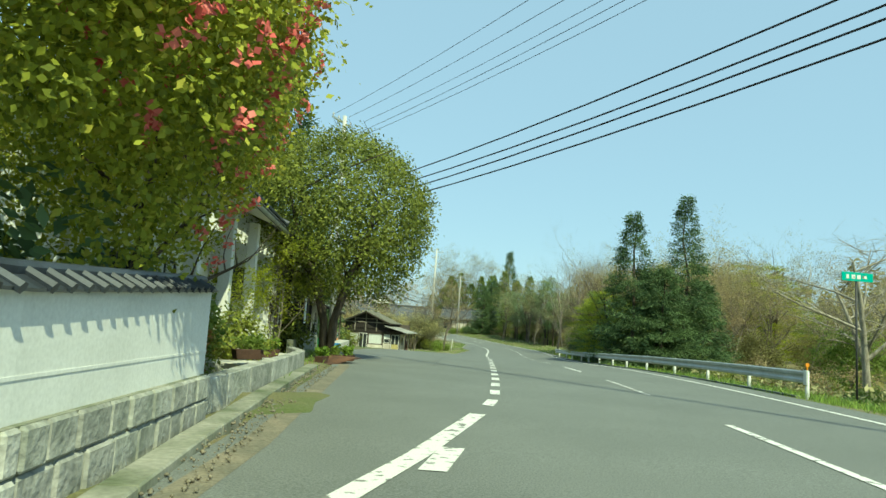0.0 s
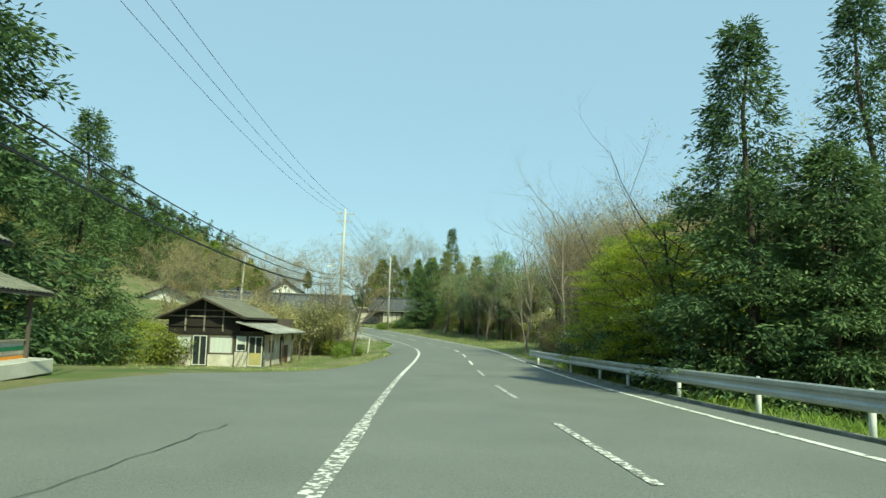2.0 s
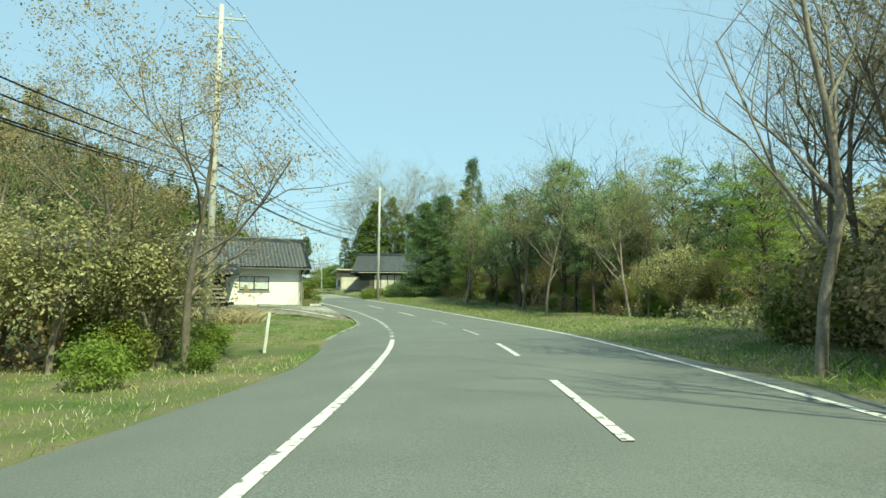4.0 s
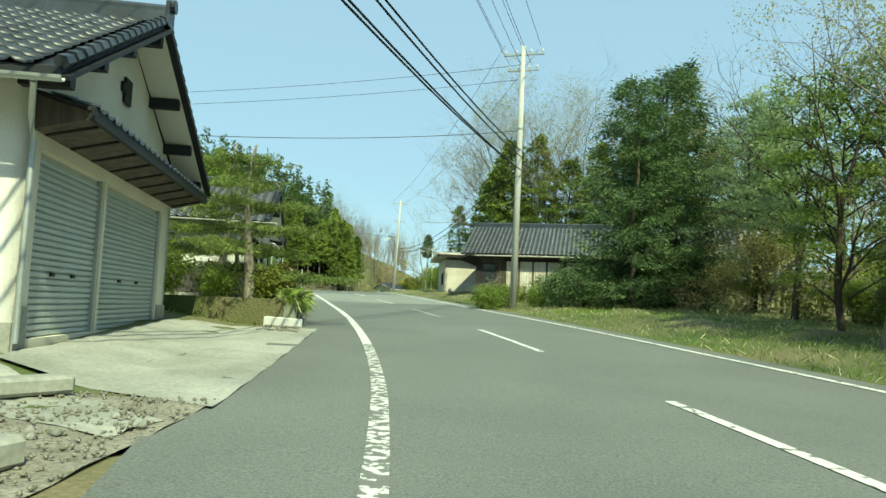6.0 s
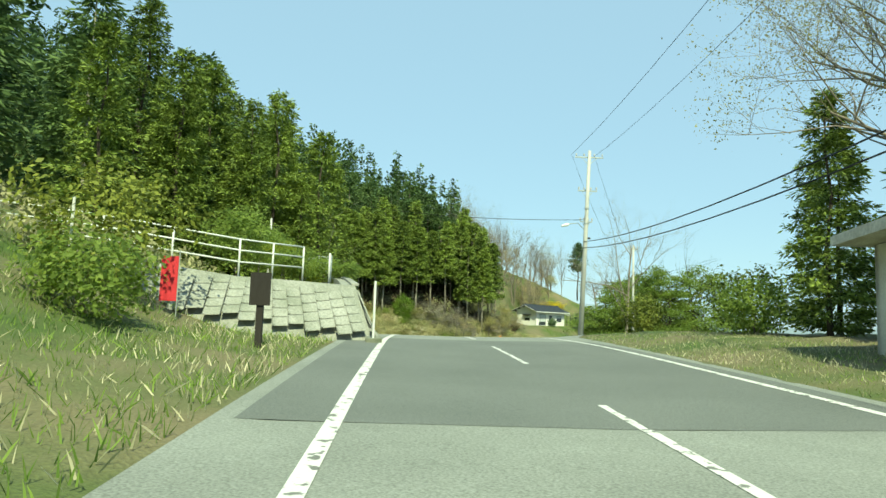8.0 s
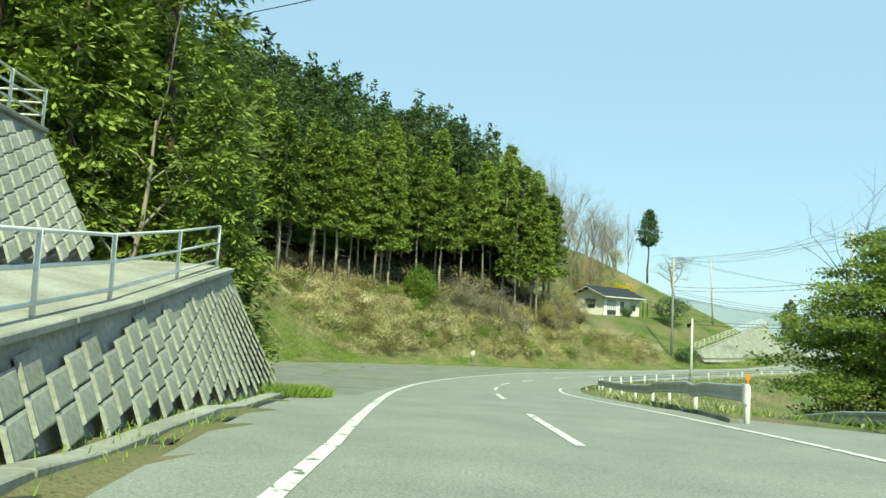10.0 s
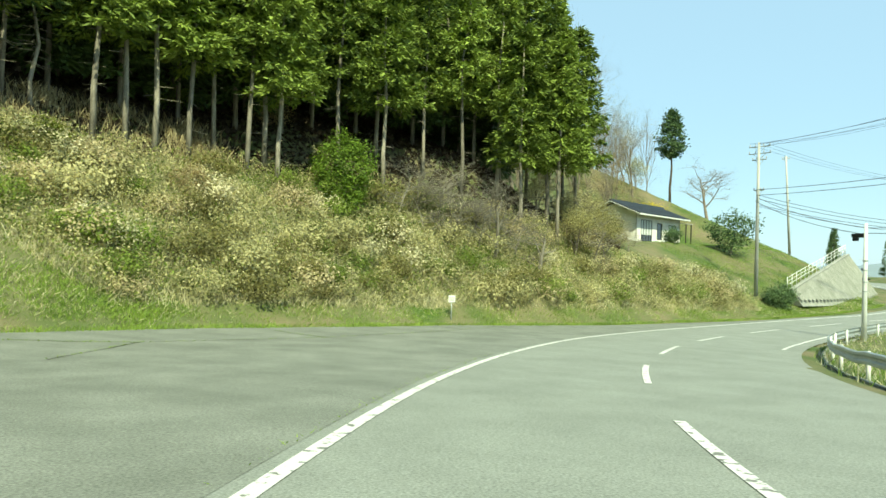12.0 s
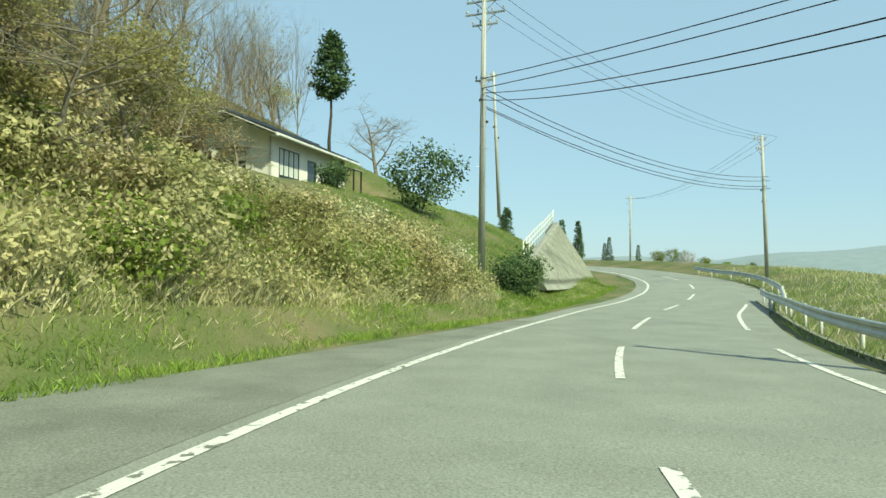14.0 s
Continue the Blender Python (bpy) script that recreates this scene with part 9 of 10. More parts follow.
for i in range(34):
    s, lat = belt.uniform(18, 66), belt.uniform(9.5, 20)
    x, y, _ = at_road(s, lat)
    bush(x, y, (BUSH_RUSSET + BUSH_OLIVE + BUSH_GREEN + BUSH_DARK[:1])[i % 8], "wild bush on the bank below the guard rail", belt.uniform(0.6, 0.95), group="bushes below the rail")
for i in range(30):
    x, y = belt.uniform(32, 75), belt.uniform(30, 175)
    k = belt.random()
    p = HAZE_TREE[0] if k < 0.3 else HAZE_TREE[1] if k < 0.55 else HAZE_TREE[2] if k < 0.8 else BARE[0]
    plant("woodland_tree", x, y, p, "broadleaved woodland tree coming into leaf", "tree", belt.uniform(0.75, 1.0), group="woodland trees")

# ---------------------------------------------------------------- right side of the middle stretch
for x, y, p, sc, lab in (
    (19.95, 119.0, BARE[1], 0.78, "slender leafless tree at the edge of the wood"),
    (22.6, 121.5, PINE_TALL[0], 0.64, "tall thin pine at the edge of the wood"),
    (25.8, 119.6, PINE_TALL[1], 0.78, "tall thin pine at the edge of the wood"),
    (26.9, 137.0, PINE_TALL[0], 0.78, "tall thin pine at the edge of the wood"),
    (22.4, 132.0, PINE_TALL[1], 0.73, "tall thin pine at the edge of the wood"),
    (28.0, 126.0, PINE_TALL[0], 0.80, "tall thin pine at the edge of the wood"),
    (30.0, 116.0, PINE_TALL[1], 0.88, "tall thin pine at the edge of the wood"),
    (19.4, 133.5, PINE_TALL[0], 0.59, "tall thin pine at the edge of the wood"),
    (17.6, 138.0, HAZE_TREE[2], 0.9, "leafy green tree at the edge of the wood"),
    (20.2, 127.0, HAZE_TREE[0], 0.95, "budding tree at the edge of the wood"),
    (16.8, 134.6, HAZE_TREE[0], 0.8, "budding tree at the edge of the wood"),
    (23.5, 114.0, HAZE_TREE[0], 0.75, "budding tree at the edge of the wood"),
    (28.0, 108.0, HAZE_TREE[2], 1.0, "leafy green tree at the edge of the wood"),
):
    plant("woodland_tree", x, y, p, lab, "tree", sc)
for x, y, p, sc in ((14.6, 150.4, 1, 0.86), (16.6, 152.4, 1, 0.95)):
    plant("dark_fir", x, y, BROAD_FIR, "dense dark green fir beside the road pole", "tree", sc, group="dark firs")
for i in range(20):
    s, lat = belt.uniform(116, 150), belt.uniform(11.5, 24)
    x, y, _ = at_road(s, lat)
    plant("woodland_tree", x, y, (HAZE_TREE[0], HAZE_TREE[2], PINE_TALL[1], BARE[1], HAZE_TREE[0])[i % 5], "thin woodland tree coming into leaf", "tree", belt.uniform(0.6, 0.9), group="woodland trees")
for i in range(22):
    s, lat = belt.uniform(112, 148), belt.uniform(10.5, 14)
    x, y, _ = at_road(s, lat)
    bush(x, y, (BUSH_GREEN + BUSH_RUSSET + BUSH_OLIVE)[i % 7], "low undergrowth bush at the wood's edge", belt.uniform(0.4, 0.7), group="undergrowth")
for x, y, p, sc in ((11.6, 150.2, BUSH_DARK[1], 0.72), (12.8, 152.0, BUSH_OLIVE[1], 0.8), (11.2, 154.2, BUSH_GREEN[1], 0.8), (13.0, 156.5, BUSH_OLIVE[1], 0.85), (15.0, 153.4, BUSH_DARK[1], 0.95), (14.6, 158.0, BUSH_GREEN[1], 1.0), (10.6, 152.0, BUSH_GREEN[0], 0.6)):
    bush(x, y, p, "dense green bush beside the road pole", sc, group="bushes at the road pole")
# behind the tin-walled house
plant("tall_conifer", 23.5, 176.8, DARK_FIRS[0], "very tall pointed conifer behind the houses", "tree", 1.5)
for x, y, p, sc, nm in (
    (7.5, 180.0, BARE_TALL[0], 1.0, 0), (11.0, 179.0, BARE_TALL[1], 1.0, 0), (15.5, 180.0, BARE_TALL[0], 1.05, 0), (9.0, 182.0, BIG_HAZE, 1.0, 0), (6.0, 187.0, HINOKI_LOW[0], 0.7, 1), (15.5, 176.5, DARK_FIRS[1], 0.85, 1),
    (20.0, 176.0, HINOKI_LOW[1], 0.9, 1), (8.3, 175.5, HINOKI_LOW[0], 0.95, 1), (4.5, 182.0, HINOKI_LOW[1], 0.6, 1), (19.0, 181.0, BARE_TALL[1], 1.05, 0), (13.5, 181.0, BIG_HAZE, 1.05, 0), (18.0, 182.0, BIG_HAZE, 1.0, 0), (21.0, 177.0, HAZE_TREE[2], 1.4, 0), (12.0, 176.0, HAZE_TREE[2], 1.2, 0), (26.0, 172.0, HAZE_TREE[0], 1.2, 0), (18.5, 168.5, HAZE_TREE[2], 1.1, 0), (24.0, 165.0, HAZE_TREE[0], 1.2, 0), (28.0, 160.0, PINE_TALL[0], 0.77, 0),
):
    plant("house_wood_tree", x, y, p, "dense green conifer behind the sheet-walled house" if nm else "tall pale leafless tree behind the sheet-walled house", "tree", sc)
for x, y, k, sc in ((9.2, 176.6, 0, 1.15), (11.4, 178.4, 1, 1.05), (14.0, 175.8, 0, 1.0), (16.6, 178.0, 1, 1.0), (19.2, 175.2, 0, 1.2), (22.0, 174.0, 1, 1.1), (25.0, 173.0, 0, 1.1), (7.4, 179.5, 0, 0.9), (27.5, 169.0, 1, 1.0)):
    plant("house_wood_tree", x, y, HINOKI_LOW[k], "dense green conifer behind the sheet-walled house", "tree", sc)
for x, y, p, sc in ((3.5, 190.0, BUSH_OLIVE[1], 1.2), (6.5, 178.0, BUSH_GREEN[1], 1.1), (2.5, 183.5, BUSH_GREEN[2], 1.0), (-1.0, 192.0, BUSH_OLIVE[0], 1.0)):
    bush(x, y, p, "rough green bush beside the hut", sc)

for x, y, p, sc in ((8.3, 150.6, BUSH_GREEN[0], 0.75), (8.6, 151.6, TANGLE[0], 0.75), (9.0, 152.6, BUSH_GREEN[0], 0.65), (8.6, 153.8, TANGLE[1], 0.6), (9.6, 155.0, BUSH_OLIVE[0], 0.55), (8.9, 156.8, BUSH_OLIVE[0], 0.5)):
    bush(x, y, p, "twiggy green shrub in front of the sheet-walled house", sc, group="shrubs before the sheet-walled house")

# ---------------------------------------------------------------- left side of the middle stretch
bush(-1.9, 149.9, BUSH_DARK[0], "tall dark shrub with reddish young leaves", 0.6, squash=1.7)
bush(-2.3, 150.7, BUSH_RED[0], "shrub with reddish young leaves behind the entrance house", 0.62)
bush(-2.9, 152.0, BUSH_DARK[0], "dark evergreen shrub behind the entrance house", 0.75)
bush(-4.6, 153.6, BUSH_GREEN[2], "green shrub behind the entrance house", 0.75)
for x, y, p, sc in ((-11.0, 169, BUSH_GREEN[1], 1.0), (-13.5, 172, BUSH_OLIVE[1], 1.2), (-14, 162, BUSH_DARK[1], 1.3), (-18, 168, BUSH_OLIVE[1], 1.5), (-20, 160, HAZE_TREE[2], 0.8), (-17, 155, HAZE_TREE[0], 0.8), (-23, 172, FIR_RAGGED[2], 1.2), (-26, 164, FIR_RAGGED[2], 1.3)):
    bush(x, y, p, "rough bush on the slope beside the wall", sc, group="bushes by the wall")

# ---------------------------------------------------------------- round the bend
for x, y, z, p, sc in ((-16.5, 189.2, 2.4, BUSH_SPRING[0], 0.42), (-17.5, 190.6, 2.6, BUSH_SPRING[1], 0.45), (-19.2, 193.2, 2.95, BUSH_SPRING[0], 0.6), (-18.6, 189.8, 2.8, BUSH_SPRING[1], 0.7), (-15.6, 187.2, 2.3, BUSH_SPRING[1], 0.34), (-16.5, 190.6, 2.55, BUSH_SPRING[1], 0.34), (-16.4, 191.9, 2.75, BUSH_SPRING[0], 0.36), (-14.0, 185.0, 2.1, BUSH_GREEN[1], 0.7), (-16.2, 187.0, 2.4, BUSH_GREEN[0], 0.9), (-17.4, 187.4, 2.6, BUSH_GREEN[1], 0.7), (-20.6, 194.2, 3.2, BUSH_SPRING[1], 0.6), (-20.6, 190.6, 3.3, BUSH_GREEN[1], 1.2), (-19.0, 186.0, 3.0, BUSH_GREEN[2], 1.3), (-22.4, 195.0, 3.4, BUSH_GREEN[2], 1.2)):
    bush(x, y, p, "yellow-green shrub hanging over the wall top", sc, group="shrubs on the wall", z=z)
plant("small_bare_tree", -26.6, 208.6, LEANER, "leaning leafless tree with a pale trunk", "tree", 1.0, turn=0)
for x, y, p, sc in ((-26.5, 213.5, BUSH_GREEN[1], 0.9), (-28.0, 216.5, BUSH_OLIVE[1], 1.0), (-24.6, 209.6, BUSH_SPRING[0], 0.9), (-23.5, 209.8, BUSH_GREEN[2], 0.75), (-30.0, 219.5, BUSH_GREEN[2], 1.1), (-29.4, 211.5, BUSH_GREEN[1], 1.2), (-33.5, 224.0, BUSH_OLIVE[1], 1.1), (-27.0, 204.5, BUSH_GREEN[1], 1.2), (-38.0, 228.5, BUSH_OLIVE[0], 1.0)):
    bush(x, y, p, "wild green bush beyond the ramp wall", sc, group="bushes beyond the ramp")
plant("round_bush", -38.6, 264.7, proto_bush(147, 1.75, 4.4, LEAF_FRESH, 620, 15, 0.085), "big leafy green bush on the dry bank", "shrub", 1.0)
for x, y, sc in ((-36.4, 267.6, 1.5), (-35.6, 268.6, 1.7), (-34.8, 268.0, 1.4), (-34.6, 269.6, 1.8), (-33.8, 270.2, 1.7), (-33.4, 269.0, 1.4), (-32.6, 271.0, 1.8), (-31.8, 272.4, 1.7), (-32.0, 270.2, 1.3), (-30.8, 273.2, 1.5), (-30.2, 272.0, 1.3), (-28.4, 274.0, 1.2)):
    plant("tangled_shrub", x, y, TANGLE[int(sc * 10 + y) % 2], "leafless tangled shrub on the bank", "shrub", sc, group="tangled shrubs")
for x, y, p, sc in ((-42.5, 256.5, BUSH_RUSSET[0], 0.7), (-36.5, 259.0, BUSH_GREEN[0], 0.7), (-46.0, 252.0, BUSH_OLIVE[0], 0.8), (-27.0, 279.0, BUSH_RUSSET[1], 0.8), (-25.6, 287.5, BUSH_RUSSET[0], 0.7), (-24.4, 290.5, TANGLE_LOW, 1.0), (-48.0, 262.0, BUSH_GREEN[1], 0.9), (-44.0, 266.0, BUSH_RUSSET[0], 1.0)):
    bush(x, y, p, "rough bush on the dry bank", sc, group="bushes on the bank")
bush(-12.75, 307.8, BUSH_DARK[1], "rounded dark evergreen on the grassy slope", 1.7, "round_shrub", z=0.0)
bush(-10.3, 295.2, BUSH_DARK[0], "small dark bush at the end of the concrete wall", 1.15)
bush(-11.2, 294.3, BUSH_DARK[0], "small dark bush at the end of the concrete wall", 0.8)
bush(-19.0, 303.2, BUSH_DARK[0], "small dark clipped shrub before the slope house", 0.9)
plant("slope_pine", -17.2, 341.5, proto_conifer(110, 14.5, 3.4, 7.6, LEAF_DARK, BARK, 300, 14, 0.24, 0.22, 8, 0.35, 0.7, 0.3), "tall tree with a long bare trunk and a dark crown", "tree", 1.0, z=7.8)
plant("cherry_tree", -12.0, 338.5, proto_bare(112, 6.6, 0.26, 4, 6, TWIG, spread=0.75, up=0.12), "low spreading leafless cherry tree", "tree", 1.0, z=5.2)
for x, y, sc in ((-22.6, 323.0, 1.7), (-20.4, 324.5, 1.2), (-25.0, 321.0, 1.4)):
    bush(x, y, proto_bush(113, 1.3, 2.2, LEAF_YELLOW, 200, 14, 0.07), "bright yellow flowering bush behind the slope house", sc, group="yellow bushes")
for x, y, sc in ((12.4, 367, 0.6), (14.6, 375, 0.7), (16.4, 383, 0.7), (20.3, 358, 0.45), (21.8, 361, 0.4), (19.4, 362, 0.48), (24.5, 356.2, 0.28), (28.2, 354.4, 0.22), (25.6, 360.0, 0.24)):
    plant("far_conifer", x, y, RIDGE, "pointed conifer beyond the bend", "tree", sc, group="conifers beyond the bend")
for x, y, p, sc in ((25.6, 344.4, BUSH_OLIVE[0], 0.8), (27.2, 343.4, BUSH_OLIVE[1], 0.8), (28.8, 342.6, BUSH_RUSSET[0], 0.75), (30.6, 341.6, BUSH_OLIVE[0], 0.6), (33.0, 340.5, BUSH_GREEN[0], 0.5), (35.6, 339.0, BUSH_OLIVE[0], 0.5), (38.4, 337.4, BUSH_GREEN[0], 0.45), (41.5, 335.5, BUSH_OLIVE[0], 0.55)):
    bush(x, y, p, "low rounded bush on the horizon beyond the bend", sc, group="bushes beyond the bend")
for x, y, top in ((-3.0, 229.5, 5.2), (0.6, 226.5, 6.4), (4.4, 229.5, 6.6), (-1.8, 234.0, 6.2)):
    plant("feathery_tree", x, y, FEATHER_TREE, "broad feathery green tree below the road", "tree", (top - land1(x, y)) / 9.0, group="green trees below the road")
plant("bare_roadside_tree", -2.4, 213.0, BARE_FINE[0], "leafless tree with pale twigs beside the road", "tree", 1.15)
# thicket at the bank's far end
for i, (x, y) in enumerate(((-25.6, 277.6), (-26.8, 276.6), (-27.6, 279.4), (-26.2, 281.0), (-28.8, 282.0), (-24.8, 280.2), (-29.6, 278.0), (-27.4, 284.4), (-30.6, 285.0), (-25.4, 283.6))):
    plant("thicket_tree", x, y, (TANGLE[0], THICKET[0], THICKET[1], TANGLE[1])[i % 4], "tangled vine-grown shrub on the bank", "shrub", (1.7, 1.0, 0.9, 1.8)[i % 4], group="thicket on the bank")
for i in range(26):
    x, y = -41 + 0.62 * i + hedge_rng.uniform(-1, 1), 287 + 1.1 * i + hedge_rng.uniform(-4, 4)
    if foot_distance([x], [y])[0] > 9 and not (-31 < x < -14 and 292 < y < 316):
        plant("pole_tree", x, y, POLE_TREE[i % 2], "tall slender leafless tree on the slope", "tree", hedge_rng.uniform(0.8, 1.1), group="leafless trees on the slope")
# the brush that stands between the shed and the pole
for i, (x, y) in enumerate(((-6.5, 98.5), (-4.4, 96.5), (-3.0, 99.5), (-1.2, 97.5), (0.4, 100.0), (1.8, 101.5), (-8.5, 96.0), (-10.5, 99.0))):
    bush(x, y, BUSH_RUSSET[i % 2], "tall brown leafless brushwood beside the field", (1.75, 1.5)[i % 2], group="brushwood")

far_wood("valley_woods", [(x, y, land1(x, y) - 0.5, belt.uniform(0.75, 1.2)) for x, y in [(belt.uniform(40, 120), belt.uniform(-10, 200)) for _ in range(330)]], 5000, 11.0, 5.0, LEAF_BUD, "far broadleaved woods coming into leaf", 90, 5, 0.34)

# plants under and before the garden pines
for x, y, p, sc in ((3.6, 136.0, BUSH_OLIVE[0], 0.5), (3.2, 137.6, BUSH_RED[0], 0.4), (2.5, 138.8, BUSH_GREEN[0], 0.55), (1.6, 137.2, BUSH_RUSSET[0], 0.5), (2.2, 135.8, BUSH_GREEN[0], 0.5), (0.4, 136.4, BUSH_GREEN[2], 0.7), (2.0, 140.4, BUSH_GREEN[0], 0.4), (-0.8, 137.8, BUSH_OLIVE[1], 0.8), (-2.4, 136.4, BUSH_GREEN[1], 0.8)):
    bush(x, y, p, "low twiggy garden shrub under the pines", sc, group="shrubs under the pines", z=-0.98)

for i in range(18):
    x, y, _ = at_road(belt.uniform(82, 97), belt.uniform(8.0, 13.5))
    plant("budding_tree", x, y, (HAZE_TREE[1], HAZE_TREE[0], BARE_FINE[1])[i % 3], "tall tree in russet spring bud beside the rail", "tree", belt.uniform(0.8, 1.0), group="budding trees beside the rail")
for x, y, sc in ((28, 78, 1.5), (32, 84, 1.6), (36, 76, 1.7), (30, 90, 1.5), (38, 86, 1.7), (26, 84, 1.3)):
    plant("woodland_tree", x, y, HAZE_TREE[3] if sc > 1.55 else HAZE_TREE[2], "tall domed woodland tree in spring leaf", "tree", sc, group="woodland trees")

for x, y, p, sc in ((-11.8, 48.5, FIR_RAGGED[1], 1.5), (-15.5, 46.5, FIR_RAGGED[1], 1.6), (-18.5, 41.0, FIR_RAGGED[0], 1.5), (-14.0, 53.0, FIR_RAGGED[0], 1.6)):
    plant("evergreen_tree", x, y, p, "tall shaggy dark evergreen behind the white house", "tree", sc, group="evergreens behind the house")


def old_tree(x, y, seed, h, label):
    """A gnarled leafless tree with a thick pale trunk and crooked limbs."""
    rng = np.random.RandomState(seed)
    b, _ = branch_build(rng, h, 0.17, 4, 0.75, 0.25, 4, 0.06, lean=(0.25, -0.1))
    return plant("old_tree", x, y, [("trunk", tidy(b.mesh("trunk", BARK_PALE, True)))], label, "tree", 1.0, turn=0)


old_tree(-31.2, 270.9, 131, 3.4, "gnarled leafless tree on the dry bank")
old_tree(-28.6, 272.4, 133, 2.6, "crooked leafless tree on the dry bank")

# the dense edge of the wood in the middle stretch
for x, y, k, sc in ((22.6, 124.5, 0, 1.15), (25.0, 121.0, 1, 1.0), (20.6, 129.5, 1, 1.1), (24.5, 130.5, 0, 1.25), (19.6, 137.5, 0, 0.95), (28.0, 118.0, 0, 1.05), (27.5, 126.0, 1, 1.2), (30.5, 112.5, 1, 1.05), (18.4, 143.0, 1, 0.95), (23.0, 119.0, 1, 0.9)):
    plant("pine_tree", x, y, PINE_MASS[k], "thin pine with a loose blue-green crown", "tree", sc, group="pines at the edge of the wood")
for i in range(46):
    x, y, _ = at_road(belt.uniform(110, 152), belt.uniform(11.0, 19.0))
    plant("thicket_tree", x, y, (THICKET[0], THICKET[1], HAZE_TREE[1], TANGLE[0], THICKET[1])[i % 5], "tangled twiggy undergrowth at the edge of the wood", "shrub", belt.uniform(0.75, 1.15) * (1.0, 1.0, 0.62, 1.5, 0.9)[i % 5], group="undergrowth at the wood's edge")
for i in range(18):
    x, y, _ = at_road(belt.uniform(114, 160), belt.uniform(19.0, 34.0))
    bush(x, y, (BUSH_RUSSET + BUSH_OLIVE + BUSH_GREEN)[i % 7], "dense undergrowth inside the wood", belt.uniform(1.1, 1.7), group="undergrowth inside the wood")
# a wall of leaves behind the edge of the wood
INNER = [proto_mass(170 + i, 5.6, 2.3, m, 0.06, 10, 60, 10, 0.085) for i, m in enumerate((LEAF_SHRUB, LEAF_OLIVE_DRY, LEAF_BUD))]
for i in range(18):
    x, y, _ = at_road(belt.uniform(116, 158), belt.uniform(22.0, 32.0))
    if not (x > 6 and y > 158):
        plant("woodland_tree", x, y, INNER[i % 3], ("dense green tree inside the wood", "dense olive-brown tree inside the wood", "dense budding tree inside the wood")[i % 3], "tree", belt.uniform(0.6, 0.95), group="dense trees inside the wood")
for i in range(34):
    x, y, _ = at_road(110 + 42 * i / 34 + belt.uniform(-0.8, 0.8), belt.uniform(11.0, 14.5))
    plant("thicket_tree", x, y, INNER[i % 3], "dense undergrowth at the foot of the wood", "shrub", belt.uniform(0.30, 0.5), group="undergrowth at the foot of the wood")
for i in range(26):
    x, y, _ = at_road(belt.uniform(28, 92), belt.uniform(14.0, 30.0))
    plant("woodland_tree", x, y, (INNER[1], HAZE_TREE[2], INNER[0], HAZE_TREE[2], HAZE_TREE[3])[i % 5], "tree in fresh leaf on the low ground below the rail", "tree", belt.uniform(0.85, 1.05), group="trees below the rail")
# leafless wood above the slope house
for i in range(34):
    x, y = belt.uniform(-48, -20), belt.uniform(311, 338)
    plant("hillside_tree", x, y, (HAZE_TREE[1], POLE_TREE[0], THICKET[1], POLE_TREE[1], BARE_TALL[0])[i % 5], "leafless brown tree on the hillside above the slope house", "tree", belt.uniform(0.7, 1.0) * (1, 0.9, 1.3, 0.9, 0.6)[i % 5], group="leafless trees above the slope house")
# woods behind the old shed
for i in range(22):
    x, y = belt.uniform(-46, -22), belt.uniform(78, 104)
    plant("woodland_tree", x, y, (THICKET[1], HAZE_TREE[1], BUSH_OLIVE[1], THICKET[0], FIR_RAGGED[2])[i % 5], "mixed woodland tree at the foot of the hill", "tree", belt.uniform(0.9, 1.3) * (1, 0.8, 1.2, 1, 0.8)[i % 5], group="trees at the foot of the hill")

# dark undergrowth close behind the rail
for i, (x, y) in enumerate(((14.6, 60.2), (14.9, 63.4), (15.2, 66.0), (15.5, 69.4))):
    bush(x, y, BUSH_DARK[i % 2], "dark evergreen undergrowth leaning over the guard rail", (1.15, 1.0)[i % 2], group="dark undergrowth behind the rail")
# brown thicket between the old shed and the field
for i in range(22):
    plant("thicket_tree", -11.5 + 0.72 * i + belt.uniform(-0.4, 0.4), 97.0 + belt.uniform(-2.5, 2.5), THICKET[1] if i % 3 else HAZE_TREE[1], "tall brown twiggy thicket beside the field", "shrub", (0.85, 1.25, 1.15)[i % 3] * belt.uniform(0.9, 1.1), group="thicket beside the field")
# brush before the end wall of the slope house
for x, y, q, sc in ((-26.2, 290.2, THICKET[0], 0.85), (-24.6, 291.2, THICKET[1], 0.7), (-25.4, 288.4, TANGLE[0], 1.5), (-23.2, 290.0, TANGLE[1], 1.1), (-27.6, 291.6, THICKET[1], 0.95)):
    plant("thicket_tree", x, y, q, "vine-grown twiggy shrub before the slope house", "shrub", sc, group="thicket before the slope house")

# mounds of dry brush all over the bank
mounds = random.Random(77)
set_down = 0
while set_down < 190:
    x, y = mounds.uniform(-48, -12), mounds.uniform(230, 297)
    d = foot_distance([x], [y])[0]
    if 1.2 < d < crest(y) - 0.4 and y > 247 + 0.6 * (x + 43) and y < 290.5 - 1.2 * (x + 13):
        k = mounds.choice((0, 0, 2, 3, 3, 4, 5, 5))
        bush(x, y, BANK_MOUND[k], ("mound of dry tan brush on the bank", "mound of russet brush on the bank", "mound of pale dry straw on the bank", "small green bush on the dry bank", "mound of dry tan brush on the bank", "mound of olive brush on the bank")[k], mounds.uniform(0.65, 1.35), name="brush_mound", group="brush mounds on the bank")
        set_down += 1
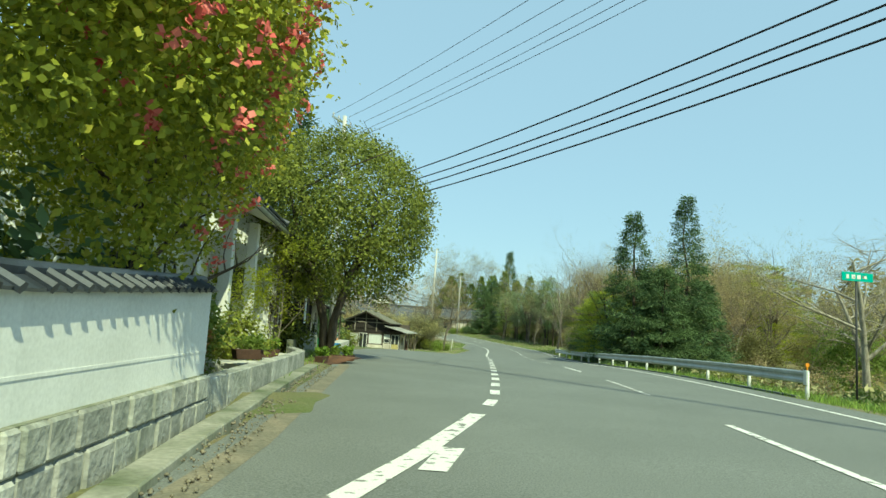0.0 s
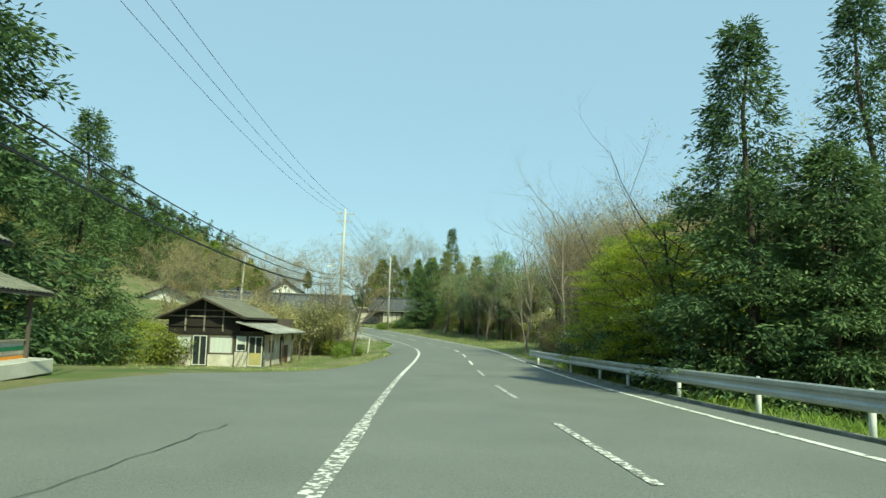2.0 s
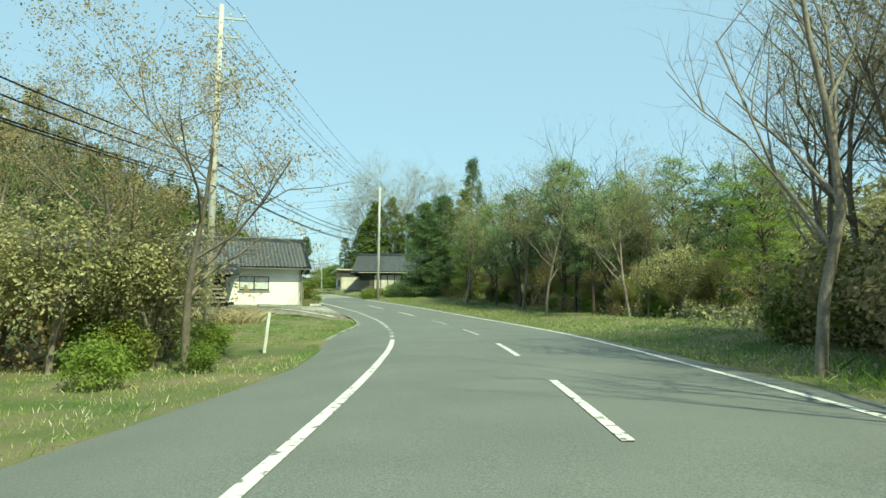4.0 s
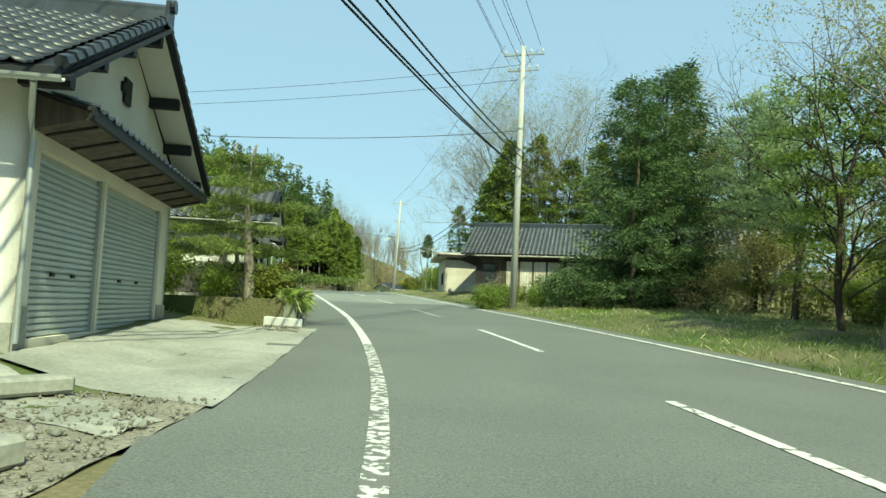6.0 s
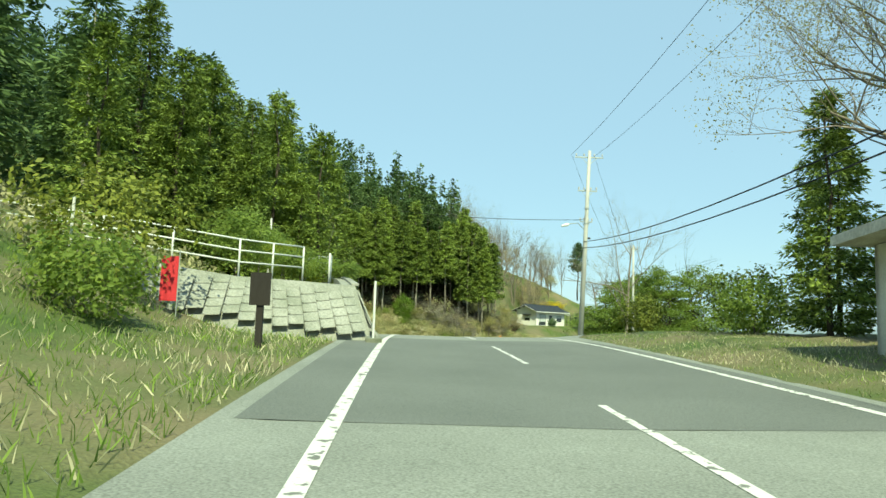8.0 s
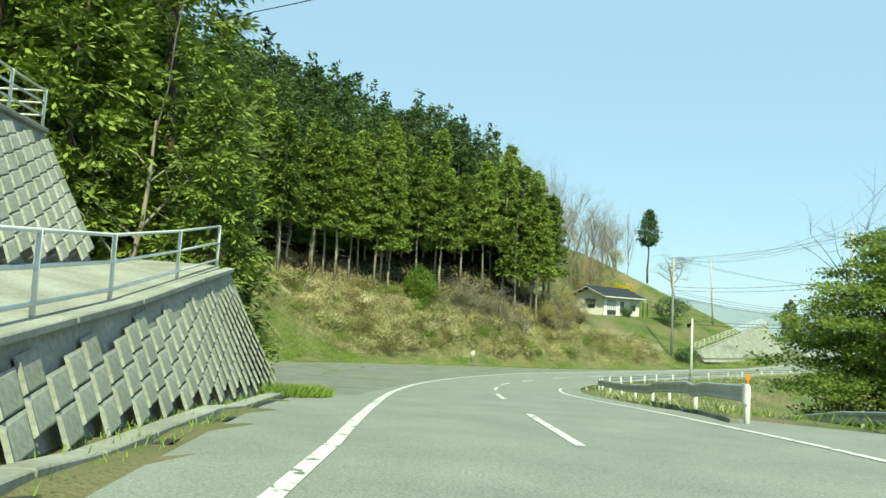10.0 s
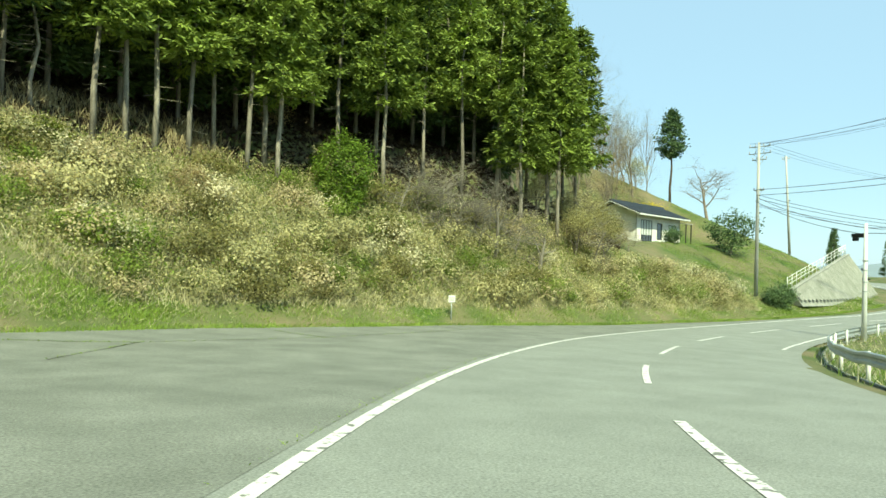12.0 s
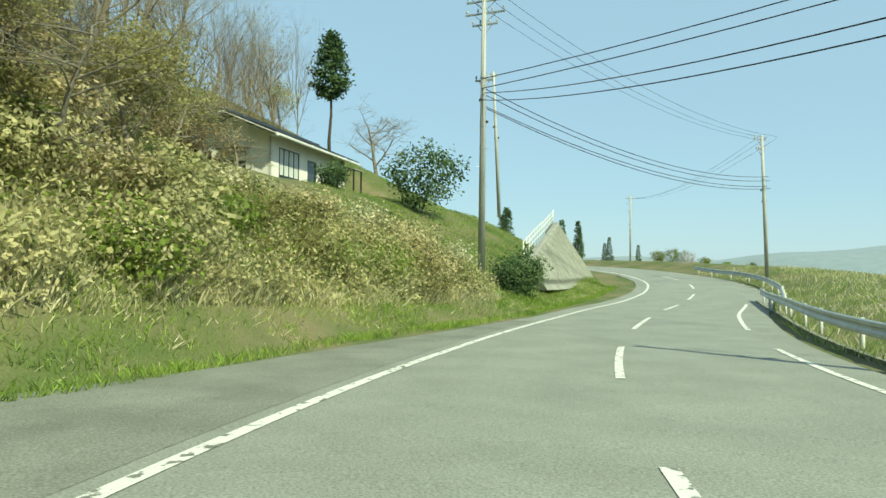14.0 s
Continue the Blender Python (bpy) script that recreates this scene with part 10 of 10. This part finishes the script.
for i, (x, y) in enumerate(((17.5, 80), (19.0, 84), (21.5, 79), (20.5, 88), (17.0, 88), (23.0, 92), (25.5, 83), (22.5, 74))):
    plant("bare_tree", x, y, (BARE_TALL + BUDDING[:1])[i % 3], "tall leafless tree with a haze of fine grey twigs", "tree", (0.78, 0.7, 0.9)[i % 3], group="leafless trees behind the rail")
# low trees that overhang the rail
for x, y, q, sc in ((14.1, 56.6, HAZE_TREE[2], 0.85), (14.4, 59.6, HAZE_TREE[3], 0.85), (14.9, 64.4, HAZE_TREE[2], 0.8)):
    plant("roadside_tree", x, y, q, "leafy green tree overhanging the guard rail", "tree", sc, group="trees overhanging the rail")
far_wood("hillside_woods", [(x, y, land1(x, y) - 0.4, belt.uniform(0.7, 1.2)) for x, y in [(belt.uniform(-85, -38), belt.uniform(108, 178)) for _ in range(150)]], 6000, 6.5, 3.0, LEAF_OLIVE_DRY, "brown and olive woods low on the hillside", 80, 5, 0.24)

# ---------------------------------------------------------------- grass, straw and brush
def verge(s0, s1, l0, l1, taper=0.0):
    """Bounds and test for a strip beside the road, between two lateral distances."""
    p = [at_road(s, l) for s in np.linspace(s0, s1, 12) for l in (l0, l1)]
    xs, ys = [q[0] for q in p], [q[1] for q in p]

    def test(x, y):
        s, lat, _ = near_station(x, y)
        a, b = (l0(s), l1(s)) if callable(l0) else (l0, l1)
        return (s > s0) & (s < s1) & (lat > a) & (lat < b) & (lat < np.where(lat > 0, 99, paved_left(s) - 0.1)) & (lat > np.where(lat > 0, paved_right(s) + 0.05, -99))

    return (min(xs), max(xs), min(ys), max(ys)), test


def bank(y0, y1, d0, d1, x0=-75, x1=10, dry=None):
    """dry: True for the brush-grown stretch alone, False for the green turf at its near end."""

    def test(x, y):
        d = foot_distance(x, y)
        brush = (y > 247 + 0.6 * (x + 43)) & (y < 291.5 - 1.2 * (x + 13))
        turf = y < 249 + 0.6 * (x + 43)
        track = (abs((x + 47.4) * 0.41 - (y - 248.7) * 0.91) < 0.35) & (x > -47.6) & (x < -43.9)
        return (d > d0) & (d < d1) & ~track & (True if dry is None else brush & (d < crest(y) + 0.2) if dry else turf)

    return (x0, x1, y0, y1), test


def grass(name, region, count, size, mat, seed, label, **kw):
    return stuff(name, patch_mesh(name, region, count, size, mat, seed, **kw), label, "grass" if "brush" not in name else "undergrowth")


# first stretch
grass("verge_grass", verge(10, 90, 4.6, 9.0), 15000, 0.17, GRASS, 200, "green and dry grass behind the guard rail", clump=0.5)
grass("verge_weeds", verge(10, 90, 5.0, 10.0), 5000, 0.22, LEAF_FIELD, 201, "rough green weeds behind the guard rail", clump=0.8)
grass("rail_brush", verge(18, 105, 7.5, 22.0), 16000, 0.12, BRUSH, 202, "low tangled brush below the guard rail", blades=False, depth=0.9, clump=1.4)
grass("garden_weeds", ((-12, -3.3, 19, 36), lambda x, y: (near_station(x, y)[1] < paved_left(y) - 0.05)), 4500, 0.13, GRASS, 203, "small weeds in the front garden", clump=0.4)
grass("field_grass_far", verge(66, 100, -26, -5.0), 24000, 0.07, GRASS, 204, "rough grass below the road", clump=0.9)
grass("field_straw_far", verge(66, 100, -26, -5.2), 9000, 0.09, GRASS_DRY, 205, "dry stalks below the road", clump=0.9)
# middle stretch
FIELD = ((-8, 9, 103, 121.5), lambda x, y: (near_station(x, y)[1] < paved_left(near_station(x, y)[0]) - 0.25) & (y < 119.4 - 0.2 * (x + 3) + 0.5 * np.sin(x * 2.3) + 0.3 * np.sin(x * 5.1)))
grass("field_grass", FIELD, 52000, 0.032, LEAF_FIELD, 206, "short green field grass with weeds", lean=0.9, clump=0.5)
grass("field_weeds", FIELD, 20000, 0.035, LEAF_SHRUB, 236, "low leafy weeds in the field", blades=False, depth=0.07, clump=0.35)
grass("field_straw", FIELD, 14000, 0.05, GRASS_DRY, 207, "dry straw lying in the field grass", clump=0.7, lean=1.1)
grass("straw_heap", ((-0.5, 3.2, 111.5, 116), lambda x, y: ((x - 1.4) / 1.8) ** 2 + ((y - 113.8) / 2.0) ** 2 < 1), 2600, 0.42, STRAW, 208, "heap of dry pale reeds in the field", lean=0.8)
grass("wood_edge_grass", verge(84, 158, 3.9, 13.0), 46000, 0.08, GRASS, 209, "fresh green grass between road and wood", clump=0.8, lean=0.6)
grass("wood_edge_straw", verge(84, 158, 4.0, 16.0), 15000, 0.10, GRASS_DRY, 210, "dry grass between road and wood", clump=1.0, lean=0.8)
grass("wood_floor_brush", verge(90, 160, 11.0, 30.0), 16000, 0.14, BRUSH, 211, "leafy litter and low brush in the wood", blades=False, depth=0.6, clump=1.5)
grass("house_front_weeds", verge(150, 186, 3.9, 9.0), 9000, 0.07, GRASS_DRY, 212, "dry weeds in front of the sheet-walled house", clump=0.6)
grass("house_front_grass", verge(150, 186, 3.9, 9.0), 5000, 0.06, GRASS, 213, "green tufts in front of the sheet-walled house", clump=0.5)
grass("slope_foot_grass", verge(151, 178, -17, -4.3), 14000, 0.13, GRASS, 227, "green grass below the block wall", clump=0.6)
grass("slope_foot_straw", verge(151, 178, -17, -4.5), 5000, 0.14, GRASS_DRY, 228, "dry grass below the block wall", clump=0.8)
grass("garden_grass", verge(136, 151, -16, -4.7), 4000, 0.12, GRASS, 214, "small tufts along the garden edge", clump=0.35)
grass("wall_foot_weeds", verge(176, 213, -12, -4.3), 16000, 0.07, GRASS, 215, "weeds along the foot of the block wall", clump=0.4)
grass("ramp_foot_litter", ((-16.2, -11.5, 184.5, 193.2), lambda x, y: (near_station(x, y)[1] < -4.3) & (near_station(x, y)[1] > -7.2)), 5200, 0.05, LEAF_OLIVE_DRY, 237, "ivy and dead leaves at the foot of the ramp", blades=False, depth=0.08, clump=0.35)
grass("wall_top_brush", ((-50, -14, 170, 232), lambda x, y: (near_station(x, y)[1] < -9.0) & (land(x, y) > CL[120, 2])), 20000, 0.13, BRUSH, 216, "brush on the slope above the wall", blades=False, depth=0.7, clump=1.5)
# the dry bank
grass("bank_brush", bank(226, 306, 0.8, 15, dry=True), 120000, 0.065, BRUSH, 217, "dry tan brush over the bank", blades=False, depth=1.0, clump=0.22)
grass("bank_turf", bank(226, 256, 0.3, 12, dry=False), 60000, 0.15, GRASS, 232, "green turf on the near end of the bank", clump=0.7, lean=0.7)
grass("bank_turf_straw", bank(226, 256, 0.5, 13, dry=False), 22000, 0.12, GRASS_DRY, 233, "dry tufts in the green turf", clump=0.4, lean=0.8)
grass("bank_top_reeds", bank(238, 262, 8.0, 11.5), 9000, 0.45, STRAW, 234, "tall pale reeds along the edge of the cedars", clump=0.5, lean=0.35)
grass("bank_stalks", bank(226, 306, 0.8, 14, dry=True), 90000, 0.26, GRASS_DRY, 218, "dry stalks and weeds over the bank", lean=0.45, clump=0.5)
grass("bank_shrub_brush", bank(226, 306, 1.2, 15, dry=True), 30000, 0.075, LEAF_SHRUB, 219, "green leafy brush over the bank", blades=False, depth=0.9, clump=0.8)
grass("bank_foot_grass", bank(226, 312, -0.8, 2.2), 80000, 0.13, GRASS, 220, "green grass strip along the foot of the bank", clump=0.5)
grass("bank_foot_straw", bank(226, 312, -0.2, 3.2), 20000, 0.12, GRASS_DRY, 229, "pale dry grass along the foot of the bank", clump=0.6, lean=0.8)
# needle litter whose dark colour holds the shade inside the cedar stand
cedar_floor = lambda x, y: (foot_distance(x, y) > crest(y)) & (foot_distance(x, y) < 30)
stuff("cedar_litter", patch_mesh("cedar_litter", ((-80, -24, 236, 292), cedar_floor), 60000, 0.22, LITTER_SHADED, 221, blades=False, depth=0.12), "brown needle litter darkened with the shade under the cedars", "leaf litter")
grass("slope_grass", ((-32, 4, 284, 330), lambda x, y: (foot_distance(x, y) > 0.3) & (foot_distance(x, y) < 24) & (y > 290.5 - 1.2 * (x + 13))), 90000, 0.11, GRASS, 222, "mown green grass on the house slope", clump=1.2)
grass("mound_grass", verge(278, 330, 4.6, 14), 10000, 0.18, GRASS, 223, "grass on the low mound inside the bend", clump=0.8)
grass("mound_straw", verge(214, 330, 4.8, 14), 9000, 0.24, GRASS_DRY, 224, "dry weeds beyond the guard rail", clump=0.8)
grass("below_road_grass", verge(190, 280, 4.8, 16), 12000, 0.2, GRASS, 225, "rough grass falling away beyond the guard rail", clump=0.9)

# ---------------------------------------------------------------- seams and weeds in the asphalt apron
def seam(points, width, mat, name, label, up=0.012):
    """A wavering crack or joint through points (station, metres out)."""
    rng = random.Random(int(points[0][0] * 10))
    pts = []
    for (a, c), (b, d) in zip(points[:-1], points[1:]):
        m = max(1, int(math.hypot(b - a, d - c) / 0.5))
        pts += [(a + (b - a) * i / m, c + (d - c) * i / m + rng.uniform(-0.06, 0.06)) for i in range(m)]
    pts.append(points[-1])
    w = [at_road_exact(s, l) for s, l in pts]
    rows, k = [], len(w)
    for i, p in enumerate(w):
        d = (Vector(w[min(i + 1, k - 1)]) - Vector(w[max(i - 1, 0)])).normalized()
        n = Vector((d.y, -d.x, 0)) * width * rng.uniform(0.35, 0.65)
        rows += [Vector(p) - n + Vector((0, 0, up)), Vector(p) + n + Vector((0, 0, up))]
    b = Build().add(rows, [(2 * i, 2 * i + 1, 2 * i + 3, 2 * i + 2) for i in range(k - 1)])
    return tagged(part(name, b, mat), label, "road seam", kind="structure")


def at_road_exact(s, lat):
    f = np.interp(s, ST, np.arange(len(ST)))
    i = min(int(f), len(CL) - 2)
    f -= i
    c, n = CL[i] * (1 - f) + CL[i + 1] * f, CN[i] * (1 - f) + CN[i + 1] * f
    u = beside(LEFT_UP, LEFT_OUT, np.array([s]), np.array([lat]))[0] if lat < 0 else beside(RIGHT_UP, RIGHT_OUT, np.array([s]), np.array([lat]))[0]
    return (c[0] + n[0] * lat, c[1] + n[1] * lat, c[2] + u)


CRACKS = [[tuple(float(v[0]) for v in near_station(np.array([x]), np.array([y]))[:2]) for x, y in line] for line in (
    ((-29.6, 228.4), (-30.97, 229.3), (-31.7, 230.9), (-31.8, 232.4), (-32.25, 234.7)), ((-34.4, 236.5), (-33.6, 237.3), (-32.7, 237.8)), ((-32.25, 234.7), (-34.4, 236.5), (-37.4, 238.4)),
    ((-28.9, 227.6), (-27.5, 227.9), (-26.8, 227.9), (-26.3, 228.1)), ((-36.7, 244.3), (-35.5, 244.8), (-33.0, 250.4), (-31.0, 258.0), (-28.9, 266.0)), ((-38.6, 243.0), (-36.7, 244.3)), ((-33.9, 240.4), (-35.5, 244.8)), ((-33.0, 250.4), (-35.6, 252.6)))]
for pts in CRACKS:
    seam(pts, 0.03, ASPHALT_DARK, "asphalt_seam", "dark open seam in the asphalt apron")
for pts in (((30, -5.4), (40, -5.6), (47, -5.2)),):
    seam(pts, 0.016, ASPHALT_DARK, "asphalt_crack", "fine dark crack along the asphalt")


def crack_weeds(lines, count, seed):
    rng = np.random.RandomState(seed)
    at = [at_road_exact(a + (b - a) * f, c + (d - c) * f) for (a, c), (b, d) in lines for f in rng.uniform(0, 1, count)]
    p = np.array(at) + rng.normal(0, 0.05, (len(at), 3)) * (1, 1, 0)
    n = len(p)
    a = rng.uniform(0, 6.28, n)
    w = np.stack([np.cos(a), np.sin(a), 0 * a], 1) * 0.007
    tip = np.stack([rng.normal(0, 0.05, n), rng.normal(0, 0.05, n), rng.uniform(0.01, 0.05, n)], 1)
    v = np.stack([p - w, p + w, p + tip * 0.6 + w, p + tip], 1).reshape(-1, 3)
    return stuff("seam_weeds", raw_mesh("seam_weeds", v, np.arange(4 * n).reshape(n, 4), GRASS), "small green weeds growing along the asphalt seams", "grass")


crack_weeds([ab for line in CRACKS for ab in zip(line[:-1], line[1:])] + [((234, -4.12), (249, -4.3))], 150, 300)


def hanging_weeds(a, b, z, count, drop, seed, mat, label):
    """Trailing stems over a wall's edge from a to b."""
    rng = np.random.RandomState(seed)
    f = rng.uniform(0, 1, (count, 1))
    p = np.array([*a, z]) * (1 - f) + np.array([*b, z]) * f + rng.normal(0, 0.12, (count, 3)) * (1, 1, 0.3)
    side = np.array([b[1] - a[1], a[0] - b[0], 0.0])
    side /= np.linalg.norm(side)
    tip = side * rng.uniform(0.02, 0.24, (count, 1)) + np.stack([rng.normal(0, 0.12, count), rng.normal(0, 0.12, count), rng.uniform(-drop, 0.2, count)], 1)
    w = rng.normal(0, 0.007, (count, 3))
    v = np.stack([p - w, p + w, p + tip * 0.5 + w + (0, 0, 0.06), p + tip], 1).reshape(-1, 3)
    return stuff("trailing_weeds", raw_mesh("trailing_weeds", v, np.arange(4 * count).reshape(count, 4), mat), label, "weeds")


hanging_weeds((-12.0, 183.0), (-17.95, 192.95), 2.62, 2600, 0.3, 312, LEAF_SHRUB, "leafy stems trailing over the top of the block wall")
hanging_weeds((4.3, 135.0), (2.1, 141.6), -0.9, 3200, 0.45, 310, GRASS, "weeds trailing over the low garden wall")
hanging_weeds((4.3, 135.0), (2.1, 141.6), -0.9, 1500, 0.5, 311, GRASS_DRY, "dry stems trailing over the low garden wall")


def rubble(name, corners, count, size, seed, mat, label, category="rubble"):
    """Loose stones strewn between four corners, sunk a little into the ground."""
    rng = np.random.RandomState(seed)
    a, b, c, d = (np.array(q, float) for q in corners)
    u, w = rng.uniform(0, 1, (count, 1)), rng.uniform(0, 1, (count, 1))
    p = (a * (1 - u) + b * u) * (1 - w) + (d * (1 - u) + c * u) * w
    z = land(p[:, 0], p[:, 1]) + 0.03
    base = np.array([(1, 0, 0), (0, 1, 0), (-1, 0, 0), (0, -1, 0), (0, 0, 0.8), (0, 0, -0.8)])
    tri = np.array([(0, 1, 4), (1, 2, 4), (2, 3, 4), (3, 0, 4), (1, 0, 5), (2, 1, 5), (3, 2, 5), (0, 3, 5)])
    s = size * rng.uniform(0.4, 1.4, (count, 1, 1)) * rng.uniform(0.7, 1.3, (count, 6, 3))
    q = rng.uniform(0, 6.28, count)
    rot = np.stack([np.stack([np.cos(q), -np.sin(q), 0 * q], 1), np.stack([np.sin(q), np.cos(q), 0 * q], 1), np.stack([0 * q, 0 * q, 1 + 0 * q], 1)], 1)
    v = np.einsum("nij,nkj->nki", rot, base[None] * s) + np.concatenate([p, z[:, None]], 1)[:, None, :]
    f = (tri[None] + 6 * np.arange(count)[:, None, None]).reshape(-1, 3)
    return stuff(name, raw_mesh(name, v.reshape(-1, 3), f, mat), label, category)


rubble("yard_rubble", ((-3.0, 119.0), (7.35, 117.2), (6.6, 125.9), (-3.0, 125.2)), 14000, 0.018, 320, GRAVEL, "grey rubble and gravel over the yard")
rubble("yard_stones", ((-3.0, 119.2), (7.2, 117.6), (6.6, 125.0), (-2.0, 125.2)), 300, 0.034, 321, STONE, "larger broken stones over the yard")
rubble("garden_rubble", ((4.0, 133.8), (5.0, 133.4), (3.0, 141.0), (2.5, 140.6)), 1600, 0.022, 322, GRAVEL, "loose rubble along the low garden wall")
rubble("kerb_grit", ((-2.2, 8.0), (-1.8, 8.0), (-2.4, 26.0), (-2.9, 26.0)), 700, 0.02, 323, SAND, "grit along the garden kerb")
grass("kerb_weeds", verge(96, 118, -6.6, -4.7), 4000, 0.05, LEAF_FIELD, 226, "tufts along the mossy kerb", clump=0.3)

tagged(part("earth_scar", ground_patch(((-47.6, 249.0), (-47.3, 248.3), (-43.8, 249.9), (-44.1, 250.6)), 0.06, 8), EARTH_PALE), "bare pale earth track worn down the bank", "earth", kind="structure")
grass("bank_lower_straw", bank(240, 304, 1.0, 4.8, dry=True), 34000, 0.13, GRASS_DRY, 230, "dry matted grass low on the bank", lean=0.9)
grass("ramp_end_weeds", ((-22.2, -19.4, 207.0, 211.0), lambda x, y: 1.6 * (x + 20.75) ** 2 + 0.8 * (y - 208.9) ** 2 < 0.8), 2600, 0.17, GRASS, 231, "tall weeds at the end of the ramp wall", clump=0.3)
